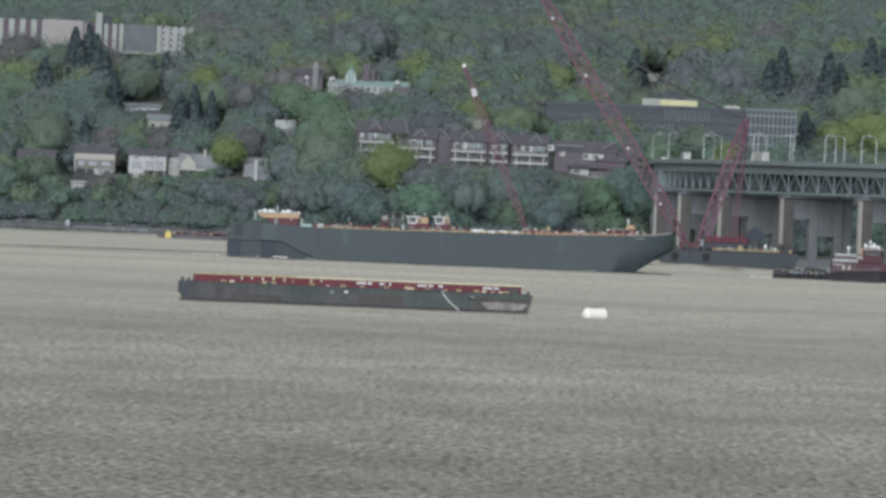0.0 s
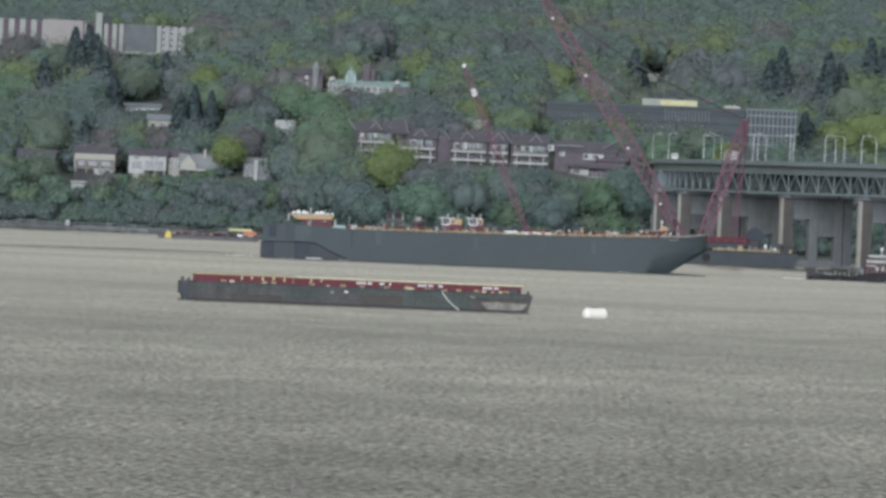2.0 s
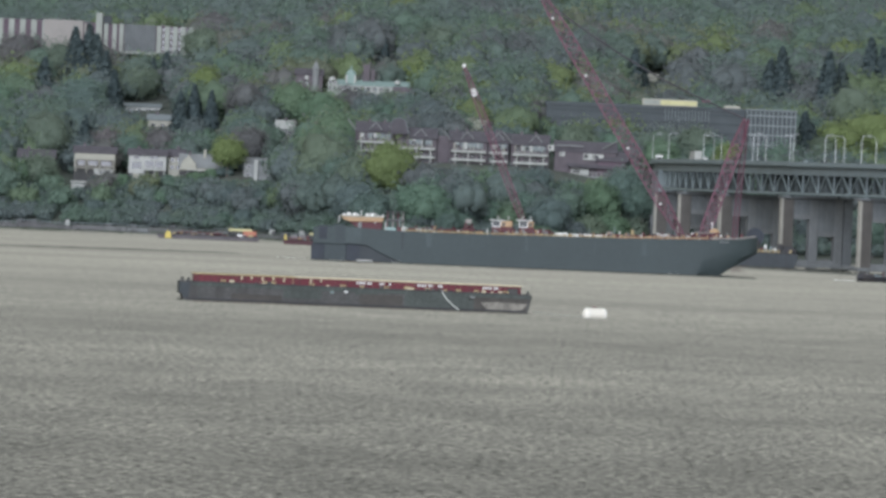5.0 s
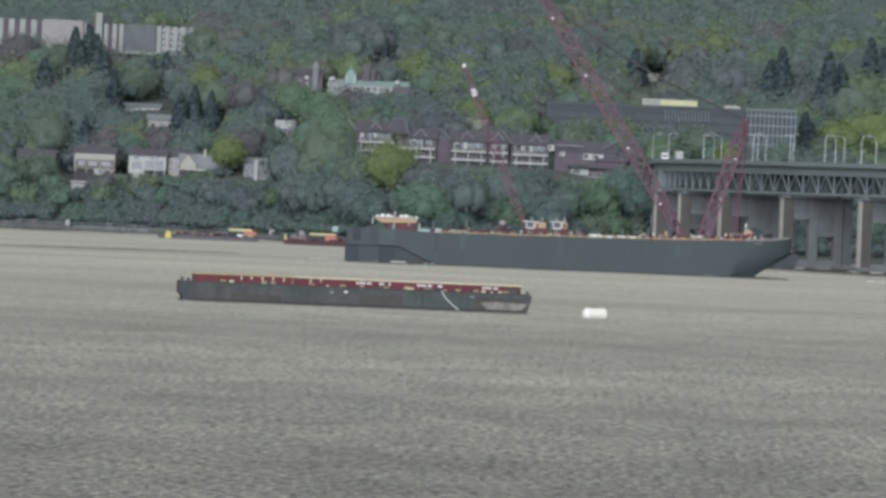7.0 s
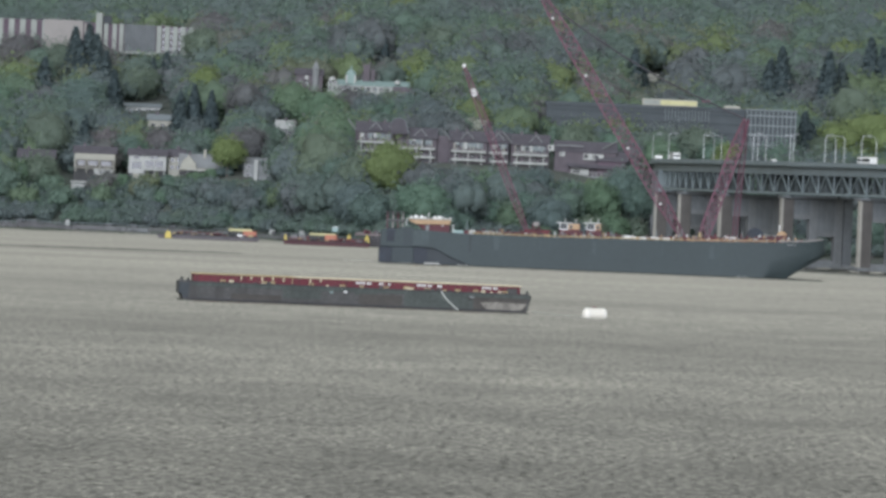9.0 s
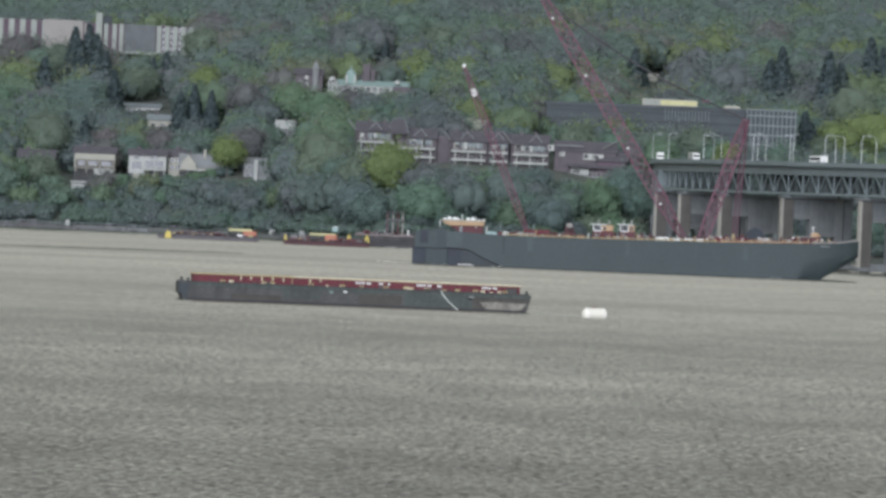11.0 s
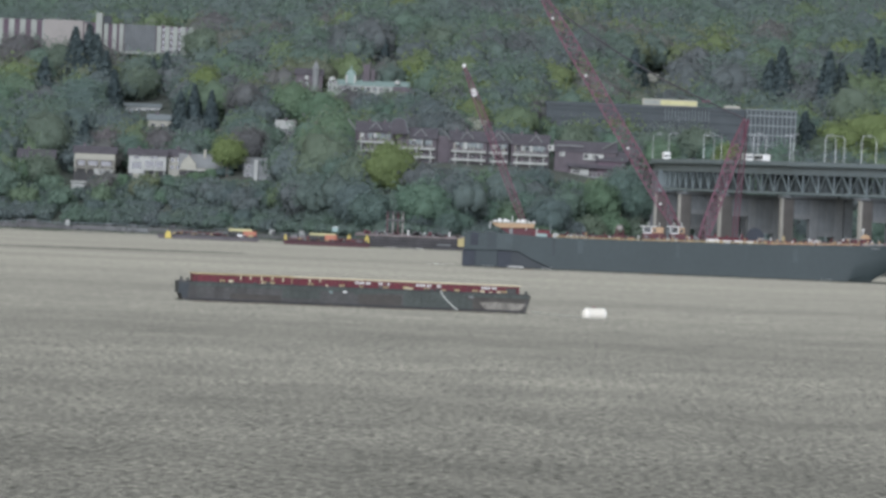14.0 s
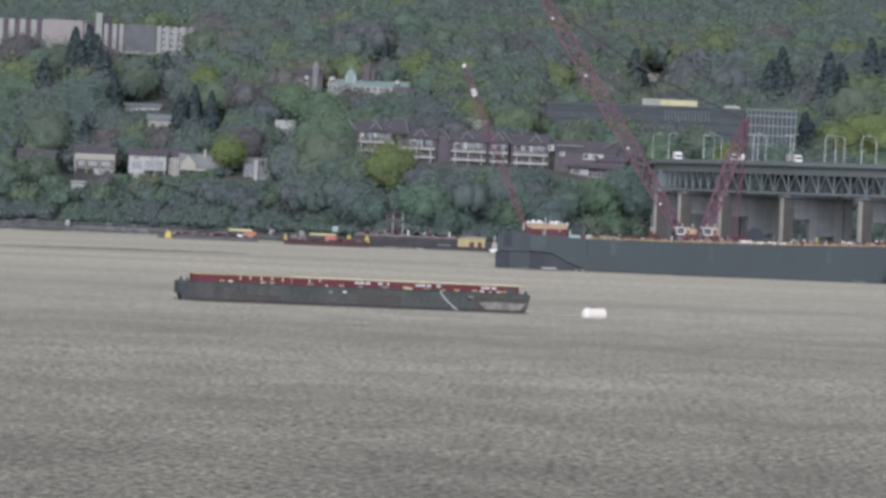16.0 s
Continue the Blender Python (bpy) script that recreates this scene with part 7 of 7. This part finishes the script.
    tn = np.concatenate(tint).astype(np.float32)
    tones = [t[0] for t in tint]
    ico = np.array(ICO_V)
    tri = np.array(ICO_F)
    hc = np.array([hh[:3] for hh in hearts])
    hr = np.array([hh[3] for hh in hearts])
    hv = hc[:, None, :] + ico[None] * (hr[:, None, None] * nr.uniform(0.62, 1.02, (len(hr), len(ico), 1)))
    ht = np.repeat([tones[hh[4]] for hh in hearts], len(ico))
    nv = len(v)
    allv = np.concatenate([v, hv.reshape(-1, 3)]).astype(np.float32)
    idx = (nv + np.arange(len(hr))[:, None, None] * len(ico) + tri[None]).reshape(-1)
    loops = np.concatenate([np.arange(nv), idx]).astype(np.int32)
    starts = np.concatenate([np.arange(0, nv, 3), nv + 3 * np.arange(len(idx) // 3)]).astype(np.int32)
    me = bpy.data.meshes.new("far_woods")
    me.vertices.add(len(allv))
    me.vertices.foreach_set("co", allv.ravel())
    me.loops.add(len(loops))
    me.loops.foreach_set("vertex_index", loops)
    me.polygons.add(len(starts))
    me.polygons.foreach_set("loop_start", starts)
    me.polygons.foreach_set("use_smooth", np.ones(len(starts), dtype=bool))
    me.update(calc_edges=True)
    at = me.attributes.new("kind_of_tree", "FLOAT", "POINT")
    at.data.foreach_set("value", np.concatenate([tn, ht]).astype(np.float32))
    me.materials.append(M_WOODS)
    tagged(new("woods", me), "dense spring woods, grey-brown to fresh green, on the hills", "woods", kind="stuff")


build_trees()


# ---- traffic on the bridge ----
def build_wheels(v, xs, half, r):
    for x in xs:
        for s in (-1, 1):
            bm = bmesh.new()
            rod(bm, (x, s * half - 0.12, r), (x, s * half + 0.12, r), r, n=14)
            w = part("wheel", bm, M_RUBBER, v)
            bm = bmesh.new()
            rod(bm, (x, s * half - 0.14, r), (x, s * half + 0.14, r), r * 0.55, n=10)
            part("rim", bm, M_GALV, w)


def build_truck(label, mat, length=9.0, tall=3.7):
    """Faces +x; the origin is on the road below its middle."""
    t = thing("truck", label, "truck", group="bridge traffic")
    L = length
    part("cargo_box", boxes([(-L / 2, L / 2 - 2.3, -1.25, 1.25, 1.0, tall)]), mat, t, bevel=0.06)
    bm = bmesh.new()
    prism(bm, [(L / 2 - 2.1, 0.6), (L / 2, 0.6), (L / 2, 1.6), (L / 2 - 0.35, 2.8), (L / 2 - 2.1, 2.9)], -1.15, 1.15)
    cab = part("cab", bm, M_WHITE, t, bevel=0.08)
    part("windscreen", boxes([(L / 2 - 0.3, L / 2 - 0.05, -1.0, 1.0, 1.65, 2.4)]), M_GLASS, cab)
    part("side_window", boxes([(L / 2 - 1.5, L / 2 - 0.6, -1.17, 1.17, 1.7, 2.4)]), M_GLASS, cab)
    part("chassis", boxes([(-L / 2 + 0.2, L / 2 - 0.3, -0.5, 0.5, 0.6, 1.0)]), M_RUBBER, t)
    build_wheels(t, (-L / 2 + 1.4, L / 2 - 1.2), 1.05, 0.5)
    return t


def build_coach():
    t = thing("coach", "long white coach on the bridge", "bus", group="bridge traffic")
    part("body", boxes([(-6, 6, -1.27, 1.27, 0.4, 3.1)]), M_WHITE, t, bevel=0.15)
    part("window_band", boxes([(-5.6, 5.4, -1.3, 1.3, 1.7, 2.5)]), M_GLASS, t)
    part("windscreen", boxes([(5.9, 6.05, -1.1, 1.1, 1.3, 2.7)]), M_GLASS, t)
    build_wheels(t, (-3.6, 3.9), 1.15, 0.5)
    return t


def build_car(label, mat):
    t = thing("car", label, "car", group="bridge traffic")
    bm = bmesh.new()
    prism(bm, [(-2.25, 0.35), (2.25, 0.35), (2.25, 0.75), (1.2, 0.95), (-2.2, 1.0)], -0.9, 0.9)
    body = part("body", bm, mat, t, bevel=0.08)
    bm = bmesh.new()
    prism(bm, [(-2.0, 0.98), (1.1, 0.93), (0.3, 1.5), (-1.4, 1.55)], -0.78, 0.78)
    cabin = part("cabin", bm, mat, t, bevel=0.06)
    part("side_window", boxes([(-1.5, 0.4, -0.8, 0.8, 1.05, 1.4)]), M_GLASS, cabin)
    part("windscreen", boxes([(0.5, 0.62, -0.6, 0.6, 1.0, 1.3)]), M_GLASS, cabin)
    for s in (-0.6, 0.6):
        part("headlight", boxes([(2.2, 2.28, s - 0.18, s + 0.18, 0.6, 0.75)]), M_WHITE, body)
    build_wheels(t, (-1.35, 1.4), 0.82, 0.32)
    return t




# ---- foam round the tow ----
def foam_patch(rnd, x0, x1, y0, y1, count, big):
    bm = bmesh.new()
    for _ in range(count):
        dome(bm, rnd.uniform(x0, x1), rnd.uniform(y0, y1), -0.05, rnd.uniform(0.4, 1.0) * big, 0.28, 2, 7)
    return bm


def build_wake():
    rnd = random.Random(17)
    w = thing("wake_foam", "white foam washing along the barge's stern", "wake", kind="stuff")
    part("foam", foam_patch(rnd, 12.8, 15.6, -13.0, -11.2, 30, 1.3), M_FOAM, w, kind="stuff")
    part("foam", foam_patch(rnd, 21.5, 24.0, -12.0, -11.0, 8, 0.6), M_FOAM, w, kind="stuff")
    part("foam", foam_patch(rnd, 5.0, 10.0, -11.2, -10.6, 10, 0.5), M_FOAM, w, kind="stuff")
    part("foam", foam_patch(rnd, 98.0, 100.5, -11.4, -10.8, 8, 0.5), M_FOAM, w, kind="stuff")
    part("foam", foam_patch(rnd, -10, -1, -4, 3, 30, 0.5), M_FOAM, w, kind="stuff")
    q = thing("quay_wash", "white wash breaking along the quay's foot", "wake", kind="stuff")
    part("foam", foam_patch(rnd, -20, -6, 3300, 3306, 40, 0.7), M_FOAM, q, kind="stuff")
    t = thing("tug_wash", "pale propeller wash behind the tug", "wake", kind="stuff")
    part("foam", foam_patch(rnd, -6, 0.2, -2.5, 2.5, 26, 0.8), M_FOAM, t, kind="stuff")
    part("foam", foam_patch(rnd, 0.5, 30, -5.4, -4.8, 14, 0.4), M_FOAM, t, kind="stuff")
    return w, t


wake, wash = build_wake()


def build_wake_wave():
    """A long low swell left by a passing boat."""
    rnd = random.Random(31)
    bm = bmesh.new()
    prev = None
    for k in range(60):
        u = k / 59
        x, y = -150 + 96 * u, 2640 + 102 * u + rnd.uniform(-0.5, 0.5)
        h = 0.55 * math.sin(math.pi * min(1, 1.15 - u)) ** 0.5 * rnd.uniform(0.85, 1.05) if u < 0.99 else 0.02
        ring = [bm.verts.new((x, y + d, z)) for d, z in ((-3.2, -0.02), (-1.6, h * 0.3), (0, h), (0.5, h * 0.5), (1.6, -0.02))]
        if prev:
            for i in range(4):
                bm.faces.new((prev[i], prev[i + 1], ring[i + 1], ring[i]))
        prev = ring
    w = lone("wake_wave", bm, M_WATER, "long low wake swell crossing the river", "wave", kind="stuff")
    w.data.shade_smooth()
    return w


swell = build_wake_wave()

box_truck = build_truck("white box truck driving over the bridge", M_SIDING, 15.0, 3.9)
van_truck = build_truck("pale grey delivery truck on the bridge", M_SIDING, 9.5, 3.4)
truck_near = build_truck("grey-white lorry coming over the bridge", M_SIDING, 10.5, 3.3)
truck_last = build_truck("white box truck coming over the bridge", M_WHITE, 8.5, 3.4)
coach = build_coach()
car_white = build_car("white car on the bridge", M_WHITE)
car_pale = build_car("pale car on the bridge", M_PALESTEEL)
car_dark = build_car("dark car on the bridge", M_HULLDK)


def drive(y, off, away):
    return Matrix.Translation(on_deck(y, off, 33.08 + grade(y))) @ pose(0, 0, 0, 0, 0, heading(y) + (0 if away else 180))


def motions():
    tow = [(0, 0.0), (4, 18.4), (8, 36.9), (12, 55.3), (16, 73.6)]
    walk(tank_barge, [(t, pose(-58.7 + d, 2685, 0)) for t, d in tow])
    walk(wake, [(t, pose(-58.7 + d, 2685, 0)) for t, d in tow])
    walk(tug, [(t, pose(90.9 + d, 2683.5, 0)) for t, d in tow])
    walk(wash, [(t, pose(90.9 + d, 2683.5, 0)) for t, d in tow])
    walk(scow, [(0, pose(-14.8, 1686, 0, 0, 0, 3.0)), (4, pose(-14.88, 1686, 0, 0, 0, 3.7)), (8, pose(-15.02, 1686, 0, 0, 0, 4.4)), (12, pose(-15.16, 1686, 0, 0, 0, 5.0)), (16, pose(-15.3, 1686, 0, 0, 0, 5.6))])
    walk(buoy, [(0, pose(26.0, 1652, 0.55, 0, 0, 24)), (8, pose(25.96, 1652, 0.57, 1, 0, 24)), (16, pose(25.9, 1652, 0.55, 0, 0, 24))])
    walk(water, [(0, pose(0, 0, 0)), (8, pose(4, -5, 0)), (16, pose(8, -10, 0))])
    walk(swell, [(0, pose(-3, 8, 0)), (16, pose(0, 0, 0))])
    runs = (
        (box_truck, 8, True, ((0, 3221), (1, 3240), (2, 3265), (3, 3288.5), (4, 3313), (6.5, 3388), (7.5, 3425), (9.2, 3490), (12, 3560), (16, 3640))),
        (van_truck, 8, True, ((0, 3372), (1, 3406), (1.8, 3436), (3, 3478), (4, 3510), (9, 3600), (16, 3680))),
        (truck_near, 3, False, ((0, 3640), (4, 3500), (6.3, 3425), (7.3, 3395), (8.3, 3374), (9.2, 3354), (11.3, 3299), (12, 3279), (12.8, 3254.5), (13.6, 3231), (14.5, 3206), (15.3, 3183), (16, 3163.5))),
        (truck_last, 3, False, ((0, 3670), (6, 3540), (11.3, 3437), (12.8, 3415), (13.6, 3400), (14.5, 3384), (15.5, 3363), (16, 3352))),
        (coach, 8, True, ((0, 2965), (4, 3020), (8.6, 3099.5), (9.2, 3111), (11.3, 3161), (12, 3177), (12.8, 3194), (13.6, 3210), (14.5, 3229), (15.2, 3241.5), (16, 3253))),
        (car_white, 3, False, ((0, 3407.5), (1, 3382), (2.2, 3356), (3, 3334), (4, 3308), (6.3, 3252.5), (7.5, 3222), (8.3, 3204), (9.2, 3181), (11.3, 3128.5), (12.4, 3099.5), (13.2, 3082), (14.2, 3060), (16, 3026))),
        (car_pale, 3, False, ((0, 3274.5), (0.95, 3252.5), (2.15, 3222), (2.95, 3204), (3.85, 3181), (5.95, 3128.5), (7.05, 3099.5), (7.85, 3082), (8.85, 3060), (10.65, 3026), (16, 2941))),
        (car_dark, 8, True, ((0, 3028), (6, 3171), (9.2, 3236), (11.3, 3289), (12.8, 3323), (14, 3348), (15, 3372), (16, 3398))),
    )
    for ob, off, away, rows in runs:
        walk(ob, [(t, drive(y, off, away)) for t, y in rows])


motions()
